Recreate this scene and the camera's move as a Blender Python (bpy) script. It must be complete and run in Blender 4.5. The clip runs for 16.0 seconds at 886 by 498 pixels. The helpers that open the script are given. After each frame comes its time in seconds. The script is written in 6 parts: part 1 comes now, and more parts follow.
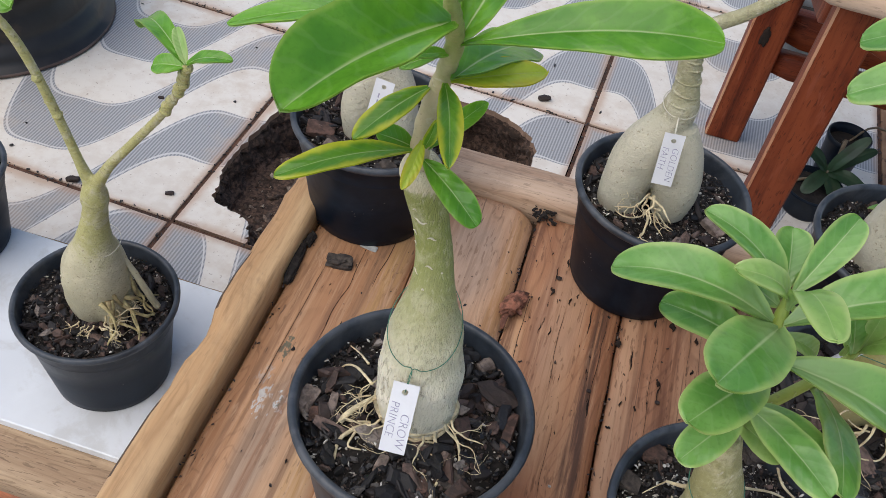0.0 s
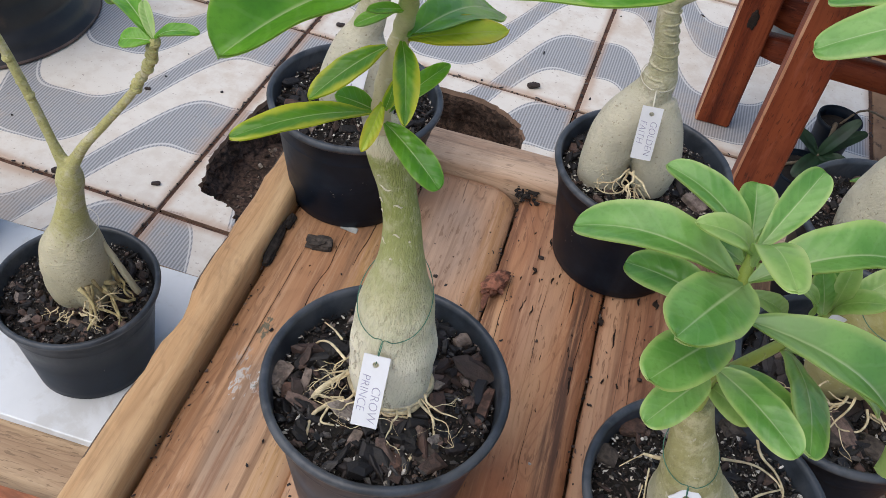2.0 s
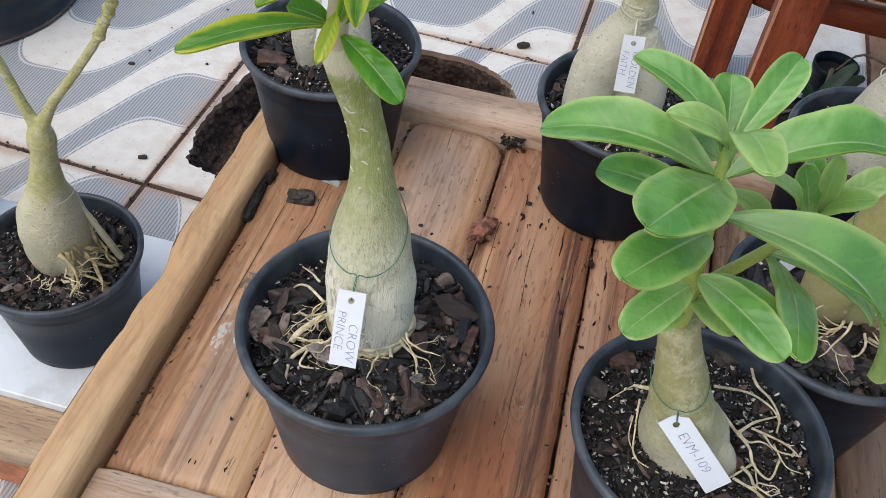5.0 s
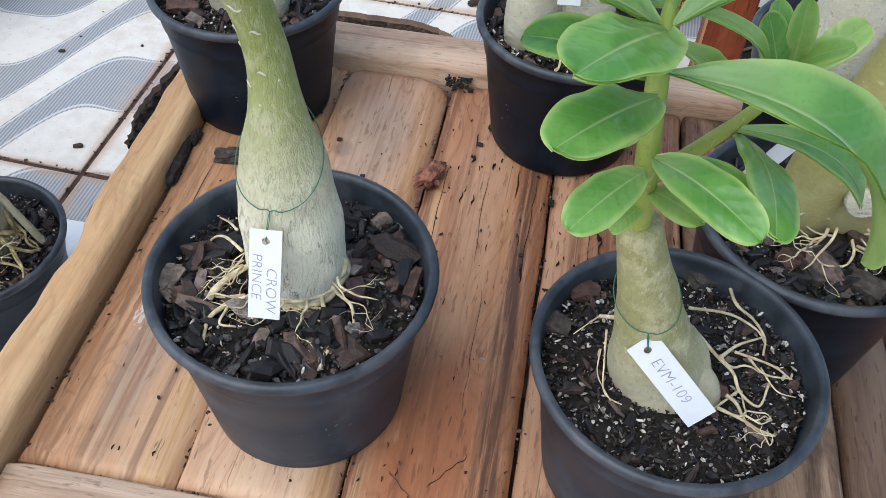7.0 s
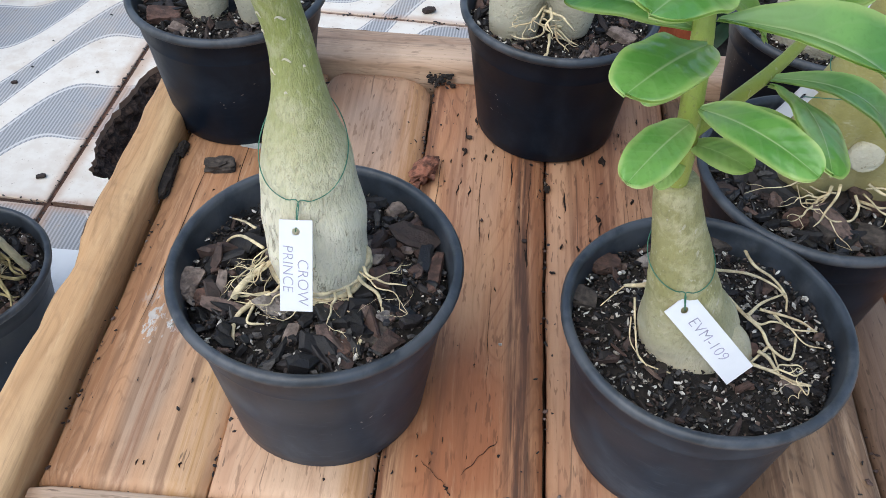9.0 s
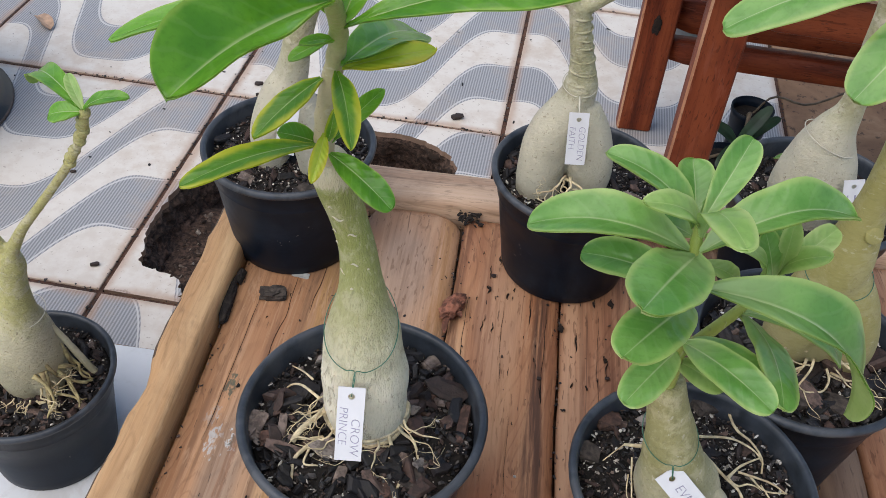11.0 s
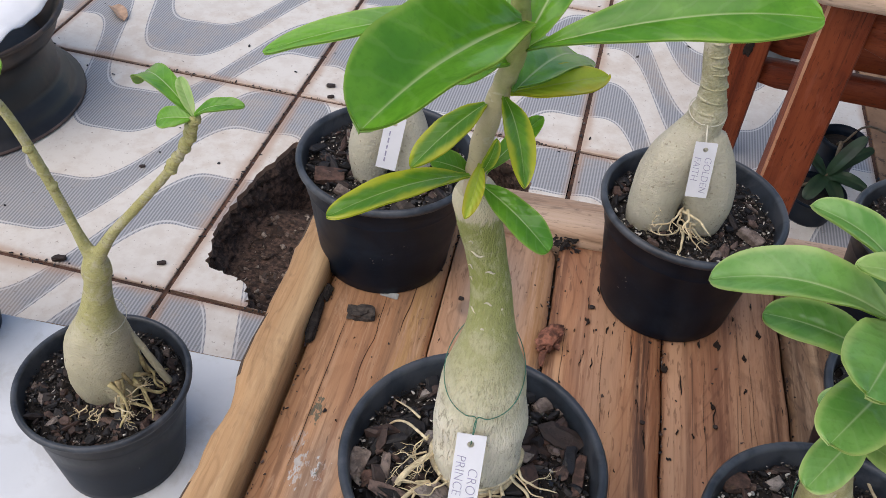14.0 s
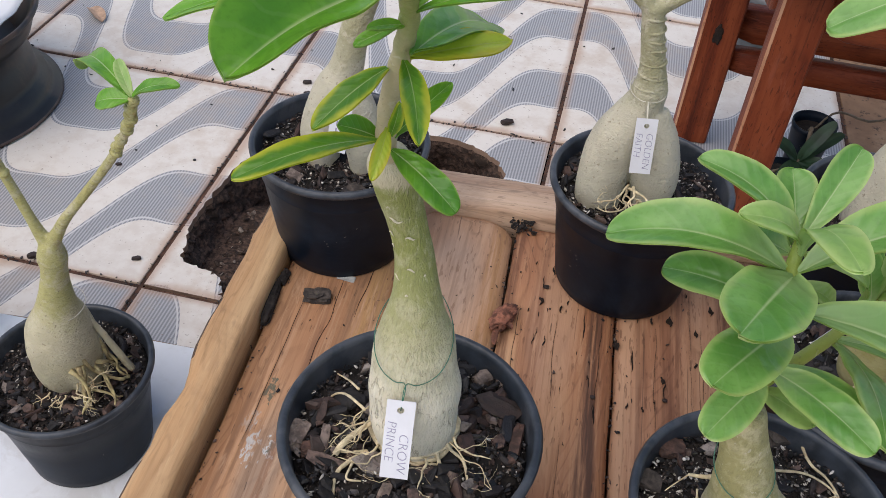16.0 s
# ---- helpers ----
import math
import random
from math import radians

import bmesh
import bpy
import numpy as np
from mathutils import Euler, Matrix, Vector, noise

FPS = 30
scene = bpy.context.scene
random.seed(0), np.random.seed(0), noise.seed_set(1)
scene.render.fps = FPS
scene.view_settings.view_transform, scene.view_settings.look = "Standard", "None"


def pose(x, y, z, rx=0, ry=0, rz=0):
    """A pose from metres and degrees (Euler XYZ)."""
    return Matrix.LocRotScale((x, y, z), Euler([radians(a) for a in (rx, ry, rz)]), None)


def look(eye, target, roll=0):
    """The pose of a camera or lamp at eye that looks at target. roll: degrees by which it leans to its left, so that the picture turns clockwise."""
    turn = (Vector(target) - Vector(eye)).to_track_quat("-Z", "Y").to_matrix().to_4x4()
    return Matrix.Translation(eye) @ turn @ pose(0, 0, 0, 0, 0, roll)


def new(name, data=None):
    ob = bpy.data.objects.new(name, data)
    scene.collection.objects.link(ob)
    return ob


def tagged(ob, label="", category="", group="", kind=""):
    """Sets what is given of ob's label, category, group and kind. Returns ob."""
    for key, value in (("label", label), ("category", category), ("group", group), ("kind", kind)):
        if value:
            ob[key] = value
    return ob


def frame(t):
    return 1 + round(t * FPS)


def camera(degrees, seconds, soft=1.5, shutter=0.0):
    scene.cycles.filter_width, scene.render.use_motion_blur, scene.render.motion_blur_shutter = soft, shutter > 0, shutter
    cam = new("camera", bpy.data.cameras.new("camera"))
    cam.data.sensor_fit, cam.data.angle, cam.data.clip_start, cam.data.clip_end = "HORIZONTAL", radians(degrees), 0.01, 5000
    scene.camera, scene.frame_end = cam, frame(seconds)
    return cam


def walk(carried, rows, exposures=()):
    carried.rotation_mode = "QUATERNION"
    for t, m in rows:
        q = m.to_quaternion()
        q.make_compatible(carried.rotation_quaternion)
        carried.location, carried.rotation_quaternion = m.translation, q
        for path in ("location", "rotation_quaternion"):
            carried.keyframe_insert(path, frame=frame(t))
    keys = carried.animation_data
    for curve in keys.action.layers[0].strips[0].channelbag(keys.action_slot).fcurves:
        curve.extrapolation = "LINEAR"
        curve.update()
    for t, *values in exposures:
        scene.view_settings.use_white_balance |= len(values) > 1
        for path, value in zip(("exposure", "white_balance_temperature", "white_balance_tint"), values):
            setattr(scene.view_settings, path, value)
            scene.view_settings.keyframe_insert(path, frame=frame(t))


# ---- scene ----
cam = camera(53.4, 16.0, soft=0.8)
PATH = [
    (0, (0.0973, 0.0321, 0.6294), (-0.1205, 1.3932, -0.8198), 9.87),
    (0.5, (0.1017, 0.0219, 0.6161), (-0.1178, 1.3849, -0.831), 9.84),
    (1, (0.1031, 0.018, 0.618), (-0.1152, 1.3857, -0.8248), 10.09),
    (1.5, (0.1111, 0.023, 0.6139), (-0.1085, 1.3836, -0.8354), 9.78),
    (2, (0.1196, 0.0302, 0.6147), (-0.099, 1.3885, -0.8369), 9.16),
    (2.5, (0.1149, 0.0299, 0.6144), (-0.1023, 1.3839, -0.8415), 8.23),
    (3, (0.1189, 0.0207, 0.6015), (-0.1039, 1.3726, -0.8554), 7.84),
    (3.2, (0.1259, 0.0122, 0.597), (-0.0976, 1.3596, -0.864), 7.62),
    (5.3, (0.1526, 0.0328, 0.572), (-0.071, 1.3542, -0.9124), 5.94),
    (5.5, (0.1636, 0.0414, 0.564), (-0.0591, 1.3568, -0.9261), 5.31),
    (6, (0.176, 0.0435, 0.5582), (-0.0305, 1.3582, -0.9347), 4.42),
    (6.5, (0.1779, 0.0361, 0.5145), (-0.0225, 1.3578, -0.973), 4.68),
    (7, (0.1718, 0.0497, 0.5078), (-0.0099, 1.3759, -0.9783), 3.17),
    (7.5, (0.1686, 0.0344, 0.4827), (0.0512, 1.378, -0.9941), 4.45),
    (8, (0.1496, 0.0362, 0.4828), (0.0703, 1.4071, -0.9712), 3.73),
    (8.5, (0.1351, 0.0369, 0.4669), (0.062, 1.4123, -0.9833), 2.66),
    (9, (0.1314, 0.0295, 0.4928), (0.0619, 1.4003, -0.9619), 2.46),
    (9.5, (0.1263, 0.011, 0.5377), (0.0592, 1.3907, -0.9086), 3.61),
    (10, (0.1146, 0.008, 0.5816), (0.043, 1.4158, -0.8372), 3.88),
    (10.2, (0.1128, 0.0155, 0.5983), (0.0426, 1.4362, -0.8078), 4.09),
    (12.3, (0.1183, 0.0052, 0.6144), (-0.0794, 1.461, -0.7427), 4.57),
    (12.5, (0.1084, 0.0071, 0.6129), (-0.0936, 1.4591, -0.7476), 4.71),
    (13, (0.0939, 0.0352, 0.6017), (-0.1023, 1.4863, -0.7605), 4.09),
    (13.5, (0.0778, 0.0522, 0.5835), (-0.1161, 1.5005, -0.7821), 4.09),
    (14, (0.0528, 0.0474, 0.5908), (-0.1376, 1.4925, -0.7787), 5.22),
    (14.5, (0.0757, 0.0572, 0.5941), (-0.1122, 1.5042, -0.7738), 4.63),
    (15, (0.0887, 0.0534, 0.6078), (-0.1027, 1.5038, -0.7559), 3.89),
    (15.5, (0.0966, 0.0424, 0.5903), (-0.0945, 1.4951, -0.771), 3.86),
    (16, (0.0984, 0.035, 0.5864), (-0.0945, 1.4847, -0.7779), 4.15),
]
walk(cam, [(t, look(eye, target, roll)) for t, eye, target, roll in PATH], exposures=[(0.0, 0.50, 6850, 11), (3.2, 0.52, 6850, 11), (6.0, 0.74, 6450, 7), (7.5, 0.84, 6350, 6), (9.0, 0.82, 6400, 7), (10.2, 0.62, 6700, 9), (12.3, 0.48, 6950, 14), (16.0, 0.48, 6950, 14)])

# ---- world and light ----
FLOOR = -0.346          # the tabletop is z = 0
world = bpy.data.worlds.new("sky")
scene.world = world
world.use_nodes = True
wn = world.node_tree
sky = wn.nodes.new("ShaderNodeTexSky")
sky.sky_type, sky.sun_disc = "NISHITA", False
sky.sun_elevation, sky.sun_rotation = radians(58), radians(-140)
wn.links.new(sky.outputs[0], wn.nodes["Background"].inputs[0])
wn.nodes["Background"].inputs[1].default_value = 0.118
sun = new("sun", bpy.data.lights.new("sun", "SUN"))
sun.data.energy, sun.data.angle, sun.data.color = 1.7, radians(80), (1.0, 0.95, 0.88)
sun.matrix_world = look((-1.5, -1.5, 3.6), (0, 0.3, 0))


# ---- materials ----
def material(name, rough=0.6, metal=0.0):
    m = bpy.data.materials.new(name)
    m.use_nodes = True
    nt = m.node_tree
    b = nt.nodes["Principled BSDF"]
    b.inputs["Roughness"].default_value, b.inputs["Metallic"].default_value = rough, metal
    return m, nt, b


def node(nt, kind, ins=None, **props):
    n = nt.nodes.new("ShaderNode" + kind)
    if "operation" in props:
        n.operation = props["operation"]
    if "data_type" in props:
        n.data_type = props["data_type"]
    if "blend_type" in props:
        n.blend_type = props["blend_type"]
    if "interpolation_type" in props:
        n.interpolation_type = props["interpolation_type"]
    for k, v in (ins or {}).items():
        if isinstance(v, bpy.types.NodeSocket):
            nt.links.new(v, n.inputs[k])
        else:
            n.inputs[k].default_value = v
    return n


def coords(nt, scale=(1, 1, 1), kind="Object", shift=True):
    """Object coordinates, scaled, moved by a different amount for each object."""
    c = node(nt, "TexCoord").outputs[kind]
    if shift:
        r = node(nt, "ObjectInfo").outputs["Random"]
        r = node(nt, "Math", {0: r, 1: 7.3}, operation="MULTIPLY").outputs[0]
        c = node(nt, "VectorMath", {0: c, 1: r}, operation="ADD").outputs[0]
    return node(nt, "VectorMath", {0: c, 1: scale}, operation="MULTIPLY").outputs[0]


def noise_of(nt, vec, scale, detail=5, rough=0.55, dist=0.0):
    return node(nt, "TexNoise", {"Vector": vec, "Scale": scale, "Detail": detail, "Roughness": rough, "Distortion": dist}).outputs[0]


def ramp(nt, fac, *stops):
    n = node(nt, "ValToRGB", {0: fac})
    e = n.color_ramp.elements
    while len(e) < len(stops):
        e.new(0.5)
    for el, (p, c) in zip(e, stops):
        el.position, el.color = p, (*c, 1) if len(c) == 3 else c
    return n.outputs[0]


def mixc(nt, fac, a, b, blend="MIX"):
    n = node(nt, "Mix", data_type="RGBA", blend_type=blend)
    for i, v in ((0, fac), (6, a), (7, b)):
        if isinstance(v, bpy.types.NodeSocket):
            nt.links.new(v, n.inputs[i])
        else:
            n.inputs[i].default_value = v if i == 0 else (*v, 1)
    return n.outputs[2]


def mathn(nt, op, a, b=0.0, c=0.0, clamp=False):
    n = node(nt, "Math", {0: a, 1: b, 2: c}, operation=op)
    n.use_clamp = clamp
    return n.outputs[0]


def smooth(nt, v, lo, hi):
    return node(nt, "MapRange", {"Value": v, "From Min": lo, "From Max": hi}, interpolation_type="SMOOTHSTEP").outputs[0]


def bump(nt, b, height, strength=0.4, dist=0.001):
    nt.links.new(node(nt, "Bump", {"Height": height, "Strength": strength, "Distance": dist}).outputs[0], b.inputs["Normal"])


def link(nt, out, b, name):
    nt.links.new(out, b.inputs[name])


def wood(name, dark, mid, light, axis=1, rough=0.62, stain=0.35, spots=(), flecks=(), bands=(), cracks=0.0, grey=0.0, nicks=0.55, pore=0.6, streak=0.34):
    """Sawn wood with its grain along one axis: wide tone bands, fibres, growth lines, stains; spots (x, y, rx, ry, colour,
    amount) are knots and patches, bands (x, half width, colour, amount) are heartwood stripes along the board."""
    m, nt, b = material(name, rough)
    dark, mid, light = [tuple((1 - grey) * x + grey * sum(c3) / 3 for x in c3) for c3 in (dark, mid, light)]
    raw = node(nt, "TexCoord").outputs["Object"]

    def along(across_s, along_s):
        sc = [across_s] * 3
        sc[axis] = along_s
        return coords(nt, tuple(sc))
    wide = noise_of(nt, along(17.0, 1.3), 1.0, 4, 0.55, 1.1)
    fibre = noise_of(nt, along(230.0, 9.0), 1.0, 4, 0.65, 0.2)
    warp = noise_of(nt, along(14.0, 3.0), 1.0, 3, 0.5, 0.8)
    col = ramp(nt, wide, (0.34, dark), (0.5, mid), (0.64, light))
    lines = mathn(nt, "ABSOLUTE", mathn(nt, "SINE", mathn(nt, "MULTIPLY", warp, 58.0)))
    amt = mathn(nt, "MULTIPLY", mathn(nt, "SUBTRACT", 1.0, smooth(nt, lines, 0.05, 0.5)), mathn(nt, "MULTIPLY", smooth(nt, wide, 0.62, 0.4), 0.45))
    col = mixc(nt, amt, col, tuple(c * 0.62 for c in dark))
    for x, y, rx, ry, colour, amount in spots:
        d = node(nt, "VectorMath", {0: raw, 1: (x, y, 0)}, operation="SUBTRACT").outputs[0]
        d = node(nt, "VectorMath", {0: d, 1: (1 / rx, 1 / ry, 0)}, operation="MULTIPLY").outputs[0]
        r = node(nt, "VectorMath", {0: d}, operation="LENGTH").outputs[1]
        r = mathn(nt, "MULTIPLY_ADD", warp, 0.9, mathn(nt, "SUBTRACT", r, 0.45))
        col = mixc(nt, mathn(nt, "MULTIPLY", mathn(nt, "SUBTRACT", 1.0, smooth(nt, r, 0.45, 1.1)), amount), col, colour)
    for x, y, rx, ry, colour, amount in flecks:
        d = node(nt, "VectorMath", {0: raw, 1: (x, y, 0)}, operation="SUBTRACT").outputs[0]
        d = node(nt, "VectorMath", {0: d, 1: (1 / rx, 1 / ry, 0)}, operation="MULTIPLY").outputs[0]
        r = node(nt, "VectorMath", {0: d}, operation="LENGTH").outputs[1]
        bits = noise_of(nt, node(nt, "VectorMath", {0: raw, 1: (1.0, 0.45, 1.0)}, operation="MULTIPLY").outputs[0], 330.0, 4, 0.65, 0.4)
        bits = mathn(nt, "SUBTRACT", bits, mathn(nt, "MULTIPLY", r, 0.17))
        col = mixc(nt, mathn(nt, "MULTIPLY", smooth(nt, bits, 0.36, 0.43), amount), col, colour)
    for x, half, colour, amount in bands:
        px = node(nt, "SeparateXYZ", {0: raw}).outputs[0]
        d = mathn(nt, "ABSOLUTE", mathn(nt, "SUBTRACT", mathn(nt, "MULTIPLY_ADD", warp, 0.022, px), x + 0.011))
        k = mathn(nt, "MULTIPLY", mathn(nt, "SUBTRACT", 1.0, smooth(nt, d, half * 0.35, half)), smooth(nt, fibre, 0.28, 0.6))
        col = mixc(nt, mathn(nt, "MULTIPLY", k, amount), col, colour)
    col = mixc(nt, mathn(nt, "MULTIPLY", smooth(nt, fibre, 0.5, 0.68), streak), col, tuple(c * 0.55 for c in dark))
    col = mixc(nt, mathn(nt, "MULTIPLY", smooth(nt, fibre, 0.46, 0.34), 0.25), col, light)
    thin = noise_of(nt, along(75.0, 1.6), 1.0, 3, 0.55, 0.25)
    col = mixc(nt, mathn(nt, "MULTIPLY", smooth(nt, thin, 0.61, 0.69), 0.4), col, tuple(c * 0.45 for c in dark))
    blot = noise_of(nt, coords(nt, (1, 1, 1)), 13.0, 6, 0.68, 0.4)
    col = mixc(nt, mathn(nt, "MULTIPLY", smooth(nt, blot, 0.52, 0.68), stain), col, tuple(c * f for c, f in zip(dark, (0.62, 0.66, 0.72))))
    pores = noise_of(nt, along(330.0, 50.0), 1.0, 2, 0.5)
    col = mixc(nt, mathn(nt, "MULTIPLY", smooth(nt, pores, 0.68, 0.74), pore), col, (0.045, 0.026, 0.017))
    scuff = noise_of(nt, along(380.0, 62.0), 1.0, 2, 0.5, 0.2)
    where = smooth(nt, noise_of(nt, coords(nt), 19.0, 3, 0.6), 0.36, 0.56)
    col = mixc(nt, mathn(nt, "MULTIPLY", mathn(nt, "MULTIPLY", smooth(nt, scuff, 0.60, 0.66), where), nicks), col, tuple(c * 0.45 for c in dark))
    worn = noise_of(nt, along(90.0, 14.0), 1.0, 4, 0.7, 0.5)
    col = mixc(nt, mathn(nt, "MULTIPLY", smooth(nt, worn, 0.57, 0.70), 0.35), col, tuple(min(1.0, c * 1.12 + 0.03) for c in light))
    if cracks:
        ck = mathn(nt, "ABSOLUTE", mathn(nt, "SUBTRACT", noise_of(nt, along(16.0, 0.7), 1.0, 3, 0.5, 0.2), 0.5))
        ck = mathn(nt, "MULTIPLY", mathn(nt, "SUBTRACT", 1.0, smooth(nt, ck, 0.001, 0.004)), cracks * 0.6)
        ck = mathn(nt, "MULTIPLY", ck, smooth(nt, noise_of(nt, coords(nt), 7.0, 2, 0.5), 0.5, 0.56))
        col = mixc(nt, ck, col, (0.03, 0.016, 0.010))
    link(nt, col, b, "Base Color")
    link(nt, mathn(nt, "MULTIPLY_ADD", fibre, 0.25, rough - 0.12), b, "Roughness")
    bump(nt, b, mathn(nt, "ADD", fibre, mathn(nt, "MULTIPLY", lines, 0.25)), 0.55, 0.0012)
    return m


MAT = {}
GOLD, RUST, SOOT = (0.50, 0.285, 0.115), (0.40, 0.15, 0.065), (0.075, 0.038, 0.026)
MAT["plank_a"] = wood("tan plank", (0.33, 0.160, 0.078), (0.485, 0.268, 0.142), (0.59, 0.385, 0.238), stain=0.4, cracks=0.22, nicks=0.35,
                      spots=((-0.075, 0.36, 0.02, 0.10, (0.30, 0.235, 0.18), 0.6), (-0.06, 0.56, 0.045, 0.13, (0.36, 0.17, 0.08), 0.75), (-0.03, 0.63, 0.03, 0.06, (0.26, 0.12, 0.06), 0.6)), flecks=((-0.0905, 0.404, 0.0060, 0.015, (0.56, 0.58, 0.57), 0.9), (-0.0745, 0.404, 0.0065, 0.011, (0.56, 0.58, 0.57), 0.9), (-0.0735, 0.404, 0.0035, 0.006, (0.05, 0.085, 0.06), 0.85), (-0.0920, 0.458, 0.0048, 0.013, (0.06, 0.09, 0.065), 0.85), (-0.098, 0.425, 0.0060, 0.012, (0.42, 0.42, 0.40), 0.5)), bands=((-0.105, 0.006, (0.25, 0.13, 0.07), 0.7), (-0.072, 0.005, (0.27, 0.13, 0.07), 0.7), (-0.034, 0.014, GOLD, 0.85), (-0.05, 0.006, (0.28, 0.15, 0.08), 0.6)))
MAT["plank_b"] = wood("pale pinkish plank", (0.43, 0.238, 0.138), (0.55, 0.335, 0.207), (0.64, 0.435, 0.29), stain=0.3, cracks=0.9,
                      spots=((0.006, 0.598, 0.009, 0.011, (0.10, 0.055, 0.035), 0.9), (0.03, 0.61, 0.035, 0.08, (0.44, 0.32, 0.245), 0.7)), bands=((0.069, 0.013, (0.42, 0.215, 0.085), 0.8),))
MAT["plank_c"] = wood("red cedar plank", (0.32, 0.128, 0.058), (0.47, 0.232, 0.118), (0.57, 0.33, 0.182), stain=0.35, cracks=0.8,
                      spots=((0.134, 0.335, 0.042, 0.10, (0.35, 0.125, 0.052), 0.9), (0.150, 0.275, 0.03, 0.02, (0.50, 0.27, 0.11), 0.6), (0.128, 0.58, 0.03, 0.10, (0.47, 0.29, 0.19), 0.5)), bands=((0.171, 0.011, SOOT, 0.95), (0.088, 0.011, (0.16, 0.065, 0.034), 0.9), (0.118, 0.004, (0.22, 0.09, 0.045), 0.6)))
MAT["plank_d"] = wood("reddish plank", (0.23, 0.092, 0.046), (0.38, 0.185, 0.10), (0.49, 0.28, 0.165), stain=0.4, cracks=0.9, bands=((0.24, 0.009, (0.19, 0.08, 0.042), 0.75), (0.283, 0.009, (0.16, 0.075, 0.04), 0.8), (0.212, 0.006, (0.24, 0.10, 0.05), 0.7)))
MAT["plank_red"] = wood("red cedar beam", (0.22, 0.085, 0.042), (0.36, 0.175, 0.095), (0.46, 0.27, 0.16), stain=0.6)
MAT["rail"] = wood("golden rail wood", (0.37, 0.196, 0.086), (0.50, 0.292, 0.138), (0.60, 0.395, 0.212), stain=0.3, cracks=0.3, nicks=0.14, pore=0.2, streak=0.26)
MAT["rail_x"] = wood("pale pink rail wood", (0.45, 0.28, 0.18), (0.58, 0.40, 0.275), (0.66, 0.485, 0.355), axis=0, stain=0.3, cracks=0.5)
MAT["plank_dark"] = wood("dark stained plank", (0.085, 0.05, 0.032), (0.15, 0.09, 0.058), (0.22, 0.14, 0.09), stain=0.5)
MAT["plank_streak"] = wood("streaky brown plank", (0.10, 0.054, 0.03), (0.29, 0.175, 0.10), (0.47, 0.32, 0.20), stain=0.6, cracks=0.6, bands=((0.33, 0.012, (0.13, 0.07, 0.04), 0.8), (0.375, 0.008, (0.10, 0.055, 0.03), 0.8)))
MAT["bark"] = wood("bark edge", (0.045, 0.027, 0.016), (0.085, 0.05, 0.03), (0.14, 0.085, 0.052), rough=0.85)
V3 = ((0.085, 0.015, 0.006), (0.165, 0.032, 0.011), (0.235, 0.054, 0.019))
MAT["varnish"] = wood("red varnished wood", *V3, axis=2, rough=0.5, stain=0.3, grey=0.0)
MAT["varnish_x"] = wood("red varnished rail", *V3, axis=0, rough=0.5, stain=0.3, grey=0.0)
MAT["varnish_side"] = wood("paler varnish edge", (0.28, 0.105, 0.05), (0.40, 0.17, 0.09), (0.50, 0.27, 0.16), axis=2, rough=0.55, stain=0.3, grey=0.0)
for key in ("varnish", "varnish_x", "varnish_side"):
    MAT[key].node_tree.nodes["Principled BSDF"].inputs["Specular IOR Level"].default_value = 0.22
MAT["old_plank"] = wood("weathered bench plank", (0.24, 0.145, 0.085), (0.37, 0.25, 0.155), (0.46, 0.33, 0.21), axis=0, rough=0.8)


def plain(name, col, rough, var=0.12, scale=40, bump_s=0.2, metal=0.0, dirt=None, dirt_amt=0.0, dirt_scale=9):
    m, nt, b = material(name, rough, metal)
    v = coords(nt)
    n = noise_of(nt, v, scale, 6, 0.6)
    c = ramp(nt, n, (0.38, tuple(x * (1 - var) for x in col)), (0.62, tuple(min(1, x * (1 + var)) for x in col)))
    if dirt:
        d = noise_of(nt, v, dirt_scale, 6, 0.65, 0.4)
        c = mixc(nt, mathn(nt, "MULTIPLY", smooth(nt, d, 0.47, 0.62), dirt_amt), c, dirt)
    link(nt, c, b, "Base Color")
    link(nt, mathn(nt, "MULTIPLY_ADD", n, 0.2, rough - 0.1), b, "Roughness")
    bump(nt, b, n, bump_s, 0.001)
    return m


def pot_plastic(name, low, mid, high, spec):
    """Black nursery plastic with dust, soil splashes and fine scratches."""
    m, nt, b = material(name, 0.42)
    v = coords(nt)
    dust = noise_of(nt, v, 16, 7, 0.68, 0.5)
    speck = noise_of(nt, v, 300, 2, 0.5)
    where = noise_of(nt, v, 18, 2, 0.5)
    c = ramp(nt, dust, (0.36, low), (0.52, mid), (0.68, high))
    scratch = noise_of(nt, coords(nt, (60, 60, 420)), 1.0, 3, 0.5)
    c = mixc(nt, mathn(nt, "MULTIPLY", smooth(nt, scratch, 0.6, 0.7), 0.25), c, high)
    c = mixc(nt, mathn(nt, "MULTIPLY", mathn(nt, "MULTIPLY", smooth(nt, speck, 0.685, 0.71), smooth(nt, where, 0.60, 0.68)), 0.55), c, (0.48, 0.44, 0.39))
    link(nt, c, b, "Base Color")
    b.inputs["Specular IOR Level"].default_value = spec
    link(nt, mathn(nt, "MULTIPLY_ADD", dust, 0.5, 0.16), b, "Roughness")
    bump(nt, b, noise_of(nt, v, 120, 3, 0.5), 0.08, 0.0006)
    return m


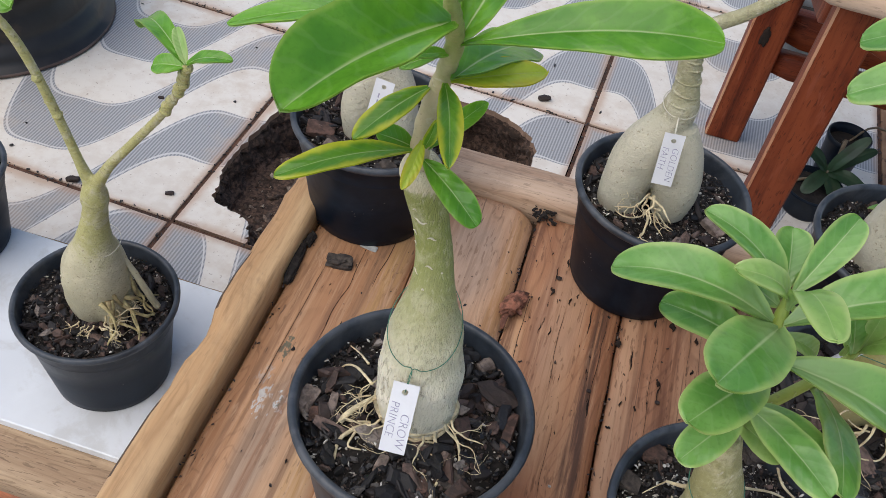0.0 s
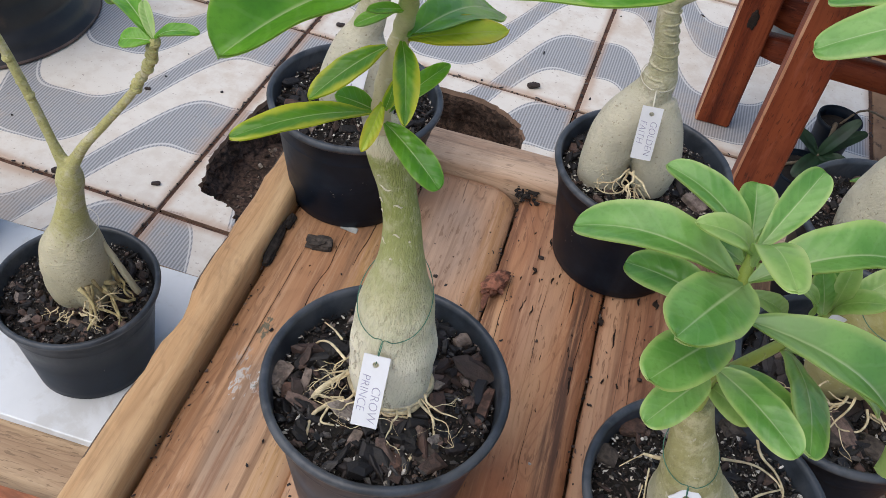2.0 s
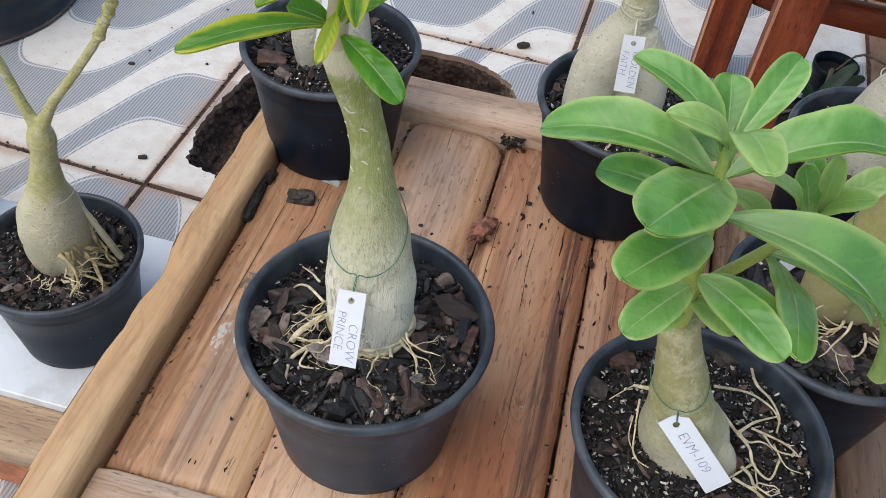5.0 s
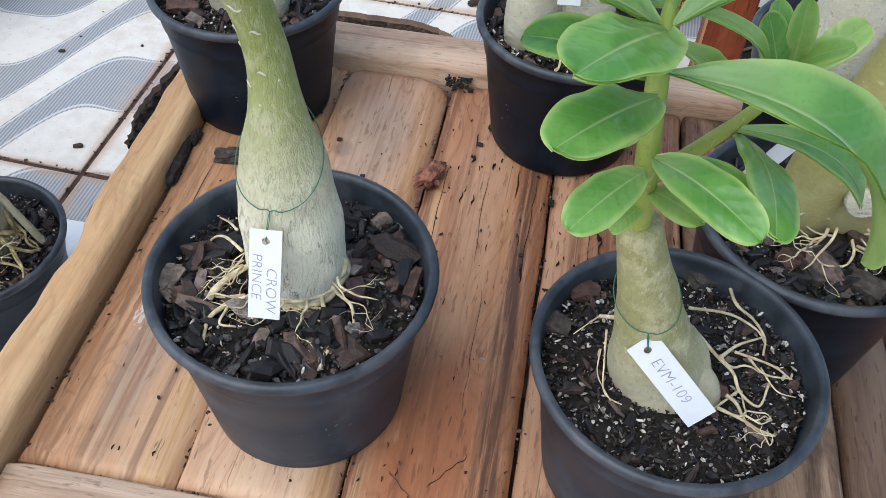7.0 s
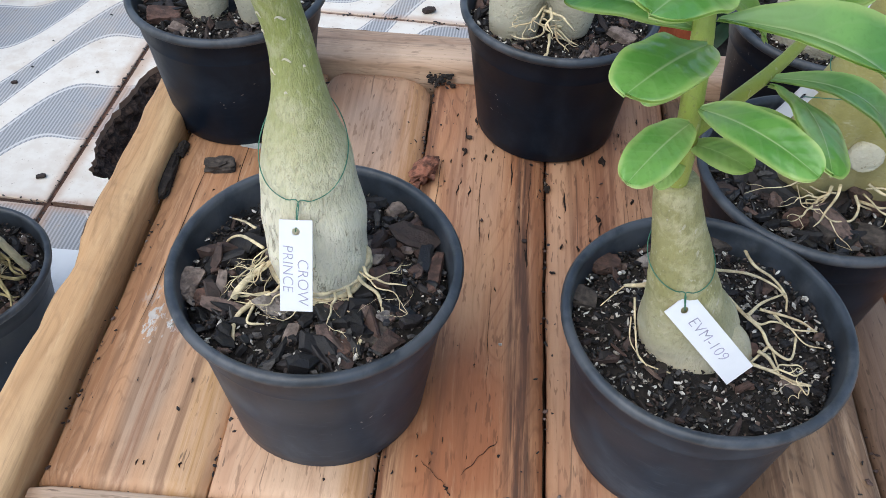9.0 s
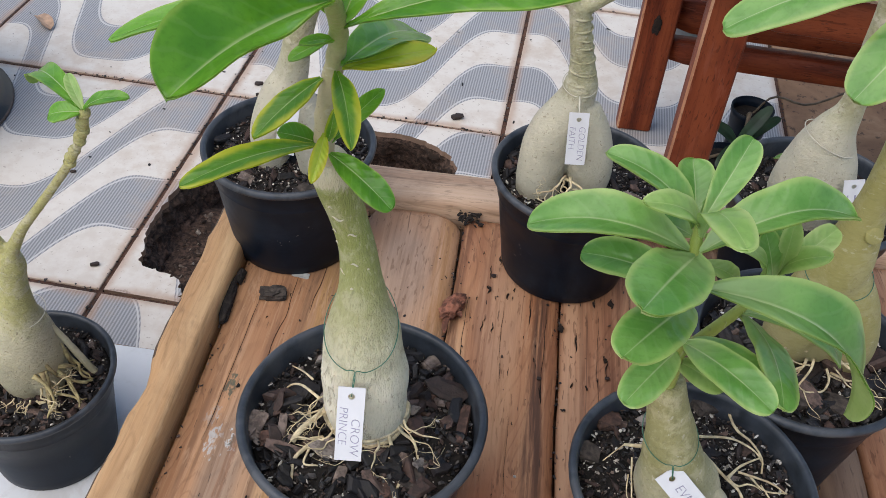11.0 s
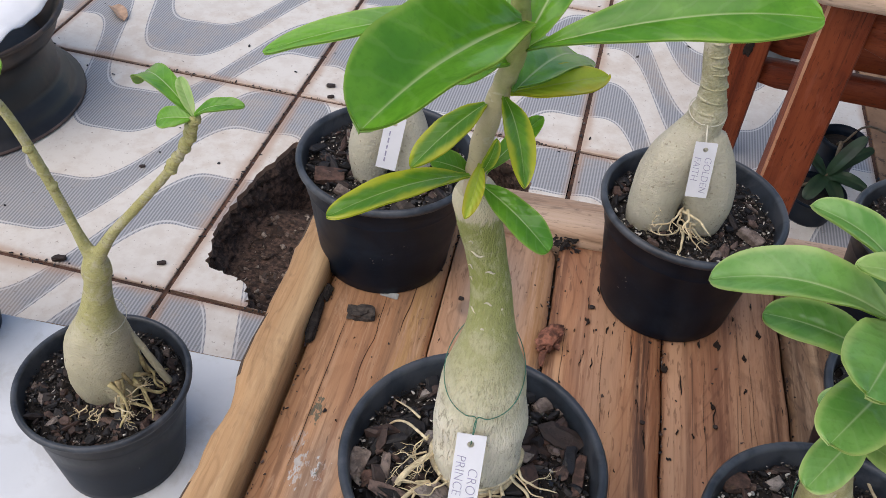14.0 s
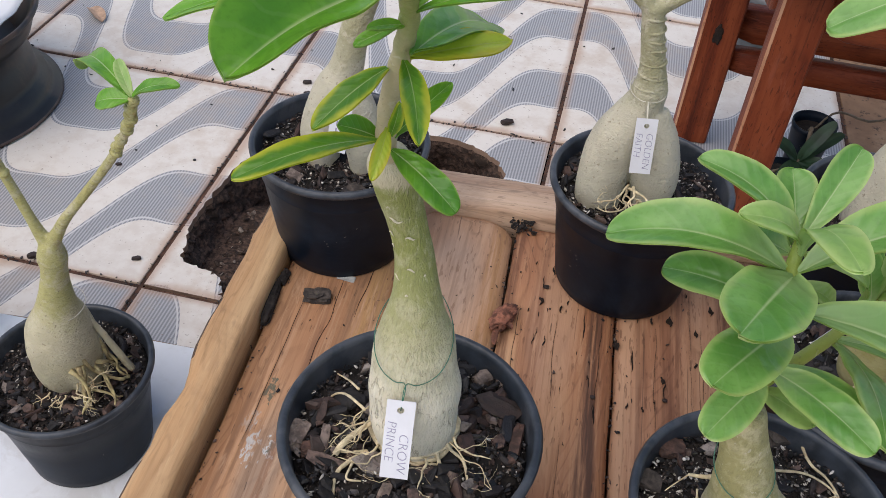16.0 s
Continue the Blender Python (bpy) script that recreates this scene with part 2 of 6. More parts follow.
MAT["pot"] = pot_plastic("black pot plastic", (0.0035, 0.0068, 0.013), (0.006, 0.011, 0.020), (0.014, 0.022, 0.035), 0.13)
# paler copy for the front pots: dust, plus sky sheen put into the colour
MAT["pot_dusty"] = pot_plastic("dusty black pot plastic with painted sheen", (0.017, 0.025, 0.038), (0.034, 0.046, 0.064), (0.074, 0.090, 0.114), 0.14)
MAT["pot_rim"] = plain("worn pot rim plastic", (0.030, 0.037, 0.048), 0.42, 0.35, 50, 0.06, dirt=(0.10, 0.105, 0.115), dirt_amt=0.45, dirt_scale=26)
MAT["grey_pot"] = plain("grey nursery plastic", (0.11, 0.12, 0.13), 0.5, 0.2, 40, 0.1)
MAT["soil"] = plain("dark potting soil", (0.011, 0.009, 0.008), 0.95, 0.6, 180, 0.9, dirt=(0.03, 0.023, 0.019), dirt_amt=0.5, dirt_scale=90)
MAT["earth"] = plain("dry earth", (0.085, 0.058, 0.044), 0.97, 0.5, 90, 1.0, dirt=(0.026, 0.018, 0.014), dirt_amt=0.8, dirt_scale=60)
MAT["broken_edge"] = plain("crumbling broken edge", (0.084, 0.051, 0.037), 0.95, 0.7, 140, 1.0, dirt=(0.030, 0.018, 0.012), dirt_amt=0.9, dirt_scale=48)


def chips_material(name, stops, rough=0.85):
    m, nt, b = material(name, rough)
    r = node(nt, "NewGeometry").outputs["Random Per Island"]
    n = noise_of(nt, coords(nt), 220, 5, 0.65)
    c = ramp(nt, r, *stops)
    c = mixc(nt, mathn(nt, "MULTIPLY", smooth(nt, n, 0.42, 0.62), 0.6), c, (0.015, 0.011, 0.009))
    link(nt, c, b, "Base Color")
    bump(nt, b, n, 0.9, 0.0012)
    return m


MAT["chips"] = chips_material("pine bark chips", ((0.0, (0.004, 0.004, 0.005)), (0.42, (0.012, 0.011, 0.0135)), (0.62, (0.032, 0.019, 0.016)), (0.80, (0.085, 0.047, 0.036)), (0.93, (0.15, 0.10, 0.082)), (1.0, (0.30, 0.26, 0.23))), 0.68)
MAT["dust"] = chips_material("fine bark dust", ((0.0, (0.005, 0.004, 0.004)), (0.55, (0.022, 0.015, 0.012)), (0.85, (0.060, 0.038, 0.027)), (0.95, (0.13, 0.09, 0.07)), (1.0, (0.36, 0.32, 0.28))), 0.8)
MAT["charcoal"] = chips_material("charcoal bits", ((0.0, (0.004, 0.0045, 0.0055)), (0.6, (0.014, 0.0145, 0.017)), (0.9, (0.045, 0.04, 0.038)), (1.0, (0.14, 0.125, 0.115))), 0.42)
MAT["bud"] = plain("dried red bud", (0.25, 0.10, 0.062), 0.85, 0.5, 150, 0.9, dirt=(0.09, 0.035, 0.022), dirt_amt=0.8, dirt_scale=110)
MAT["chip_grey"] = plain("grey bark chip", (0.055, 0.044, 0.037), 0.9, 0.5, 160, 0.9, dirt=(0.02, 0.016, 0.014), dirt_amt=0.8, dirt_scale=120)
MAT["clods"] = chips_material("dry earth clods", ((0.0, (0.03, 0.019, 0.015)), (0.5, (0.12, 0.082, 0.062)), (0.85, (0.22, 0.16, 0.125)), (1.0, (0.45, 0.38, 0.31))))
MAT["char"] = plain("charred wood", (0.016, 0.013, 0.012), 0.95, 0.6, 200, 1.0, dirt=(0.05, 0.04, 0.034), dirt_amt=0.6, dirt_scale=160)
MAT["slit"] = plain("dirt-filled slit", (0.016, 0.009, 0.006), 1.0, 0.4, 300, 0.5)
MAT["perlite"] = chips_material("perlite grains", ((0.0, (0.25, 0.22, 0.18)), (0.5, (0.55, 0.51, 0.45)), (1.0, (0.80, 0.78, 0.73))))
MAT["root"] = plain("pale dry root", (0.62, 0.53, 0.34), 0.75, 0.3, 120, 0.4, dirt=(0.38, 0.26, 0.14), dirt_amt=0.6, dirt_scale=60)
MAT["root_olive"] = plain("olive dry root", (0.46, 0.385, 0.19), 0.75, 0.35, 120, 0.5, dirt=(0.20, 0.14, 0.07), dirt_amt=0.7, dirt_scale=70)
MAT["chip_brown"] = plain("brown bark chip", (0.088, 0.048, 0.036), 0.85, 0.5, 160, 0.9, dirt=(0.035, 0.022, 0.018), dirt_amt=0.7, dirt_scale=90)
MAT["chip_pale"] = plain("weathered grey-brown chip", (0.18, 0.14, 0.118), 0.9, 0.5, 160, 0.9, dirt=(0.09, 0.06, 0.05), dirt_amt=0.7, dirt_scale=90)
MAT["tag"] = plain("white plastic label", (0.74, 0.74, 0.77), 0.35, 0.03, 60, 0.03)
MAT["pencil"] = plain("faded pencil", (0.34, 0.32, 0.43), 0.8, 0.3, 300, 0.0)
MAT["green_wire"] = plain("green coated wire", (0.03, 0.14, 0.09), 0.45, 0.2, 90, 0.0)
MAT["white_wire"] = plain("clear nylon thread", (0.55, 0.52, 0.42), 0.35, 0.1, 90, 0.0)
MAT["board"] = plain("white laminate board", (0.70, 0.73, 0.76), 0.42, 0.05, 8, 0.05, dirt=(0.42, 0.40, 0.36), dirt_amt=0.35, dirt_scale=14)
MAT["brick"] = plain("red clay brick", (0.42, 0.15, 0.075), 0.9, 0.25, 60, 0.7, dirt=(0.22, 0.09, 0.05), dirt_amt=0.6)
MAT["steel"] = plain("black painted steel wheel", (0.014, 0.013, 0.013), 0.42, 0.35, 14, 0.15, dirt=(0.09, 0.055, 0.035), dirt_amt=0.55, dirt_scale=7)
MAT["steel_rust"] = plain("rusty wheel lip", (0.09, 0.06, 0.05), 0.6, 0.3, 30, 0.3, dirt=(0.03, 0.022, 0.02), dirt_amt=0.7)
MAT["white_bag"] = plain("white plastic sheet", (0.78, 0.79, 0.80), 0.5, 0.05, 12, 0.1)
MAT["scar"] = plain("pale leaf scar", (0.60, 0.55, 0.42), 0.8, 0.15, 200, 0.3)
MAT["dead_leaf"] = plain("dry fallen leaf", (0.48, 0.32, 0.22), 0.8, 0.2, 80, 0.3)
MAT["grout"] = plain("soil-stained grout", (0.10, 0.05, 0.033), 0.95, 0.4, 60, 0.5, dirt=(0.04, 0.024, 0.018), dirt_amt=0.7, dirt_scale=18)
MAT["lime"] = plain("bird-lime spot", (0.44, 0.45, 0.43), 0.7, 0.2, 200, 0.4)
MAT["dark_stem"] = plain("grey-brown stem", (0.14, 0.11, 0.075), 0.8, 0.3, 80, 0.3)
MAT["dark_leaf"] = plain("dark green leaf", (0.014, 0.040, 0.017), 0.45, 0.3, 30, 0.15)


def stem_material(name, low, high, z0, z1, pale, grain=1.0, rough=0.6, fissure=0.35, patch=0.4, cracks=0.0, dots=0.3, relief=0.35, specks=0.35, upper=None, cap=None):
    """Caudex skin: paler where it once stood in the soil, green above. Grain over 1 runs lengthwise, under 1 crosswise."""
    m, nt, b = material(name, rough)
    raw = node(nt, "TexCoord").outputs["Object"]
    z = node(nt, "SeparateXYZ", {0: raw}).outputs[2]
    wob = noise_of(nt, raw, 45, 4, 0.6)
    f = smooth(nt, mathn(nt, "MULTIPLY_ADD", wob, 0.05, mathn(nt, "SUBTRACT", z, 0.025)), z0, z1)
    c = mixc(nt, f, low, high)
    if upper:
        c = mixc(nt, smooth(nt, mathn(nt, "MULTIPLY_ADD", wob, 0.04, z), upper[0], upper[1]), c, upper[2])

    def stretched(scale):
        sc = (scale * grain ** 0.5, scale * grain ** 0.5, scale / grain ** 0.7)
        return node(nt, "VectorMath", {0: raw, 1: sc}, operation="MULTIPLY").outputs[0]
    shade_c = mixc(nt, 0.5, c, tuple(x * 0.38 for x in high))
    big = noise_of(nt, raw, 55, 6, 0.65, 0.5)
    c = mixc(nt, mathn(nt, "MULTIPLY", smooth(nt, big, 0.47, 0.64), patch), c, mixc(nt, f, tuple(min(1, x * 1.12) for x in low), pale))
    fis = noise_of(nt, stretched(270), 1.0, 5, 0.66, 0.12)
    dim = mathn(nt, "MULTIPLY_ADD", f, 0.65, 0.35)
    c = mixc(nt, mathn(nt, "MULTIPLY", mathn(nt, "MULTIPLY", smooth(nt, fis, 0.5, 0.66), fissure), dim), c, shade_c)
    c = mixc(nt, mathn(nt, "MULTIPLY", mathn(nt, "MULTIPLY", smooth(nt, fis, 0.46, 0.33), fissure * 0.8), f), c, pale)
    if cracks:
        ck = mathn(nt, "ABSOLUTE", mathn(nt, "SUBTRACT", noise_of(nt, stretched(125), 1.0, 3, 0.55, 0.1), 0.5))
        ck = mathn(nt, "MULTIPLY", mathn(nt, "SUBTRACT", 1.0, smooth(nt, ck, 0.004, 0.02)), mathn(nt, "SUBTRACT", cracks, mathn(nt, "MULTIPLY", f, cracks * 0.85)))
        ck = mathn(nt, "MULTIPLY", ck, smooth(nt, big, 0.44, 0.56))
        c = mixc(nt, ck, c, tuple(x * y for x, y in zip(low, (0.5, 0.43, 0.33))))
        fis = mathn(nt, "SUBTRACT", fis, mathn(nt, "MULTIPLY", ck, 0.8))
    fleck = noise_of(nt, stretched(210), 1.0, 2, 0.5)
    c = mixc(nt, mathn(nt, "MULTIPLY", smooth(nt, fleck, 0.66, 0.72), dots), c, (0.62, 0.57, 0.45))
    spot = noise_of(nt, raw, 330, 3, 0.55)
    c = mixc(nt, mathn(nt, "MULTIPLY", mathn(nt, "MULTIPLY", smooth(nt, spot, 0.62, 0.69), smooth(nt, big, 0.38, 0.55)), specks), c, (0.17, 0.125, 0.075))
    if cap:
        c = mixc(nt, mathn(nt, "MULTIPLY", smooth(nt, mathn(nt, "MULTIPLY_ADD", fis, 0.022, z), cap + 0.007, cap + 0.014), 0.85), c, (0.66, 0.58, 0.41))
    link(nt, c, b, "Base Color")
    b.inputs["Subsurface Weight"].default_value = 0.04
    b.inputs["Subsurface Radius"].default_value = (0.01, 0.006, 0.002)
    bump(nt, b, mathn(nt, "ADD", fis, mathn(nt, "MULTIPLY", big, 0.7)), relief, 0.0020)
    return m


MAT["stem_a"] = stem_material("olive caudex", (0.80, 0.745, 0.59), (0.395, 0.385, 0.19), 0.150, 0.222, (0.53, 0.50, 0.31), 3.0, fissure=0.6, patch=0.55, cracks=0.7, dots=0.16, relief=0.9, specks=0.2, upper=(0.225, 0.285, (0.265, 0.29, 0.078)), cap=0.308)
MAT["stem_b"] = stem_material("grey-green caudex", (0.50, 0.465, 0.355), (0.37, 0.35, 0.205), 0.178, 0.232, (0.55, 0.51, 0.38), 0.8, fissure=0.55, patch=0.8, dots=0.5, relief=1.0, specks=0.6)
MAT["stem_c"] = stem_material("khaki caudex", (0.54, 0.49, 0.35), (0.325, 0.30, 0.13), 0.100, 0.155, (0.52, 0.47, 0.28), 1.6, fissure=0.55, patch=0.75, dots=0.55, relief=0.6)
MAT["stem_l"] = stem_material("smooth khaki caudex", (0.50, 0.455, 0.31), (0.43, 0.40, 0.155), -0.03, 0.02, (0.52, 0.48, 0.31), 0.6, 0.55, fissure=0.55, patch=0.85, relief=1.0, specks=0.65)
MAT["stem_e"] = stem_material("ochre caudex", (0.40, 0.345, 0.165), (0.31, 0.28, 0.095), 0.10, 0.17, (0.42, 0.38, 0.2), 0.5, fissure=0.3, patch=0.5)
MAT["shoot"] = stem_material("young green shoot", (0.30, 0.34, 0.07), (0.26, 0.34, 0.06), 0.24, 0.36, (0.33, 0.33, 0.12), 2.0, 0.5, 0.15, 0.4)
MAT["shoot_a"] = stem_material("corky shoot", (0.48, 0.40, 0.25), (0.25, 0.29, 0.085), 0.355, 0.41, (0.34, 0.29, 0.15), 0.5, 0.6, 0.3, 0.5)


def leaf_material(name, top, deep, rib, edge, yellow=None, rough=0.34, margin=0.86, foot=0.0):
    """A leaf blade: pale midrib and side veins, lighter margin, mottling; some with a yellowed edge."""
    m, nt, b = material(name, rough)
    uvn = node(nt, "SeparateXYZ", {0: node(nt, "TexCoord").outputs["UV"]})
    u, v = uvn.outputs[0], uvn.outputs[1]
    across = mathn(nt, "ABSOLUTE", mathn(nt, "SUBTRACT", mathn(nt, "MULTIPLY", v, 2.0), 1.0))
    n = noise_of(nt, coords(nt), 38, 4, 0.55)
    c = mixc(nt, smooth(nt, n, 0.36, 0.64), deep, top)
    fine = noise_of(nt, coords(nt), 420, 3, 0.6)
    c = mixc(nt, mathn(nt, "MULTIPLY", smooth(nt, fine, 0.5, 0.66), 0.18), c, tuple(x * 0.55 for x in deep))
    vein = mathn(nt, "SINE", mathn(nt, "ADD", mathn(nt, "SUBTRACT", mathn(nt, "MULTIPLY", u, 46.0), mathn(nt, "MULTIPLY", across, 9.0)), mathn(nt, "MULTIPLY", n, 9.0)))
    c = mixc(nt, mathn(nt, "MULTIPLY", smooth(nt, vein, 0.75, 1.0), 0.06), c, rib)
    if yellow:
        yn = noise_of(nt, coords(nt), 55, 4, 0.6)
        y = smooth(nt, mathn(nt, "ADD", mathn(nt, "MULTIPLY_ADD", u, 0.42, across), mathn(nt, "MULTIPLY", yn, 1.25)), 1.28, 1.86)
        c = mixc(nt, y, c, yellow)
    if foot:
        c = mixc(nt, mathn(nt, "MULTIPLY", smooth(nt, mathn(nt, "MULTIPLY_ADD", n, 0.3, u), 0.62, 0.2), foot), c, rib)
    rag = mathn(nt, "MULTIPLY_ADD", noise_of(nt, coords(nt), 120, 3, 0.6), 0.22, mathn(nt, "SUBTRACT", across, 0.11))
    c = mixc(nt, mathn(nt, "MULTIPLY", smooth(nt, rag, margin, 0.99), 0.62), c, edge)
    ribw = mathn(nt, "MULTIPLY_ADD", u, -0.05, 0.06)
    c = mixc(nt, mathn(nt, "MULTIPLY", mathn(nt, "SUBTRACT", 1.0, smooth(nt, mathn(nt, "SUBTRACT", across, ribw), -0.04, 0.03)), 0.8), c, rib)
    link(nt, c, b, "Base Color")
    b.inputs["Specular IOR Level"].default_value = 0.6
    bump(nt, b, mathn(nt, "ADD", mathn(nt, "MULTIPLY", vein, 0.35), mathn(nt, "MULTIPLY", n, 4.0)), 0.22, 0.001)
    out = nt.nodes["Material Output"]
    tr = node(nt, "BsdfTranslucent", {"Color": mixc(nt, 0.5, c, (0.40, 0.62, 0.08))})
    mx = node(nt, "MixShader", {0: 0.33, 1: b.outputs[0], 2: tr.outputs[0]})
    nt.links.new(mx.outputs[0], out.inputs[0])
    return m


MAT["leaf_a"] = leaf_material("glossy green leaf", (0.165, 0.42, 0.036), (0.085, 0.285, 0.022), (0.56, 0.68, 0.30), (0.34, 0.50, 0.09), None, 0.22)
MAT["leaf_y"] = leaf_material("yellow-edged leaf", (0.15, 0.36, 0.028), (0.09, 0.26, 0.02), (0.50, 0.62, 0.22), (0.56, 0.55, 0.05), (0.50, 0.52, 0.035), 0.27)
MAT["leaf_yy"] = leaf_material("yellowing leaf", (0.56, 0.65, 0.06), (0.46, 0.58, 0.05), (0.56, 0.60, 0.18), (0.60, 0.50, 0.05), (0.60, 0.55, 0.04), 0.27)
MAT["leaf_c"] = leaf_material("soft green leaf", (0.215, 0.45, 0.115), (0.122, 0.325, 0.068), (0.54, 0.66, 0.34), (0.50, 0.63, 0.22), None, 0.25, 0.72, 0.4)
MAT["leaf_young"] = leaf_material("young pale leaf", (0.38, 0.55, 0.18), (0.27, 0.47, 0.12), (0.52, 0.63, 0.28), (0.54, 0.64, 0.26), None, 0.3, 0.6, 0.5)

MAT["leaf_c_under"] = leaf_material("pale leaf underside", (0.43, 0.56, 0.20), (0.36, 0.50, 0.15), (0.56, 0.63, 0.33), (0.55, 0.64, 0.28), None, 0.5)
MAT["leaf_a_under"] = leaf_material("matt leaf underside", (0.24, 0.43, 0.10), (0.18, 0.36, 0.075), (0.42, 0.53, 0.20), (0.34, 0.47, 0.12), None, 0.5)

# printed wave tiles: grey hatched waves on cream, two to a tile
m, nt, b = material("printed wave tile", 0.32)
uvs = node(nt, "SeparateXYZ", {0: node(nt, "TexCoord").outputs["UV"]})
u, v = uvs.outputs[0], uvs.outputs[1]
cosu = mathn(nt, "COSINE", mathn(nt, "MULTIPLY", u, 2 * math.pi))
sinu = mathn(nt, "SINE", mathn(nt, "MULTIPLY", u, 2 * math.pi))
wave = mathn(nt, "MULTIPLY_ADD", cosu, 0.3692, -0.0594)
wave = mathn(nt, "MULTIPLY_ADD", sinu, -0.0528, wave)
for k, fc, fs in ((2, -0.0087, 0.0111), (3, -0.0459, 0.0225)):
    wave = mathn(nt, "MULTIPLY_ADD", mathn(nt, "COSINE", mathn(nt, "MULTIPLY", u, 2 * math.pi * k)), fc, wave)
    wave = mathn(nt, "MULTIPLY_ADD", mathn(nt, "SINE", mathn(nt, "MULTIPLY", u, 2 * math.pi * k)), fs, wave)
ph = mathn(nt, "FRACT", mathn(nt, "MULTIPLY", mathn(nt, "SUBTRACT", v, wave), 2.0))
slope = mathn(nt, "MULTIPLY_ADD", mathn(nt, "SUBTRACT", 1.0, mathn(nt, "ABSOLUTE", cosu)), 2.6, 1.0)
d = mathn(nt, "SUBTRACT", 0.25, mathn(nt, "ABSOLUTE", mathn(nt, "SUBTRACT", ph, 0.25)))
inside = smooth(nt, d, -0.004, 0.004)
dd = mathn(nt, "DIVIDE", d, slope)
line = mathn(nt, "MULTIPLY", smooth(nt, dd, 0.009, 0.011), mathn(nt, "SUBTRACT", 1.0, smooth(nt, dd, 0.019, 0.021)))
stripe = smooth(nt, mathn(nt, "SINE", mathn(nt, "MULTIPLY", u, 2 * math.pi * 106)), -0.3, 0.5)
n1 = noise_of(nt, coords(nt), 3.2, 6, 0.65, 0.4)
n2 = noise_of(nt, coords(nt), 28, 5, 0.65)
cream = mixc(nt, smooth(nt, n2, 0.4, 0.65), (0.725, 0.685, 0.62), (0.66, 0.605, 0.535))
grey = mixc(nt, stripe, (0.235, 0.24, 0.255), (0.42, 0.425, 0.43))
pat = mixc(nt, inside, cream, grey)
pat = mixc(nt, mathn(nt, "MULTIPLY", line, 0.8), pat, (0.66, 0.65, 0.63))
euv = nt.nodes.new("ShaderNodeUVMap")
euv.uv_map = "Edge"
es = node(nt, "SeparateXYZ", {0: euv.outputs[0]})
eu = mathn(nt, "MINIMUM", es.outputs[0], mathn(nt, "SUBTRACT", 1.0, es.outputs[0]))
ev = mathn(nt, "MINIMUM", es.outputs[1], mathn(nt, "SUBTRACT", 1.0, es.outputs[1]))
edge = mathn(nt, "MULTIPLY_ADD", n1, -0.07, mathn(nt, "ADD", mathn(nt, "MINIMUM", eu, ev), 0.03))
soilmask = mathn(nt, "MULTIPLY", smooth(nt, mathn(nt, "ADD", n1, mathn(nt, "MULTIPLY", n2, 0.35)), 0.66, 0.86), 0.35)
pat = mixc(nt, soilmask, pat, (0.54, 0.42, 0.31))
pat = mixc(nt, mathn(nt, "MULTIPLY", mathn(nt, "SUBTRACT", 1.0, smooth(nt, edge, 0.002, 0.032)), 0.6), pat, (0.44, 0.27, 0.17))
grit = noise_of(nt, coords(nt), 150, 3, 0.6)
pat = mixc(nt, mathn(nt, "MULTIPLY", smooth(nt, grit, 0.64, 0.70), 0.5), pat, (0.22, 0.15, 0.1))
link(nt, pat, b, "Base Color")
link(nt, mathn(nt, "MULTIPLY_ADD", n1, 0.3, 0.22), b, "Roughness")
bump(nt, b, mathn(nt, "ADD", n2, mathn(nt, "MULTIPLY", stripe, mathn(nt, "MULTIPLY", inside, 0.5))), 0.08, 0.001)
MAT["tile"] = m
m, nt, b = material("soil-covered tile", 0.8)
n1, n2 = noise_of(nt, coords(nt), 7, 6, 0.65, 0.4), noise_of(nt, coords(nt), 60, 5, 0.65)
c = ramp(nt, n1, (0.36, (0.16, 0.085, 0.045)), (0.54, (0.25, 0.145, 0.08)), (0.7, (0.36, 0.24, 0.15)))
link(nt, mixc(nt, mathn(nt, "MULTIPLY", smooth(nt, n2, 0.56, 0.66), 0.8), c, (0.05, 0.03, 0.02)), b, "Base Color")
bump(nt, b, n2, 0.6, 0.002)
MAT["tile_soiled"] = m
# unseen ground beyond the tiles, kept pale to reflect grey in the pots
MAT["outer_ground"] = plain("pale unseen outer ground", (0.50, 0.48, 0.44), 0.85, 0.15, 3, 0.2, dirt=(0.36, 0.33, 0.29), dirt_amt=0.5, dirt_scale=1)
MAT["tile_clay"] = plain("broken tile clay body", (0.24, 0.155, 0.11), 0.9, 0.2, 60, 0.4, dirt=(0.25, 0.15, 0.1), dirt_amt=0.5)


# ---- mesh helpers ----
def thing(name, at, label, category, group="", kind="", rz=0.0):
    ob = new(name)
    ob.empty_display_size = 0.02
    ob.matrix_world = pose(*at, 0, 0, rz)
    return tagged(ob, label, category, group, kind)


def mesh_ob(name, me, mat, parent=None, label="", shade=True, at=None):
    """Links a mesh; its coordinates are world coordinates, taken into the parent's frame."""
    ob = new(name, me)
    for mm in (mat if isinstance(mat, (list, tuple)) else [mat]):
        me.materials.append(MAT[mm])
    if shade:
        me.shade_smooth()
    if parent is not None:
        ob.parent = parent
        top = parent
        m = Matrix()
        while top is not None:
            m = top.matrix_basis @ m if top.parent is None else top.matrix_parent_inverse @ top.matrix_basis @ m
            top = top.parent
        ob.matrix_parent_inverse = m.inverted()
    if label:
        ob["label"] = label
    return ob


def part(name, bm, mat, parent, label="", shade=True):
    me = bpy.data.meshes.new(name)
    bmesh.ops.recalc_face_normals(bm, faces=bm.faces)
    bm.to_mesh(me)
    bm.free()
    return mesh_ob(name, me, mat, parent, label, shade)


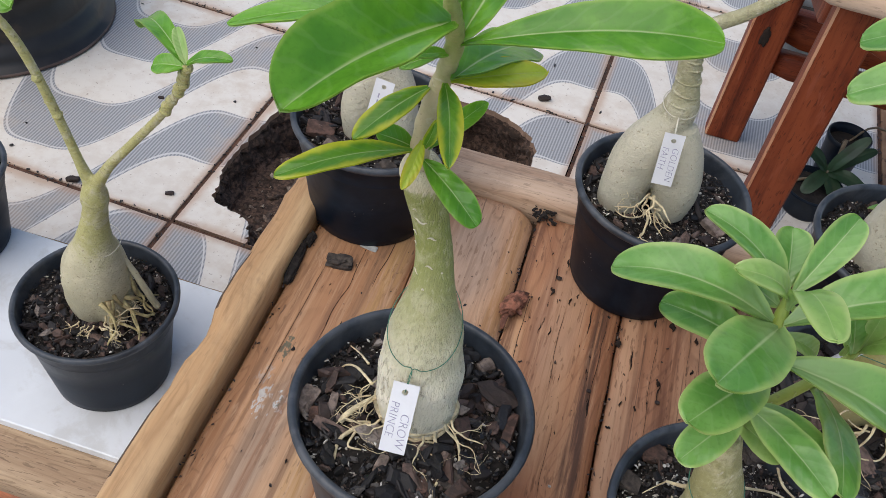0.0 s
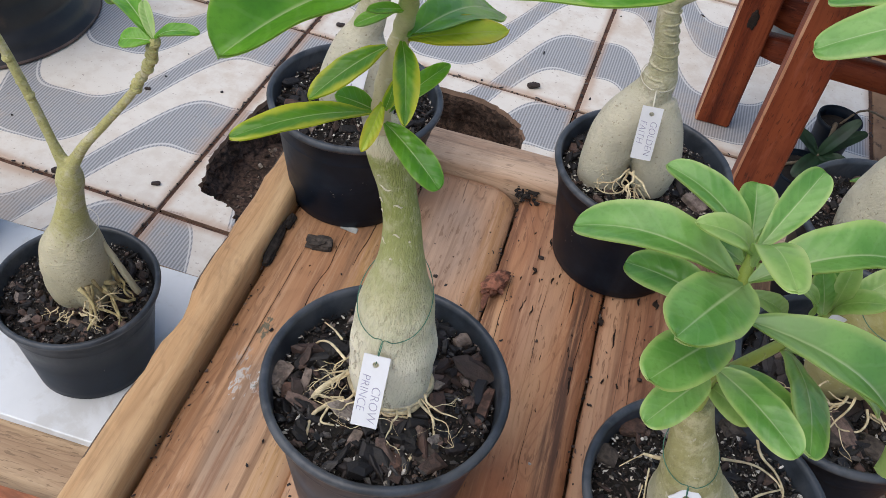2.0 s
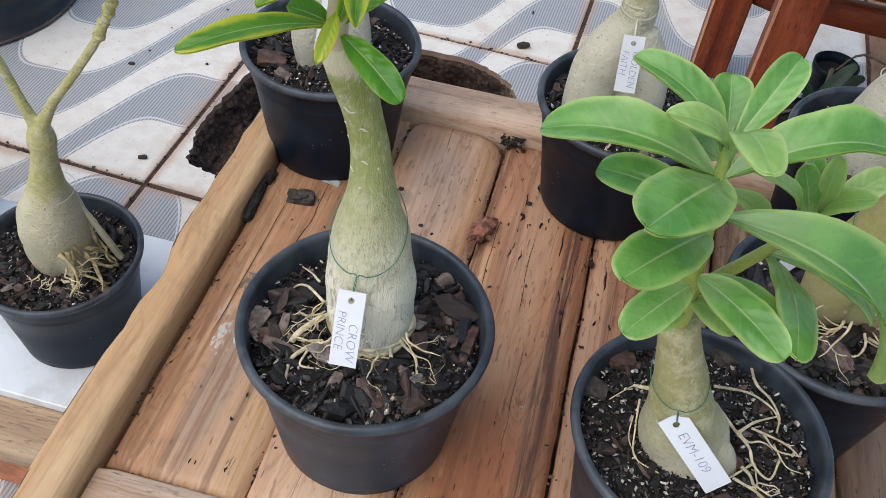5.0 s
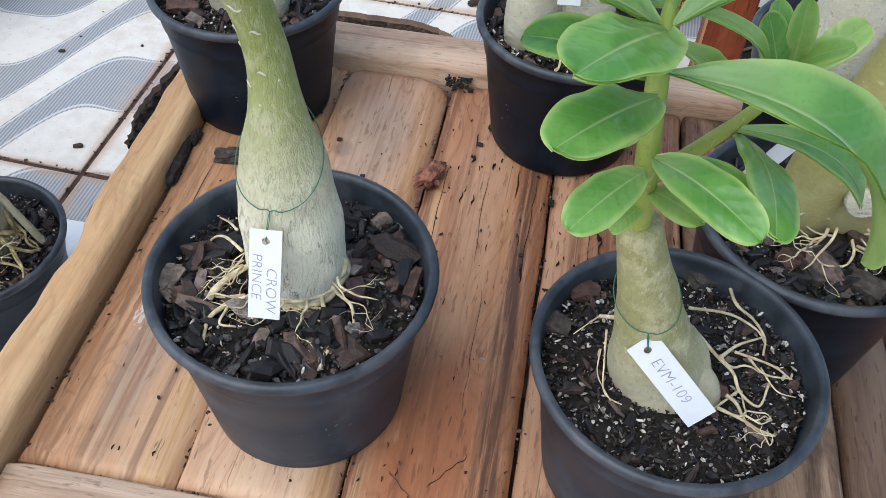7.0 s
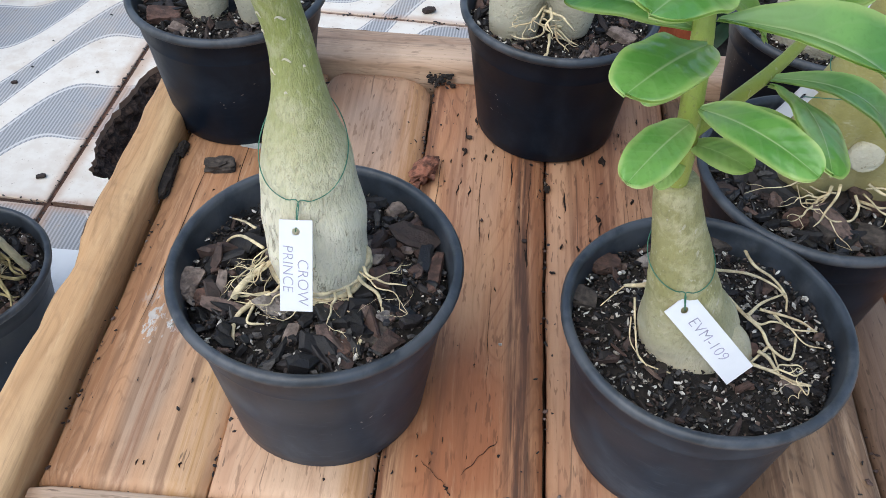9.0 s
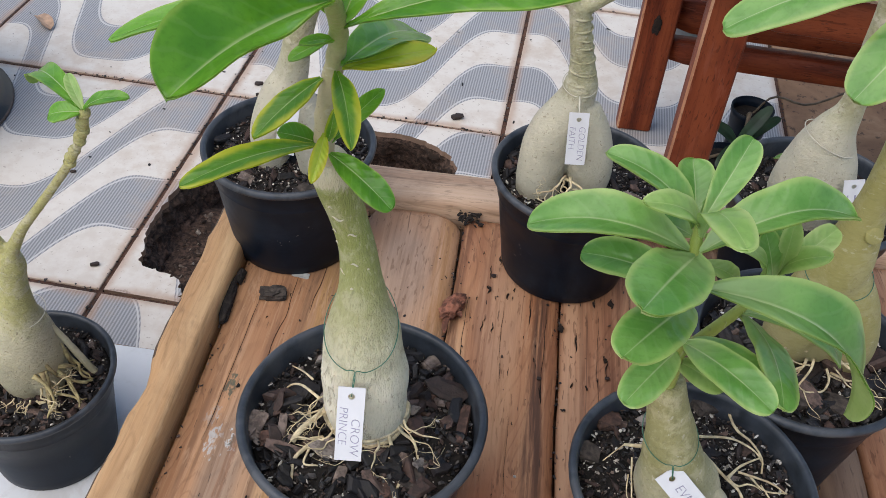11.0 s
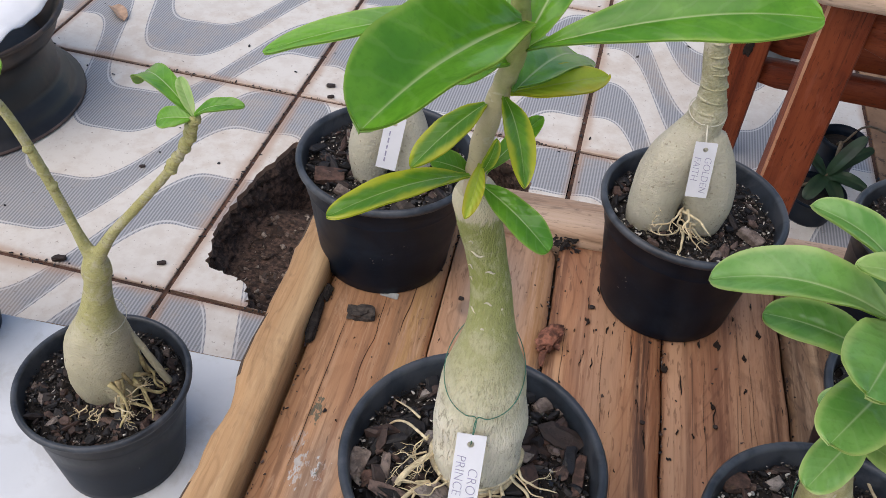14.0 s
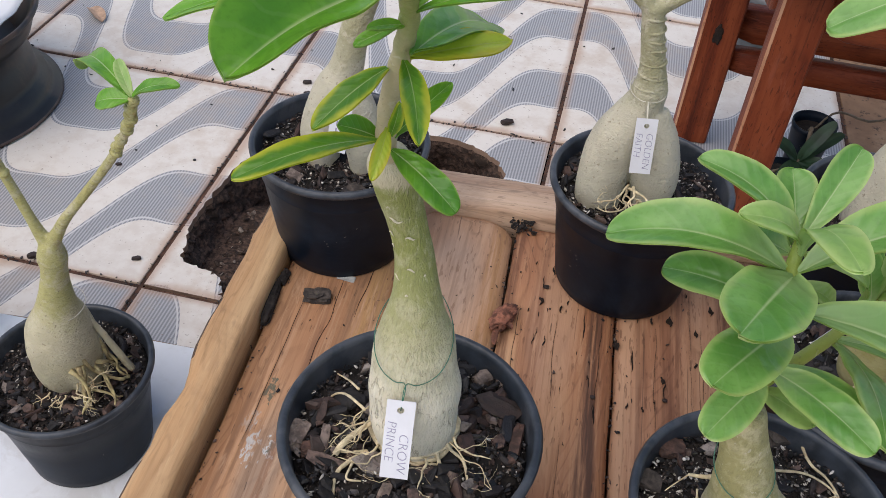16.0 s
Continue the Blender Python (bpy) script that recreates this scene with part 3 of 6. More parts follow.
def loft(rings, closed=True, caps=True, bm=None, mat=0):
    """Joins rings of points, in order, into a skin."""
    bm = bm or bmesh.new()
    vs = [[bm.verts.new(p) for p in r] for r in rings]
    n = len(rings[0])
    for a, c in zip(vs, vs[1:]):
        for i in range(n if closed else n - 1):
            f = bm.faces.new((a[i], a[(i + 1) % n], c[(i + 1) % n], c[i]))
            f.material_index = mat
    if caps and closed:
        for r in (vs[0][::-1], vs[-1]):
            try:
                f = bm.faces.new(r)
                f.material_index = mat
            except ValueError:
                pass
    return bm


def lathe(profile, at=(0, 0, 0), seg=48, wobble=0.0, seed=0, bm=None, mat=0):
    """Turns a profile of (radius, height) round the z axis."""
    rings = []
    for r, z in profile:
        ring = []
        for i in range(seg):
            a = 2 * math.pi * i / seg
            w = 1 + wobble * noise.noise(Vector((2 * math.cos(a), 2 * math.sin(a), seed + z * 12)))
            ring.append(Vector((at[0] + r * w * math.cos(a), at[1] + r * w * math.sin(a), at[2] + z)))
        rings.append(ring)
    return loft(rings, True, False, bm, mat)


def spline(pts, n):
    """n points along a smooth curve through pts (any dimension)."""
    P = [np.array(p, float) for p in pts]
    P = [2 * P[0] - P[1]] + P + [2 * P[-1] - P[-2]]
    out = []
    m = len(P) - 3
    for k in range(n):
        s = k / (n - 1) * m
        i = min(int(s), m - 1)
        t = s - i
        a, b2, c2, d2 = P[i:i + 4]
        out.append(0.5 * (2 * b2 + (c2 - a) * t + (2 * a - 5 * b2 + 4 * c2 - d2) * t * t + (3 * b2 - a - 3 * c2 + d2) * t ** 3))
    return out


def tube(pts, n=24, seg=14, rough=0.0, freq=40.0, seed=0, bm=None, rings=0.0, ring_freq=300.0, mat=0, flat=1.0):
    """A skin along (x, y, z, radius) points, lumpy by rough, ringed by rings."""
    S = spline(pts, n)
    loops = []
    side = None
    for i, p in enumerate(S):
        d = Vector((S[min(i + 1, n - 1)] - S[max(i - 1, 0)])[:3])
        d = d.normalized() if d.length > 0 else Vector((0, 0, 1))
        if side is None:
            side = d.cross(Vector((0.2, 1, 0.1))).normalized()
        side = (side - d * side.dot(d)).normalized()
        up = d.cross(side)
        loop = []
        for k in range(seg):
            a = 2 * math.pi * k / seg
            o = side * math.cos(a) + up * math.sin(a) * flat
            c0 = Vector(p[:3])
            w = 1 + rough * noise.noise((c0 + o * p[3]) * freq + Vector((seed, 0, 0)))
            w += rings * math.sin(i / n * ring_freq)
            loop.append(c0 + o * max(p[3], 1e-5) * w)
        loops.append(loop)
    return loft(loops, True, True, bm, mat)


def board(p0, p1, width, thick, up=(0, 0, 1), n=16, wob=0.0, bev=0.002, seed=0, bm=None, taper=0.0, mat=0):
    """A sawn board from p0 to p1 (middle of its top face), with eased edges and a slightly wandering outline."""
    a, c = Vector(p0), Vector(p1)
    d = (c - a).normalized()
    up = Vector(up)
    s = d.cross(up).normalized()
    w2 = width / 2
    prof = [(-w2, -bev), (-w2 + bev, 0), (w2 - bev, 0), (w2, -bev), (w2, -thick + bev), (w2 - bev, -thick), (-w2 + bev, -thick), (-w2, -thick + bev)]
    loops = []
    for i in range(n + 1):
        t = i / n
        o = a.lerp(c, t)
        if i == 0 or i == n:
            k = 1 - bev / w2
        else:
            k = 1
        loop = []
        for j, (x, z) in enumerate(prof):
            sd = 1 if x > 0 else -1
            dx = wob * noise.noise(Vector((t * (c - a).length * 14, sd * 3.1, seed * 1.7))) + 0.35 * wob * noise.noise(Vector((t * (c - a).length * 60, sd * 5.1, seed * 2.7)))
            dz = 0.3 * wob * noise.noise(Vector((t * (c - a).length * 9, sd * 1.3, seed * 3.9)))
            loop.append(o + s * (x * k + dx) + up * (z * (k if i in (0, n) else 1) + dz))
        loops.append(loop)
    return loft(loops, True, True, bm, mat)


def block(lo, hi, bev=0.002, bm=None):
    """A box between two corners with eased edges."""
    b2 = bmesh.new()
    bmesh.ops.create_cube(b2, size=1)
    lo, hi = Vector(lo), Vector(hi)
    for v2 in b2.verts:
        v2.co = Vector([(lo[i] + hi[i]) / 2 + v2.co[i] * (hi[i] - lo[i]) for i in range(3)])
    bmesh.ops.bevel(b2, geom=b2.edges[:], offset=bev, segments=1, affect="EDGES")
    if bm is None:
        return b2
    me = bpy.data.meshes.new("tmp")
    b2.to_mesh(me)
    b2.free()
    bm.from_mesh(me)
    bpy.data.meshes.remove(me)
    return bm


def scatter_mesh(name, places, sizes, rnd, flat=(0.14, 0.42), tilt=0.7):
    """Many small broken lumps in one mesh: places are points, sizes their lengths."""
    verts, faces = [], []
    for p, s in zip(places, sizes):
        q = Euler((rnd.uniform(-tilt, tilt), rnd.uniform(-tilt, tilt), rnd.uniform(0, 6.3))).to_matrix()
        lx, ly, lz = s * rnd.uniform(0.7, 1.7), s * rnd.uniform(0.35, 0.85), s * rnd.uniform(*flat)
        m2 = rnd.choice((4, 5, 5, 6, 7))
        k = len(verts)
        turn = rnd.uniform(0, 6.3)
        rim2 = []
        for i2 in range(m2):
            a = turn + 2 * math.pi * (i2 + rnd.uniform(-0.28, 0.28)) / m2
            r = rnd.uniform(0.36, 0.56)
            rim2.append((math.cos(a) * r * lx, math.sin(a) * r * ly))
        for zz, sh in ((-0.5, 0.85), (rnd.uniform(0.1, 0.3), 1.0), (0.5, rnd.uniform(0.45, 0.85))):
            for x, y in rim2:
                verts.append(p + q @ Vector((x * sh, y * sh, lz * (zz + rnd.uniform(-0.13, 0.13)))))
        for lv in (0, 1):
            for i2 in range(m2):
                a, c = k + lv * m2 + i2, k + lv * m2 + (i2 + 1) % m2
                faces.append((a, c, c + m2, a + m2))
        faces.append(tuple(range(k + 2 * m2, k + 3 * m2)))
    me = bpy.data.meshes.new(name)
    me.from_pydata([tuple(v3) for v3 in verts], [], faces)
    me.update()
    return me


# ---- floor ----
TURN, SIDE, O = radians(-2.8), 0.53, Vector((-0.447, 0.846, 0))
TU, TV = Vector((math.cos(TURN), math.sin(TURN), 0)), Vector((-math.sin(TURN), math.cos(TURN), 0))


def tile_point(u, v, z=FLOOR):
    return O + TU * (u * SIDE) + TV * (v * SIDE) + Vector((0, 0, z))


bm = bmesh.new()
R = 60
outer = [tile_point(-R, -R, FLOOR - 0.004), tile_point(R, -R, FLOOR - 0.004), tile_point(R, R, FLOOR - 0.004), tile_point(-R, R, FLOOR - 0.004)]
inner = [tile_point(0.004, 0.004, FLOOR - 0.004), tile_point(0.996, 0.004, FLOOR - 0.004), tile_point(0.996, 0.996, FLOOR - 0.004), tile_point(0.004, 0.996, FLOOR - 0.004)]
ov, iv = [bm.verts.new(p) for p in outer], [bm.verts.new(p) for p in inner]
ring = [bm.verts.new(tile_point(u, v, FLOOR - 0.004)) for u, v in ((-5.9, -2.9), (6.9, -2.9), (6.9, 6.9), (-5.9, 6.9))]
for i in range(4):
    k = (i + 1) % 4
    bm.faces.new((ring[i], ring[k], iv[k], iv[i])).material_index = 0
    bm.faces.new((ov[i], ov[k], ring[k], ring[i])).material_index = 1
floor = part("floor", bm, ["grout", "outer_ground"], None)
tagged(floor, "tiled patio floor with soil-stained grout joints", "floor", kind="structure")


def tile_mesh(shift):
    """One tile, its print shifted along the tile."""
    bm = bmesh.new()
    g = 0.0040 / SIDE
    h, e = 0.006, 0.0012 / SIDE
    rings = []
    for inset, z in ((g, -h), (g, -0.001), (g + e, 0.0)):
        rings.append([TU * ((u - 0.5) * SIDE) + TV * ((v - 0.5) * SIDE) + Vector((0, 0, z)) for u, v in ((inset, inset), (1 - inset, inset), (1 - inset, 1 - inset), (inset, 1 - inset))])
    loft(rings, True, True, bm)
    uvl, eul = bm.loops.layers.uv.new("UVMap"), bm.loops.layers.uv.new("Edge")
    for f in bm.faces:
        for l in f.loops:
            p = l.vert.co
            l[uvl].uv = (p.dot(TU) / SIDE + 0.5, p.dot(TV) / SIDE + 0.5 + shift)
            l[eul].uv = (p.dot(TU) / SIDE + 0.5, p.dot(TV) / SIDE + 0.5)
    bmesh.ops.recalc_face_normals(bm, faces=bm.faces)
    me = bpy.data.meshes.new("tile")
    bm.to_mesh(me)
    bm.free()
    me.materials.append(MAT["tile"])
    return me


HOLE = ((0.226, 0.004), (0.215, 0.05), (0.192, 0.09), (0.12, 0.105), (0.054, 0.135), (0.04, 0.2), (0.02, 0.305), (0.03, 0.44),
        (0.044, 0.569), (0.087, 0.726), (0.15, 0.815), (0.26, 0.875), (0.42, 0.905), (0.56, 0.912), (0.672, 0.915), (0.772, 0.885),
        (0.841, 0.84), (0.878, 0.78), (0.89, 0.6), (0.87, 0.35), (0.76, 0.15), (0.52, 0.03), (0.36, 0.004))
rnd = random.Random(5)
edge_uv = []
for (a0, a1), (c0, c1) in zip(HOLE, HOLE[1:] + HOLE[:1]):
    for k in range(6):
        t = k / 6
        j = 0.007 if 0 < k else 0.003
        edge_uv.append((min(max(a0 + (c0 - a0) * t + rnd.uniform(-j, j), 0.008), 0.992), min(max(a1 + (c1 - a1) * t + rnd.uniform(-j, j), 0.008), 0.992)))


bm = bmesh.new()
n = len(edge_uv)
rim_v = [bm.verts.new(tile_point(*p)) for p in edge_uv]
steps = [0.0075 + 0.985 * k / 12 for k in range(12)]
square = [(t, 0.0075) for t in steps] + [(0.9925, t) for t in steps] + [(1 - t, 0.9925) for t in steps] + [(0.0075, 1 - t) for t in steps]
out_v = [bm.verts.new(tile_point(*p)) for p in square]
loops2 = [bm.edges.new((r[i], r[(i + 1) % len(r)])) for r in (rim_v, out_v) for i in range(len(r))]
bmesh.ops.triangle_fill(bm, use_beauty=True, use_dissolve=False, edges=loops2)
bmesh.ops.recalc_face_normals(bm, faces=bm.faces)
for f in bm.faces:
    f.material_index = 0
    if f.normal.z < 0:
        f.normal_flip()
for ring, depth in ((rim_v, 0.011), (out_v, 0.006)):
    low_v = [bm.verts.new(v2.co - Vector((0, 0, depth))) for v2 in ring]
    for i in range(len(ring)):
        k = (i + 1) % len(ring)
        bm.faces.new((ring[k], ring[i], low_v[i], low_v[k])).material_index = 1
uvl, eul = bm.loops.layers.uv.new("UVMap"), bm.loops.layers.uv.new("Edge")
for f in bm.faces:
    for l in f.loops:
        q = l.vert.co - O
        l[uvl].uv = l[eul].uv = (q.dot(TU) / SIDE, q.dot(TV) / SIDE)
me = bpy.data.meshes.new("broken_tile")
bm.to_mesh(me)
bm.free()
mesh_ob("broken_tile", me, ["tile", "tile_clay"], floor, "broken tile round a planting hole", shade=False)

# the pit below the broken tile, deepest towards its far side
def pit_depth(v):
    return 0.072 + 0.075 * max(0.0, min(1.0, (v - 0.55) / 0.2))


rings = []
dense = []
for (a0, a1), (c0, c1) in zip(edge_uv, edge_uv[1:] + edge_uv[:1]):
    dense += [(a0, a1), ((a0 + c0) / 2, (a1 + c1) / 2)]
for k in range(30):
    s = (1.012, 1.0)[k] if k < 2 else 1.0 - 0.045 * (k / 15) if k < 16 else 0.955 - 0.9 * ((k - 15) / 14) ** 1.3
    j = 0.002 if k < 2 else 0.010 if k < 16 else 0.006
    ring = []
    for u, v in dense:
        under = max(0.0, min(1.0, (v - 0.6) / 0.15)) * 0.24 * max(0.0, min(1.0, (k - 1) / 9)) * (1.0 if k < 16 else (29 - k) / 14)
        v1 = 0.5 + (v - 0.5) * (s + under)
        p = tile_point(0.45 + (u - 0.45) * s, v1, FLOOR - 0.009 - pit_depth(v1) * min(1.0, k / 15))
        flake = Vector((p.x * 26, p.y * 26, p.z * 120))
        w = noise.noise_vector(flake) * j + noise.noise_vector(flake * 2.7) * j * 0.8 + noise.noise_vector(p * 240) * j * 0.45
        ring.append(p + Vector((w.x, w.y, w.z * 0.5 if k > 1 else 0)))
    rings.append(ring)
bm = loft(rings, True, False)
bm.faces.new([v2 for v2 in bm.verts][-len(dense):])
for f in bm.faces:
    f.material_index = 0 if f.calc_center_median().z > FLOOR - 0.066 or f.normal.z < 0.5 else 1
pit = part("planting_hole", bm, ["broken_edge", "earth"], floor, "dug-out hole with crumbling earth sides")
rnd = random.Random(8)
pl, sz = [], []
for k in range(2600):
    u, v = edge_uv[rnd.randrange(n)]
    s = rnd.random() ** 0.6 * 0.9
    v = 0.5 + (v - 0.5) * s
    if v > 0.62:
        continue
    pl.append(tile_point(0.45 + (u - 0.45) * s, v, FLOOR - 0.008 - pit_depth(v)))
    sz.append(0.0018 + 0.012 * rnd.random() ** 3)
clods = mesh_ob("earth_clods", scatter_mesh("earth_clods", pl, sz, rnd, (0.4, 0.8)), "clods", floor, shade=False)
tagged(clods, kind="stuff")


# ---- low table of planks ----
table = thing("plank_table", (0.1, 0.45, FLOOR), "low table of reclaimed cedar planks with raised edge rails", "table")
XS = (-0.1225, -0.0185, 0.082, 0.1865, 0.2955, 0.398, 0.442, 0.545, 0.61)
SLOPE = (0.020, 0.015, 0.012, 0.006, 0.004, 0.003, 0.004, 0.004)


def plank(x0, x1, y0, y1, z, slope, seed, corner=0.0):
    """A reclaimed board whose right edge slopes away; the far right corner may be rounded."""
    loops = []
    n = 46
    for i in range(n + 1):
        t = i / n
        y = y0 + (y1 - y0) * t
        e = 0.002 if i in (0, n) else 0.0
        wl = 0.0012 * noise.noise(Vector((y * 16, 1.3, seed))) + 0.0006 * noise.noise(Vector((y * 70, 1.3, seed)))
        wr = 0.0012 * noise.noise(Vector((y * 16, 7.3, seed))) + 0.0006 * noise.noise(Vector((y * 70, 7.3, seed)))
        ws = 0.003 * noise.noise(Vector((y * 10, 3.3, seed)))
        cut = 0.0
        if corner and y > y1 - corner:
            k = (y - (y1 - corner)) / corner
            cut = corner * (1 - math.sqrt(max(0.0, 1 - 0.9 * k * k)))
        cl = cut * 0.6
        dz = 0.0006 * noise.noise(Vector((y * 8, 5.5, seed)))
        xr = x1 + wr - cut
        loops.append([Vector(q) for q in ((x0 + wl + cl, y, z - 0.004 + dz), (x0 + 0.003 + wl + cl, y, z - e + dz), ((x0 + x1) / 2, y, z - e + dz * 0.3), (xr - slope + ws, y, z - e + dz), (xr - slope * 0.35 + ws * 0.5, y, z - e - 0.0022), (xr, y, z - 0.0060), (xr, y, z - 0.022), (x0 + wl + cl, y, z - 0.022))])
    return loft(loops, True, True)


for i, (x0, x1) in enumerate(zip(XS, XS[1:])):
    gap = 0.0010 if i != 3 else 0.0017
    y1 = (0.714, 0.712, 0.710, 0.712, 0.712, 0.712, 0.712, 0.712)[i]
    z = (0.0, 0.0012, 0.0, -0.0008, 0.0, -0.001, 0.0, 0.0)[i]
    bm = plank(x0 + gap, x1 - gap, 0.2735 + 0.0010 * math.sin(i * 2.1), y1, z, SLOPE[i], i + 1, 0.026 if i == 1 else 0.0)
    part("plank", bm, ("plank_a", "plank_b", "plank_c", "plank_d", "plank_streak", "plank_dark", "plank_d", "plank_red")[i], table)
# left rail with its waney outer edge
loops = []
for k in range(46):
    y = 0.12 + (0.765 - 0.12) * k / 45
    wav = 0.004 * noise.noise(Vector((y * 9, 0, 0))) + 0.0025 * noise.noise(Vector((y * 33, 2, 0)))
    xo = -0.1625 + wav + (0.006 if 0.40 < y < 0.47 else 0) * math.sin((y - 0.40) / 0.07 * math.pi)
    xi = -0.1255 + 0.0012 * noise.noise(Vector((y * 26, 4, 0)))
    zt = 0.021 + 0.0012 * noise.noise(Vector((y * 14, 7, 0)))
    loops.append([Vector(p) for p in ((xi, y, -0.03), (xi, y, zt - 0.006), (xi - 0.002, y, zt - 0.001), (xi - 0.008, y, zt), (xo + 0.012, y, zt + 0.0005), (xo + 0.004, y, zt - 0.003), (xo, y, zt - 0.009), (xo - 0.004, y, -0.012), (xo + 0.002, y, -0.045), (xi - 0.004, y, -0.045))])
bm = loft(loops, True, True)
bmesh.ops.recalc_face_normals(bm, faces=bm.faces)
for f in bm.faces:
    c = f.calc_center_median()
    f.material_index = 1 if c.x < -0.1585 and noise.noise(Vector((c.y * 16, 3, c.z * 40))) > -0.12 else 0
part("rail", bm, ["rail", "bark"], table, "golden edge rail with strips of bark")
part("rail", board((-0.122, 0.743, 0.0115), (0.60, 0.743, 0.0115), 0.053, 0.05, n=40, wob=0.0012, bev=0.003, seed=11), "rail_x", table, "pale back rail")
bm = board((-0.1225, 0.2235, 0.004), (0.60, 0.2235, 0.004), 0.094, 0.05, n=60, wob=0.0012, bev=0.002, seed=12)
part("rail", bm, "rail_x", table, "pale front rail")
# unseen dark layer, added to block light so the plank gaps stay dark
for y in (0.268, 0.352, 0.442, 0.532, 0.622, 0.712):
    part("underboard", board((-0.12, y, -0.0225), (0.60, y, -0.0225), 0.0895, 0.012, seed=20), "bark", table)
for y in (0.31, 0.66):
    part("joist", board((-0.12, y, -0.035), (0.60, y, -0.035), 0.05, 0.03, seed=21), "plank_red", table)
for x, y in ((-0.10, 0.31), (-0.10, 0.66), (0.55, 0.31), (0.55, 0.66)):
    part("leg", block((x - 0.03, y - 0.024, FLOOR), (x + 0.03, y + 0.024, -0.064)), "plank_red", table)

# cracks, worm holes and grit on the planks
rnd = random.Random(12)
pl, sz = [], []
for k in range(430):
    x, y = rnd.uniform(-0.12, 0.42), rnd.uniform(0.27, 0.69)
    if rnd.random() < 0.55:
        x = rnd.choice(XS[:6]) + rnd.gauss(0, 0.006)
        if x < -0.12:
            x = -0.118
    pl.append(Vector((x, y, 0.0012)))
    sz.append(0.0009 + 0.0036 * rnd.random() ** 2)
for k in range(520):
    if k < 400:
        x = XS[1 + k % 5] + rnd.gauss(0, 0.0012)
        y = rnd.uniform(0.268, 0.71)
    else:
        x, y = (-0.1235 + abs(rnd.gauss(0, 0.0015)), rnd.uniform(0.27, 0.71)) if k % 2 else (rnd.uniform(-0.12, 0.42), 0.2718 + rnd.gauss(0, 0.0008))
    if noise.noise(Vector((x * 30, y * 22, 4))) < -0.1:
        continue
    pl.append(Vector((x, y, -0.003 if k < 400 else 0.0008)))
    sz.append(rnd.uniform(0.001, 0.0036))
tagged(mesh_ob("bark_crumbs", scatter_mesh("bark_crumbs", pl, sz, rnd), "chips", None, shade=False), "dark bark crumbs and grit scattered on the planks", "debris", kind="stuff")
def slit(x, y, L, w, lean=0.0):
    """A worm-eaten slit or split along the grain."""
    bm = bmesh.new()
    a, b2, c = (rnd.uniform(-w, w) * 0.6 for _ in range(3))
    tube([(x - lean * 0.5, y - L / 2, 0.0003, 0.0001), (x + a - lean * 0.25, y - L / 4, 0.0004, w * 0.8), (x + b2, y, 0.0005, w), (x + c + lean * 0.25, y + L / 4, 0.0004, w * 0.7), (x + lean * 0.5, y + L / 2, 0.0003, 0.0001)], 18, 6, 0.7, 420, x * 900, bm, flat=0.3)
    part("crack", bm, "slit", table)


for x, y, L in ((0.125, 0.68, 0.030), (0.125, 0.653, 0.014), (0.117, 0.634, 0.020), (0.114, 0.562, 0.015), (0.124, 0.561, 0.015), (0.158, 0.586, 0.034), (0.202, 0.556, 0.025), (0.230, 0.530, 0.024), (0.172, 0.491, 0.022)):
    slit(x, y, L, rnd.uniform(0.0012, 0.0017))
for x, y, r in ((0.116, 0.610, 0.0077), (0.136, 0.604, 0.0066), (0.257, 0.563, 0.0044), (0.258, 0.601, 0.0064), (0.272, 0.633, 0.0083), (0.250, 0.647, 0.0042), (0.219, 0.608, 0.0071), (0.235, 0.611, 0.0090), (0.164, 0.529, 0.0037), (0.199, 0.506, 0.0046), (0.212, 0.505, 0.0036), (0.188, 0.572, 0.0085), (0.228, 0.540, 0.0057), (0.106, 0.596, 0.0031), (0.141, 0.613, 0.0041)):
    slit(x, y, r * 1.5, r * 0.42)
# hairline splits along the grain, and two across a knot
for x0, y0, x1, y1, w in ((0.133, 0.590, 0.135, 0.494, 0.0004), (0.032, 0.696, 0.041, 0.584, 0.0004), (0.173, 0.595, 0.171, 0.486, 0.0006), (0.109, 0.311, 0.125, 0.296, 0.0004), (0.134, 0.302, 0.158, 0.333, 0.0007), (0.125, 0.296, 0.128, 0.288, 0.0010), (0.252, 0.66, 0.253, 0.50, 0.0004), (0.262, 0.61, 0.265, 0.47, 0.0004), (0.222, 0.60, 0.221, 0.46, 0.0004), (-0.066, 0.60, -0.070, 0.47, 0.0004), (-0.040, 0.68, -0.046, 0.55, 0.0005), (-0.095, 0.56, -0.098, 0.40, 0.0003), (0.008, 0.54, 0.006, 0.46, 0.0003), (0.098, 0.60, 0.099, 0.47, 0.0004), (0.146, 0.47, 0.147, 0.36, 0.0003)):
    bm = bmesh.new()
    pts = [(x0 + (x1 - x0) * k / 7 + rnd.gauss(0, 0.0007), y0 + (y1 - y0) * k / 7 + rnd.gauss(0, 0.0007), 0.0004, (0.0001 if k in (0, 7) else w)) for k in range(8)]
    tube(pts, 30, 6, 0.5, 300, x0 * 700, bm, flat=0.3)
    part("crack", bm, "slit", table)
for k in range(46):
    x, y = rnd.uniform(0.092, 0.29), rnd.uniform(0.30, 0.69)
    if abs(x - 0.1865) < 0.006:
        x += 0.012
    slit(x, y, rnd.uniform(0.004, 0.012), rnd.uniform(0.0005, 0.0011))
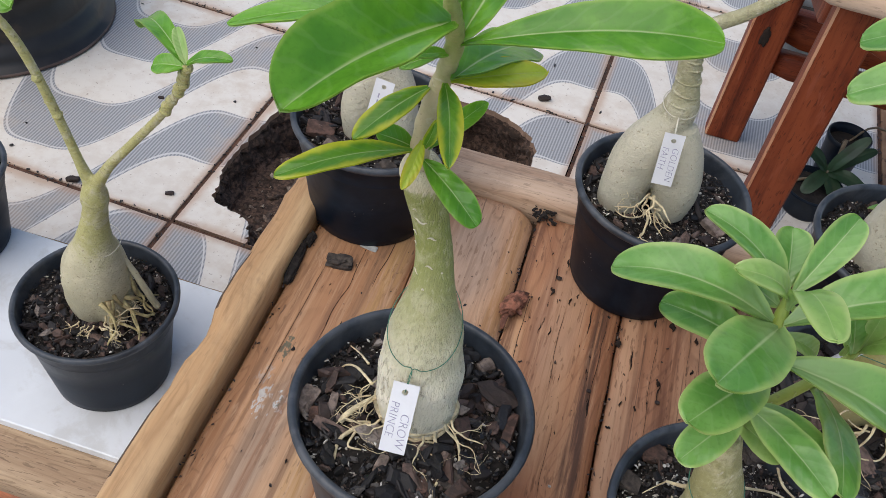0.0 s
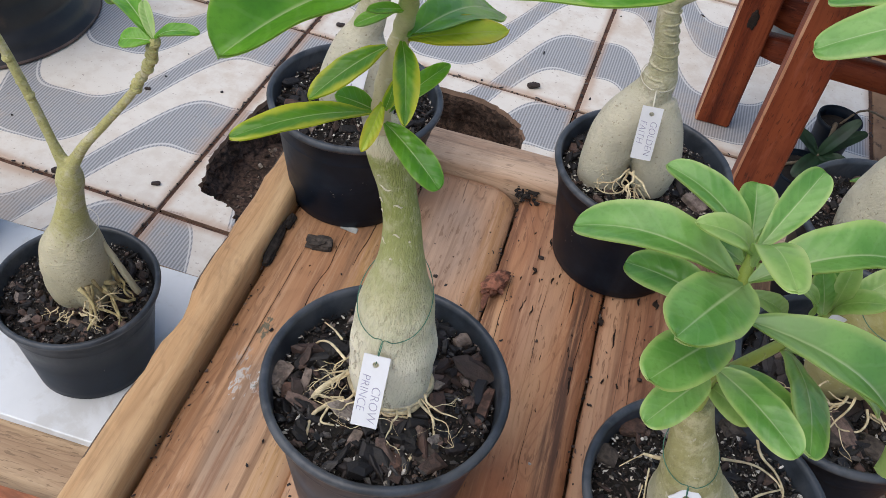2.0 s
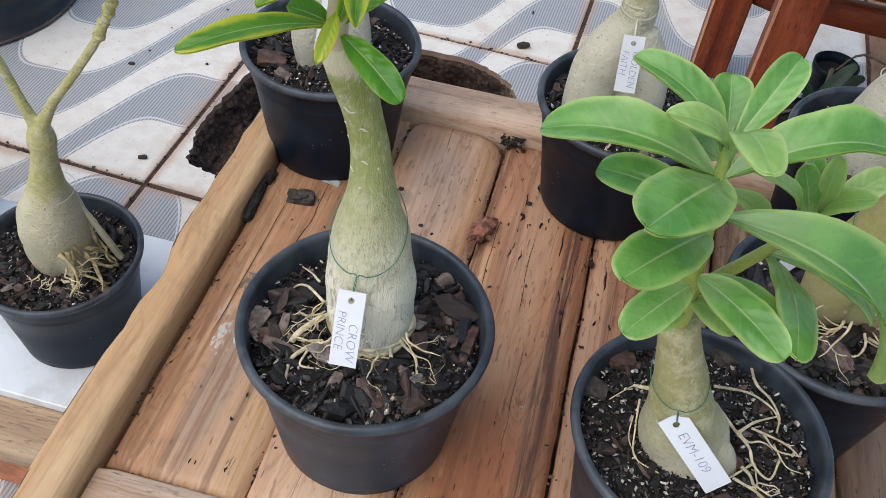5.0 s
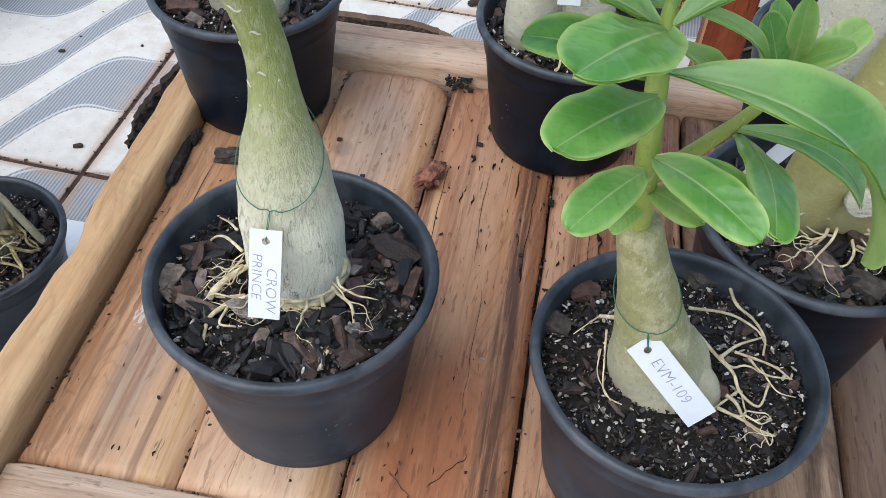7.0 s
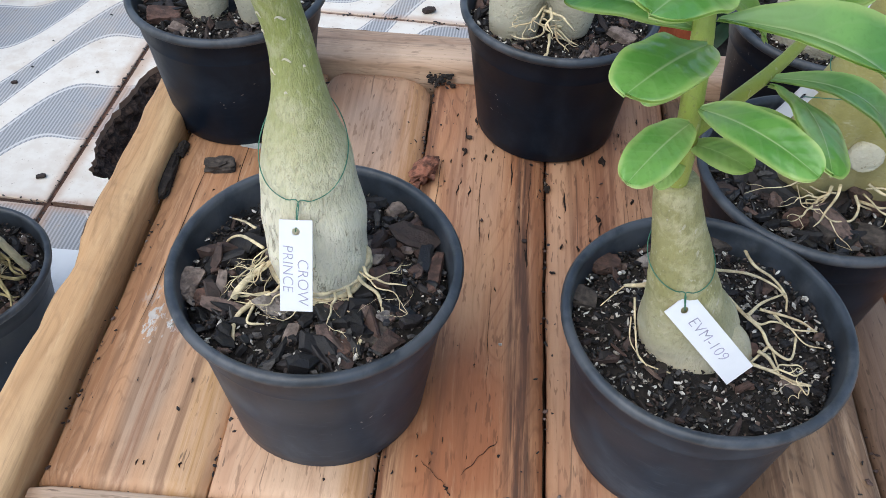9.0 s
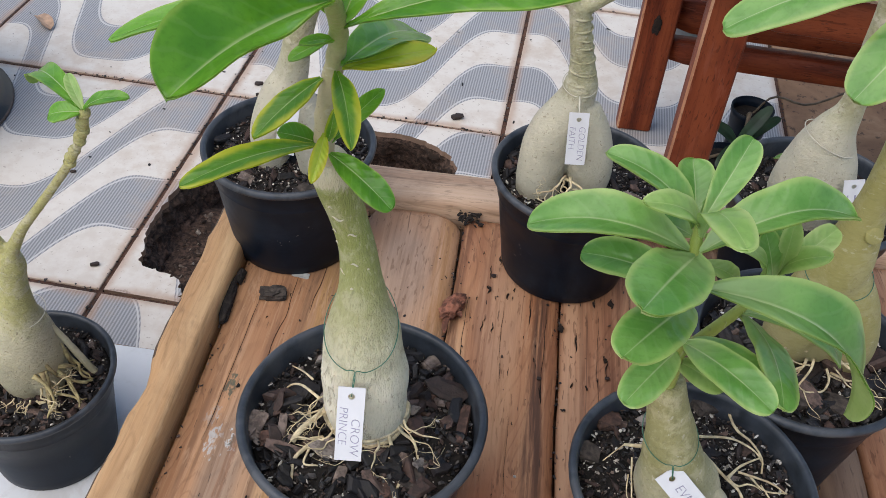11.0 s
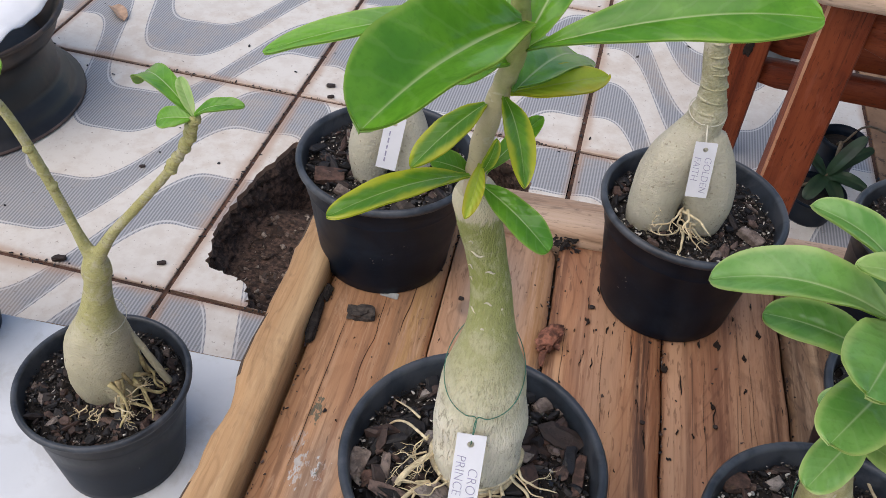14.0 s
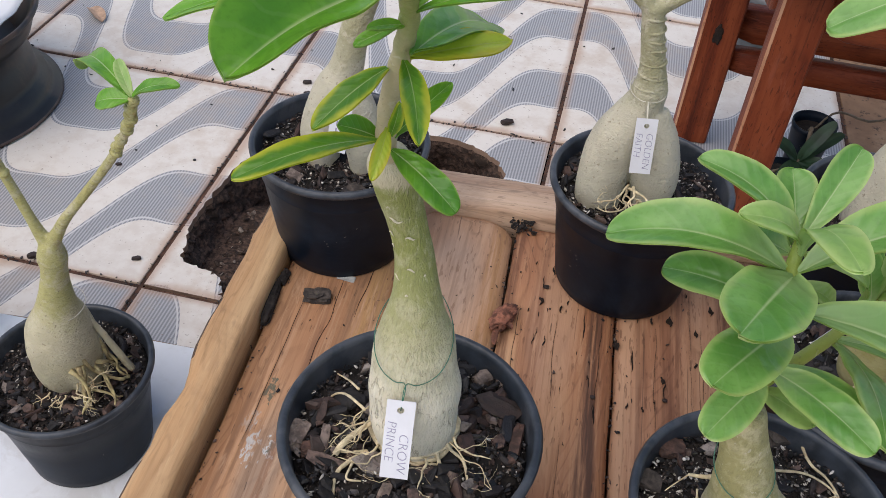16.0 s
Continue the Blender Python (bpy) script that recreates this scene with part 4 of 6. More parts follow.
for k in range(34):
    slit(rnd.uniform(-0.118, 0.078), rnd.uniform(0.29, 0.69), rnd.uniform(0.002, 0.005), rnd.uniform(0.0006, 0.0013))


# ---- plants ----
def rad_at(pts, z):
    """Middle and radius of a stem at a height."""
    for a, c in zip(pts, pts[1:]):
        if a[2] <= z <= c[2] and c[2] > a[2]:
            t = (z - a[2]) / (c[2] - a[2])
            return [a[i] + (c[i] - a[i]) * t for i in (0, 1, 3)]
    e = pts[-1] if z > pts[-1][2] else pts[0]
    return [e[0], e[1], e[3]]


POT = ((0.001, 0.004), (0.058, 0.004), (0.0602, 0.0005), (0.0615, 0.002), (0.0628, 0.012), (0.0684, 0.055), (0.0727, 0.0885), (0.0742, 0.0905), (0.0746, 0.0925),
       (0.0765, 0.1105), (0.0800, 0.1118), (0.0818, 0.1140), (0.0822, 0.1165), (0.0808, 0.1190), (0.0785, 0.1196), (0.0765, 0.1185), (0.0757, 0.1150), (0.0735, 0.095), (0.072, 0.088))


def potted(at, label, seed, level=0.098, chips=300, fine=420, perl=170, coarse=1.0, keep_out=0.026, group="pots on the table", scale=1.0, skin="pot"):
    """A nursery pot filled with bark soil, whose rim is a part of its own."""
    x, y, z = at
    p = thing("potted_plant", at, label, "potted plant", group)
    part("pot", lathe([(r * scale, h * scale) for r, h in POT[:11]], at, 64, 0.006, seed), skin, p, "black plastic nursery pot")
    part("pot_rim", lathe([(r * scale, h * scale) for r, h in POT[9:]], at, 64, 0.006, seed), "pot_rim", p)
    rs = 0.0745 * scale
    rnd = random.Random(seed)
    rings = []
    for k in range(12):
        r = rs * (1 - k / 11.5)
        ring = []
        for i in range(40):
            a = 2 * math.pi * i / 40
            q = Vector((x + r * math.cos(a), y + r * math.sin(a), z + level))
            q.z += 0.004 * noise.noise(q * 60 + Vector((seed, 0, 0))) - (0.004 if k == 0 else 0)
            ring.append(q)
        rings.append(ring)
    part("soil", loft(rings, True, True), "soil", p)

    def spots(num, lo, hi, zz):
        pl, sz = [], []
        while len(pl) < num:
            a, r = rnd.uniform(0, 6.283), rs * math.sqrt(rnd.random()) * 0.985
            if r < keep_out * 0.6:
                continue
            s = lo + (hi - lo) * rnd.random() ** 2.2
            q = Vector((x + r * math.cos(a), y + r * math.sin(a), z + level + zz))
            q.z += 0.004 * noise.noise(q * 60 + Vector((seed, 0, 0))) + s * 0.2
            if r + s * 0.5 < rs:
                pl.append(q)
                sz.append(s)
        return pl, sz
    for nm, num, lo, hi, mt in (("bark_mulch", chips, 0.0035 * coarse, 0.0175 * coarse, "chips"), ("charcoal_grit", fine, 0.002, 0.008 * coarse, "charcoal"), ("bark_dust", 2600, 0.0009, 0.0034, "dust"), ("perlite", perl, 0.0009, 0.0042, "perlite")):
        pl, sz = spots(num, lo, hi, 0.0026 if nm in ("perlite", "bark_dust") else 0.0012)
        tagged(mesh_ob(nm, scatter_mesh(nm, pl, sz, rnd), mt, p, shade=False), kind="stuff")
    return p


def one_root(p, r, seed, *way):
    """A single dry root along a few points, thinning and kinked a little."""
    n = len(way)
    pts = [(*q, r * (1.0 - 0.45 * i / (n - 1))) for i, q in enumerate(way)]
    return part("root", tube(pts, 8 * n, 8, 0.22, 260, seed), "root", p)


def big_chip(p, at, size, mat, rz, tilt, seed):
    """A flat broken piece of bark lying in a pot."""
    bm = bmesh.new()
    bmesh.ops.create_icosphere(bm, subdivisions=3, radius=0.5)
    m = Matrix.Rotation(radians(rz), 3, "Z") @ Matrix.Rotation(radians(tilt), 3, "Y")
    for v2 in bm.verts:
        w = 1 + 0.55 * noise.noise(v2.co * 2.6 + Vector((seed, 0, 0))) + 0.25 * noise.noise(v2.co * 8 + Vector((seed, 0, 0)))
        q = Vector([max(-0.36, min(0.36, c * w)) / 0.72 * z for c, z in zip(v2.co, size)])
        v2.co = m @ q + Vector(at)
    return part("bark_chip", bm, mat, p, shade=False)


def roots(p, start, n, seed, reach=0.03, level=0.1, arc=(0, 6.28), r0=0.0016, lift=0.01, spread=0.024, forks=2, rmax=0.066):
    """Thin pale surface roots that wander out over the soil and fork."""
    rnd = random.Random(seed)
    mid = p.matrix_world.translation
    for k in range(n):
        bm = bmesh.new()
        a = rnd.uniform(*arc)
        q = Vector((start[0] + spread * math.cos(a), start[1] + spread * math.sin(a), level + rnd.uniform(0.2, 1) * lift))
        todo = [(q, a, rnd.uniform(0.6, 1.3) * r0, rnd.uniform(0.5, 1.1) * reach, forks)]
        while todo:
            q, a, r, L, f = todo.pop()
            pts = [(*q, r)]
            d = Vector((math.cos(a), math.sin(a), rnd.uniform(-0.3, 0.25)))
            steps = 5
            for s in range(steps):
                a += rnd.gauss(0, 0.5)
                if math.hypot(q.x - mid.x, q.y - mid.y) > rmax:
                    a = math.atan2(mid.y - q.y, mid.x - q.x) + rnd.uniform(-1.2, 1.2)
                d = Vector((math.cos(a), math.sin(a), d.z * 0.4 + rnd.uniform(-0.45, 0.35)))
                q = q + d.normalized() * L / steps
                q.z = max(min(q.z, level + lift * 1.6), level + 0.002)
                r *= 0.86
                pts.append((*q, r))
                if f > 0 and rnd.random() < 0.33:
                    todo.append((q.copy(), a + rnd.choice((-1, 1)) * rnd.uniform(0.5, 1.0), r * 0.8, L * 0.6, f - 1))
            pts[-1] = (*pts[-1][:3], r * 0.3)
            tube(pts, 14, 6, 0.15, 300, seed, bm)
        part("root", bm, "root", p)


def leaf(p, base, tip, width, mat="leaf_c", up=(0, 0, 1), arch=0.12, fold=0.15, wide=0.64, seed=0, curl=0.0, stalk=0.06, twist=0.0, blunt=0.37):
    """A leaf blade from base to tip: reversed-egg outline, rounded end, sunk midrib, arched along and folded across."""
    a, t1 = Vector(base), Vector(tip)
    d = t1 - a
    L = d.length
    d.normalize()
    up = Vector(up)
    s = d.cross(up).normalized()
    nn = s.cross(d).normalized()
    q = blunt
    pw = wide / (1 - wide) * q
    peak = wide ** pw * (1 - wide) ** q
    nu, nv = 22, 5
    rows = []
    us = [1 - (1 - i / nu) ** 1.7 for i in range(nu + 1)]
    for i in range(nu + 1):
        u = us[i]
        w = width / 2 * max(0.0, (u ** pw) * ((1 - u) ** q) / peak)
        w = max(w, 0.0011 * (1 - u) + 0.0002) if u < 0.9 else w
        c0 = a + d * (L * u) + nn * (arch * L * 4 * u * (1 - u)) - nn * (curl * L * max(0.0, u - 0.55) ** 2 * 3)
        tw = twist * u
        row = []
        for j in range(-nv, nv + 1):
            v = j / nv
            ripple = 0.10 * width * noise.noise(Vector((u * 4.2 + seed * 3.1, v * 1.5, seed))) * abs(v) - 0.10 * w * max(0.0, abs(v) - 0.6) * (1 + math.sin(seed * 2.3))
            lift = fold * w * abs(v) ** 1.3 + ripple - (0.03 * width * max(0, 1 - abs(v) * 5))
            off = s * (v * w) + nn * lift
            off = off * math.cos(tw) + d.cross(off) * math.sin(tw)
            row.append(c0 + off)
        rows.append(row)
    bm = bmesh.new()
    uvl = bm.loops.layers.uv.new("UVMap")
    th = 0.0005
    for side in (1, -1):
        vs = [[bm.verts.new(q + nn * th * side) for q in row] for row in rows]
        for i in range(nu):
            for j in range(2 * nv):
                q = (vs[i][j], vs[i][j + 1], vs[i + 1][j + 1], vs[i + 1][j])
                f = bm.faces.new(q if side > 0 else q[::-1])
                f.material_index = 0 if side > 0 or mat + "_under" not in MAT else 1
                for l, (ii, jj) in zip(f.loops, ((i, j), (i, j + 1), (i + 1, j + 1), (i + 1, j)) if side > 0 else ((i + 1, j), (i + 1, j + 1), (i, j + 1), (i, j))):
                    l[uvl].uv = (us[ii], jj / (2 * nv))
    me = bpy.data.meshes.new("leaf")
    bm.to_mesh(me)
    bm.free()
    return mesh_ob("leaf", me, [mat, mat + "_under"] if mat + "_under" in MAT else mat, p)


def letters(text, size, mat, parent, m, slant=0.12, stretch=1.0):
    """Hand lettering: the built-in font as a thin mesh."""
    cu = bpy.data.curves.new("lettering", "FONT")
    cu.body, cu.size, cu.extrude, cu.shear = text, size, 0.00008, slant
    cu.offset = -0.00016
    ob = bpy.data.objects.new("lettering", cu)
    me = bpy.data.meshes.new_from_object(ob)
    bpy.data.objects.remove(ob)
    bpy.data.curves.remove(cu)
    me.transform(m @ Matrix.Diagonal((stretch, 1, 1, 1)))
    return mesh_ob("lettering", me, mat, parent, shade=False)


def label_tag(p, top, bottom, right, words, width=0.0168, seed=0, strip=None, wire="green_wire"):
    """A white plastic plant label hanging by its eyelet; words are lines of (text, size, along, across)."""
    t, bo = Vector(top), Vector(bottom)
    X = (bo - t).normalized()
    Y = (Vector(right) - X * X.dot(Vector(right))).normalized()
    Z = X.cross(Y)
    m = Matrix((X, Y, Z)).transposed().to_4x4()
    m.translation = t
    L = (bo - t).length
    bm = bmesh.new()
    rad, hx = 0.0021, 0.0062
    n = 20
    ring, sq = [], []
    for k in range(n):
        a = 2 * math.pi * k / n
        ring.append(Vector((hx + rad * math.cos(a), rad * math.sin(a), 0)))
        c, s = math.cos(a), math.sin(a)
        kx = (L - hx) / c if c > 0 else (-hx / c if c < 0 else 1e9)
        ky = (width / 2) / abs(s) if abs(s) > 1e-9 else 1e9
        kk = min(abs(kx), ky)
        sq.append(Vector((hx + kk * c, kk * s, 0)))
    corners = [Vector((0, -width / 2, 0)), Vector((0, width / 2, 0)), Vector((L, width / 2, 0)), Vector((L, -width / 2, 0))]
    for side in (0.0004, -0.0004):
        rv = [bm.verts.new(m @ (q + Vector((0, 0, side)))) for q in ring]
        sv = [bm.verts.new(m @ (q + Vector((0, 0, side)))) for q in sq]
        for k in range(n):
            bm.faces.new((rv[k], rv[(k + 1) % n], sv[(k + 1) % n], sv[k]))
        for c in corners:
            cv = bm.verts.new(m @ (c + Vector((0, 0, side))))
            for k in range(n):
                a0, b0 = sq[k], sq[(k + 1) % n]
                on = lambda q, w: abs(q[w] - c[w]) < 1e-6
                if (on(a0, 0) and on(b0, 1) and not on(a0, 1)) or (on(a0, 1) and on(b0, 0) and not on(a0, 0)):
                    bm.faces.new((sv[k], cv, sv[(k + 1) % n]))
    tag = part("plant_label", bm, "tag", p, "white plastic label with faded handwriting", shade=False)
    for text, size, along, across in words:
        letters(text, size, "pencil", tag, m @ Matrix.Translation((along, across, 0.00055)))
    if strip:
        for along, across, l2, w2 in strip:
            bm = bmesh.new()
            vs = [bm.verts.new(m @ Vector((along + x, across + y, 0.0006))) for x, y in ((0, 0), (l2, 0), (l2, w2), (0, w2))]
            bm.faces.new(vs)
            part("lettering", bm, "pencil", tag, shade=False)
    return tag, m @ Vector((hx, 0, 0.0006)), m


def wire_loop(p, stem, hole, back, mat="green_wire", r=0.0003, slack=0.0006):
    """A thin wire from the label's eyelet round the stem."""
    pts = []
    zc, dz = (hole.z + 0.012 + back) / 2, (back - hole.z - 0.012) / 2
    for k in range(29):
        a = -math.pi / 2 + 2 * math.pi * k / 28
        z = zc - dz * math.cos(a + math.pi / 2)
        c = rad_at(stem, z)
        pts.append((c[0] + (c[2] + slack) * math.cos(a), c[1] + (c[2] + slack) * math.sin(a), z, r))
    q = (hole.x, hole.y, hole.z, r)
    pts = [q, *pts, q]
    bm = tube(pts, 120, 6)
    return part("wire", bm, mat, p)


# --- the plant with the olive trunk, in front ---
pa = potted((0.0425, 0.3625, 0), "black pot with an olive swollen-trunk desert rose and long leaves", 3, 0.1035, 320, 760, 330, 1.3, scale=1.03, skin="pot_dusty")
STEM_A = [(0.0430, 0.371, 0.092, 0.0262), (0.0435, 0.371, 0.110, 0.0272), (0.0428, 0.371, 0.130, 0.0285), (0.0424, 0.371, 0.148, 0.0281), (0.0415, 0.3715, 0.170, 0.0268), (0.0410, 0.3725, 0.188, 0.0246), (0.0405, 0.374, 0.204, 0.0206),
          (0.0400, 0.3755, 0.217, 0.0168), (0.0393, 0.3775, 0.231, 0.0132), (0.0375, 0.381, 0.247, 0.0114), (0.0345, 0.383, 0.262, 0.0108), (0.0305, 0.383, 0.280, 0.0109), (0.0260, 0.380, 0.300, 0.0112), (0.0240, 0.3775, 0.311, 0.0112), (0.0230, 0.3765, 0.318, 0.0118), (0.0225, 0.376, 0.3240, 0.0092)]
part("caudex", tube(STEM_A, 70, 32, 0.07, 55, 1), "stem_a", pa, "olive trunk, pale and cracked at the foot")
SHOOT_A = [(0.0225, 0.374, 0.314, 0.0058), (0.0225, 0.3705, 0.338, 0.0053), (0.0245, 0.3720, 0.362, 0.0050), (0.0290, 0.3715, 0.383, 0.0047), (0.0335, 0.364, 0.405, 0.0044), (0.0348, 0.351, 0.424, 0.0042), (0.0342, 0.343, 0.437, 0.0038), (0.0340, 0.339, 0.447, 0.0024)]
part("shoot", tube(SHOOT_A, 60, 14, 0.10, 160, 2, rings=0.04), "shoot_a", pa)
leaf(pa, (0.0358, 0.338, 0.434), (-0.0023, 0.2556, 0.4393), 0.0375, "leaf_a", (0.16, -0.02, 0.98), 0.05, 0.70, 0.62, 1, 0.08, blunt=0.34)
leaf(pa, (0.033, 0.344, 0.433), (-0.0658, 0.3413, 0.4012), 0.0125, "leaf_a", (0.1, -0.3, 1), 0.06, 0.25, 0.6, 2, blunt=0.58)
leaf(pa, (0.0376, 0.357, 0.412), (0.1435, 0.3640, 0.4430), 0.0275, "leaf_a", (0.0, -0.45, 1), 0.07, 0.25, 0.72, 3, 0.06, blunt=0.42)
leaf(pa, (0.0365, 0.356, 0.414), (0.0600, 0.389, 0.470), 0.022, "leaf_a", (-0.3, -0.9, 0.4), 0.02, 0.3, 0.6, 4)
leaf(pa, (0.0330, 0.352, 0.420), (0.0090, 0.384, 0.458), 0.020, "leaf_a", (0.3, -0.9, 0.4), 0.02, 0.3, 0.6, 5)
leaf(pa, (0.0340, 0.341, 0.440), (0.0460, 0.316, 0.478), 0.018, "leaf_a", (0, 0.7, 0.6), 0.05, 0.3, 0.6, 6)
leaf(pa, (0.0350, 0.364, 0.388), (0.0605, 0.4440, 0.3620), 0.027, "leaf_a", (-0.1, -0.75, 1), 0.10, 0.1, 0.62, 7)
leaf(pa, (0.0335, 0.369, 0.383), (0.0742, 0.4028, 0.3788), 0.0190, "leaf_yy", (0.0, -0.30, 1), 0.02, 0.2, 0.58, 8, blunt=0.62)
leaf(pa, (0.0232, 0.369, 0.376), (-0.0017, 0.3336, 0.3620), 0.0145, "leaf_y", (-0.2, -0.5, 1), 0.06, 0.2, 0.55, 9, blunt=0.6)
leaf(pa, (0.0310, 0.3670, 0.382), (0.0469, 0.3231, 0.3703), 0.0125, "leaf_y", (0.3, -0.35, 1), 0.10, 0.25, 0.55, 10, blunt=0.62)
leaf(pa, (0.0205, 0.3630, 0.3402), (-0.0325, 0.3130, 0.3450), 0.0150, "leaf_y", (-0.3, -0.5, 1), 0.08, 0.2, 0.6, 11, blunt=0.52)
leaf(pa, (0.0195, 0.3710, 0.3350), (0.0020, 0.3586, 0.3486), 0.0138, "leaf_a", (-0.3, -0.6, 0.8), 0.08, 0.2, 0.6, 12, blunt=0.58)
leaf(pa, (0.0262, 0.3665, 0.3330), (0.0620, 0.3463, 0.3176), 0.0158, "leaf_a", (0.35, -0.6, 0.8), 0.10, 0.15, 0.62, 13)
leaf(pa, (0.0246, 0.3640, 0.3470), (0.0227, 0.3400, 0.3340), 0.0082, "leaf_yy", (0.2, -0.9, 0.2), 0.08, 0.3, 0.55, 14, blunt=0.58)
leaf(pa, (0.0255, 0.3655, 0.3420), (0.0310, 0.3600, 0.3650), 0.0066, "leaf_y", (0.4, -0.8, 0.3), 0.06, 0.3, 0.55, 15, blunt=0.58)
leaf(pa, (0.0262, 0.3690, 0.3385), (0.0480, 0.4020, 0.3520), 0.0105, "leaf_a", (0.1, -0.6, 0.8), 0.06, 0.2, 0.6, 16, blunt=0.55)
leaf(pa, (0.0285, 0.3660, 0.3990), (0.0120, 0.3530, 0.3940), 0.0070, "leaf_a", (0, -0.5, 1), 0.05, 0.3, 0.6, 17, blunt=0.58)
leaf(pa, (0.0330, 0.3640, 0.4010), (0.0190, 0.3480, 0.4060), 0.0060, "leaf_a", (0, -0.5, 1), 0.05, 0.3, 0.6, 18, blunt=0.58)
roots(pa, (0.043, 0.369), 4, 21, 0.044, 0.1065, (3.6, 6.0), 0.0009, 0.012, 0.0275)
roots(pa, (0.051, 0.366), 3, 24, 0.040, 0.1065, (4.3, 6.2), 0.0008, 0.022, 0.0225)
roots(pa, (0.038, 0.371), 7, 22, 0.030, 0.1065, (2.6, 3.9), 0.0006, 0.026, 0.027, 3)
one_root(pa, 0.0013, 200, (0.064, 0.360, 0.1200), (0.070, 0.356, 0.1130), (0.079, 0.352, 0.1085), (0.084, 0.338, 0.1070), (0.084, 0.330, 0.1050))
one_root(pa, 0.0015, 201, (0.059, 0.360, 0.1220), (0.064, 0.347, 0.1110), (0.071, 0.336, 0.1085), (0.077, 0.331, 0.1075), (0.074, 0.320, 0.1070), (0.072, 0.315, 0.1050))
one_root(pa, 0.0011, 202, (0.041, 0.345, 0.1100), (0.051, 0.343, 0.1090), (0.063, 0.346, 0.1090), (0.071, 0.343, 0.1090), (0.075, 0.337, 0.1070))
one_root(pa, 0.0009, 203, (0.004, 0.380, 0.1260), (-0.005, 0.390, 0.1200), (-0.016, 0.400, 0.1120))
one_root(pa, 0.0011, 204, (0.012, 0.365, 0.1260), (-0.003, 0.378, 0.1200), (-0.012, 0.382, 0.1140), (-0.018, 0.381, 0.1070))
one_root(pa, 0.0019, 206, (0.019, 0.345, 0.1100), (0.009, 0.337, 0.1090), (0.003, 0.326, 0.1080), (0.005, 0.310, 0.1060))
one_root(pa, 0.0010, 207, (0.011, 0.336, 0.1090), (0.010, 0.325, 0.1080), (0.019, 0.326, 0.1060))
one_root(pa, 0.0009, 208, (0.018, 0.346, 0.1100), (0.003, 0.343, 0.1080), (-0.006, 0.346, 0.1075))
one_root(pa, 0.0007, 209, (0.058, 0.331, 0.1070), (0.051, 0.337, 0.1085), (0.042, 0.342, 0.1080))
one_root(pa, 0.0024, 210, (0.067, 0.372, 0.128), (0.071, 0.371, 0.123), (0.070, 0.366, 0.118), (0.063, 0.363, 0.115), (0.058, 0.362, 0.116))
big_chip(pa, (-0.0295, 0.349, 0.1075), (0.012, 0.020, 0.009), "chip_pale", -8, 10, 1)
big_chip(pa, (-0.0186, 0.341, 0.1065), (0.011, 0.010, 0.006), "chip_brown", 20, 5, 2)
big_chip(pa, (-0.0111, 0.348, 0.1070), (0.006, 0.026, 0.005), "chip_pale", 6, 12, 3)
big_chip(pa, (0.1028, 0.384, 0.1070), (0.008, 0.023, 0.006), "charcoal", -4, 8, 4)
big_chip(pa, (0.1100, 0.373, 0.1065), (0.007, 0.032, 0.005), "chip_brown", -3, -12, 5)
big_chip(pa, (0.0909, 0.398, 0.1065), (0.014, 0.009, 0.005), "chip_brown", 15, -6, 6)
big_chip(pa, (0.0542, 0.338, 0.1060), (0.016, 0.013, 0.006), "charcoal", 30, 5, 7)
big_chip(pa, (0.0811, 0.421, 0.1075), (0.011, 0.010, 0.008), "chip_pale", 40, 9, 8)
big_chip(pa, (0.0906, 0.427, 0.1070), (0.005, 0.021, 0.004), "chip_pale", 28, 5, 9)
big_chip(pa, (0.0653, 0.314, 0.1060), (0.018, 0.014, 0.006), "chip_brown", 12, 10, 10)
big_chip(pa, (0.0832, 0.325, 0.1060), (0.019, 0.016, 0.006), "chip_grey", -20, 8, 11)
big_chip(pa, (0.0347, 0.321, 0.1055), (0.007, 0.014, 0.004), "chip_pale", -10, 8, 12)
part("root_stub", tube([(0.018, 0.361, 0.120, 0.0018), (0.009, 0.352, 0.118, 0.0019), (0.002, 0.344, 0.114, 0.0022), (-0.001, 0.339, 0.110, 0.0020)], 14, 10, 0.15, 120, 4), "root", pa, "pale cut root stub")
for zc, rc, rr in ((0.1095, 0.0268, 0.0021), (0.1130, 0.0272, 0.0017)):
    pts = [(0.0432 + (rc + 0.0015 * math.sin(3 * a + zc * 900)) * math.cos(a), 0.371 + rc * math.sin(a), zc + 0.0016 * math.sin(a * 2 + zc * 700), rr) for a in [2 * math.pi * i / 20 for i in range(21)]]
    part("foot_fold", tube(pts, 60, 8, 0.2, 200, 2), "root", pa)
_, hole, _ = label_tag(pa, (0.0405, 0.3395, 0.1765), (0.0413, 0.3165, 0.1320), (1, 0.1, -0.02), (("CROW", 0.0082, 0.0205, 0.0008), ("PRINCE", 0.0078, 0.0130, -0.0068)))
wire_loop(pa, STEM_A, hole, 0.222, slack=0.0016)
rnd = random.Random(9)
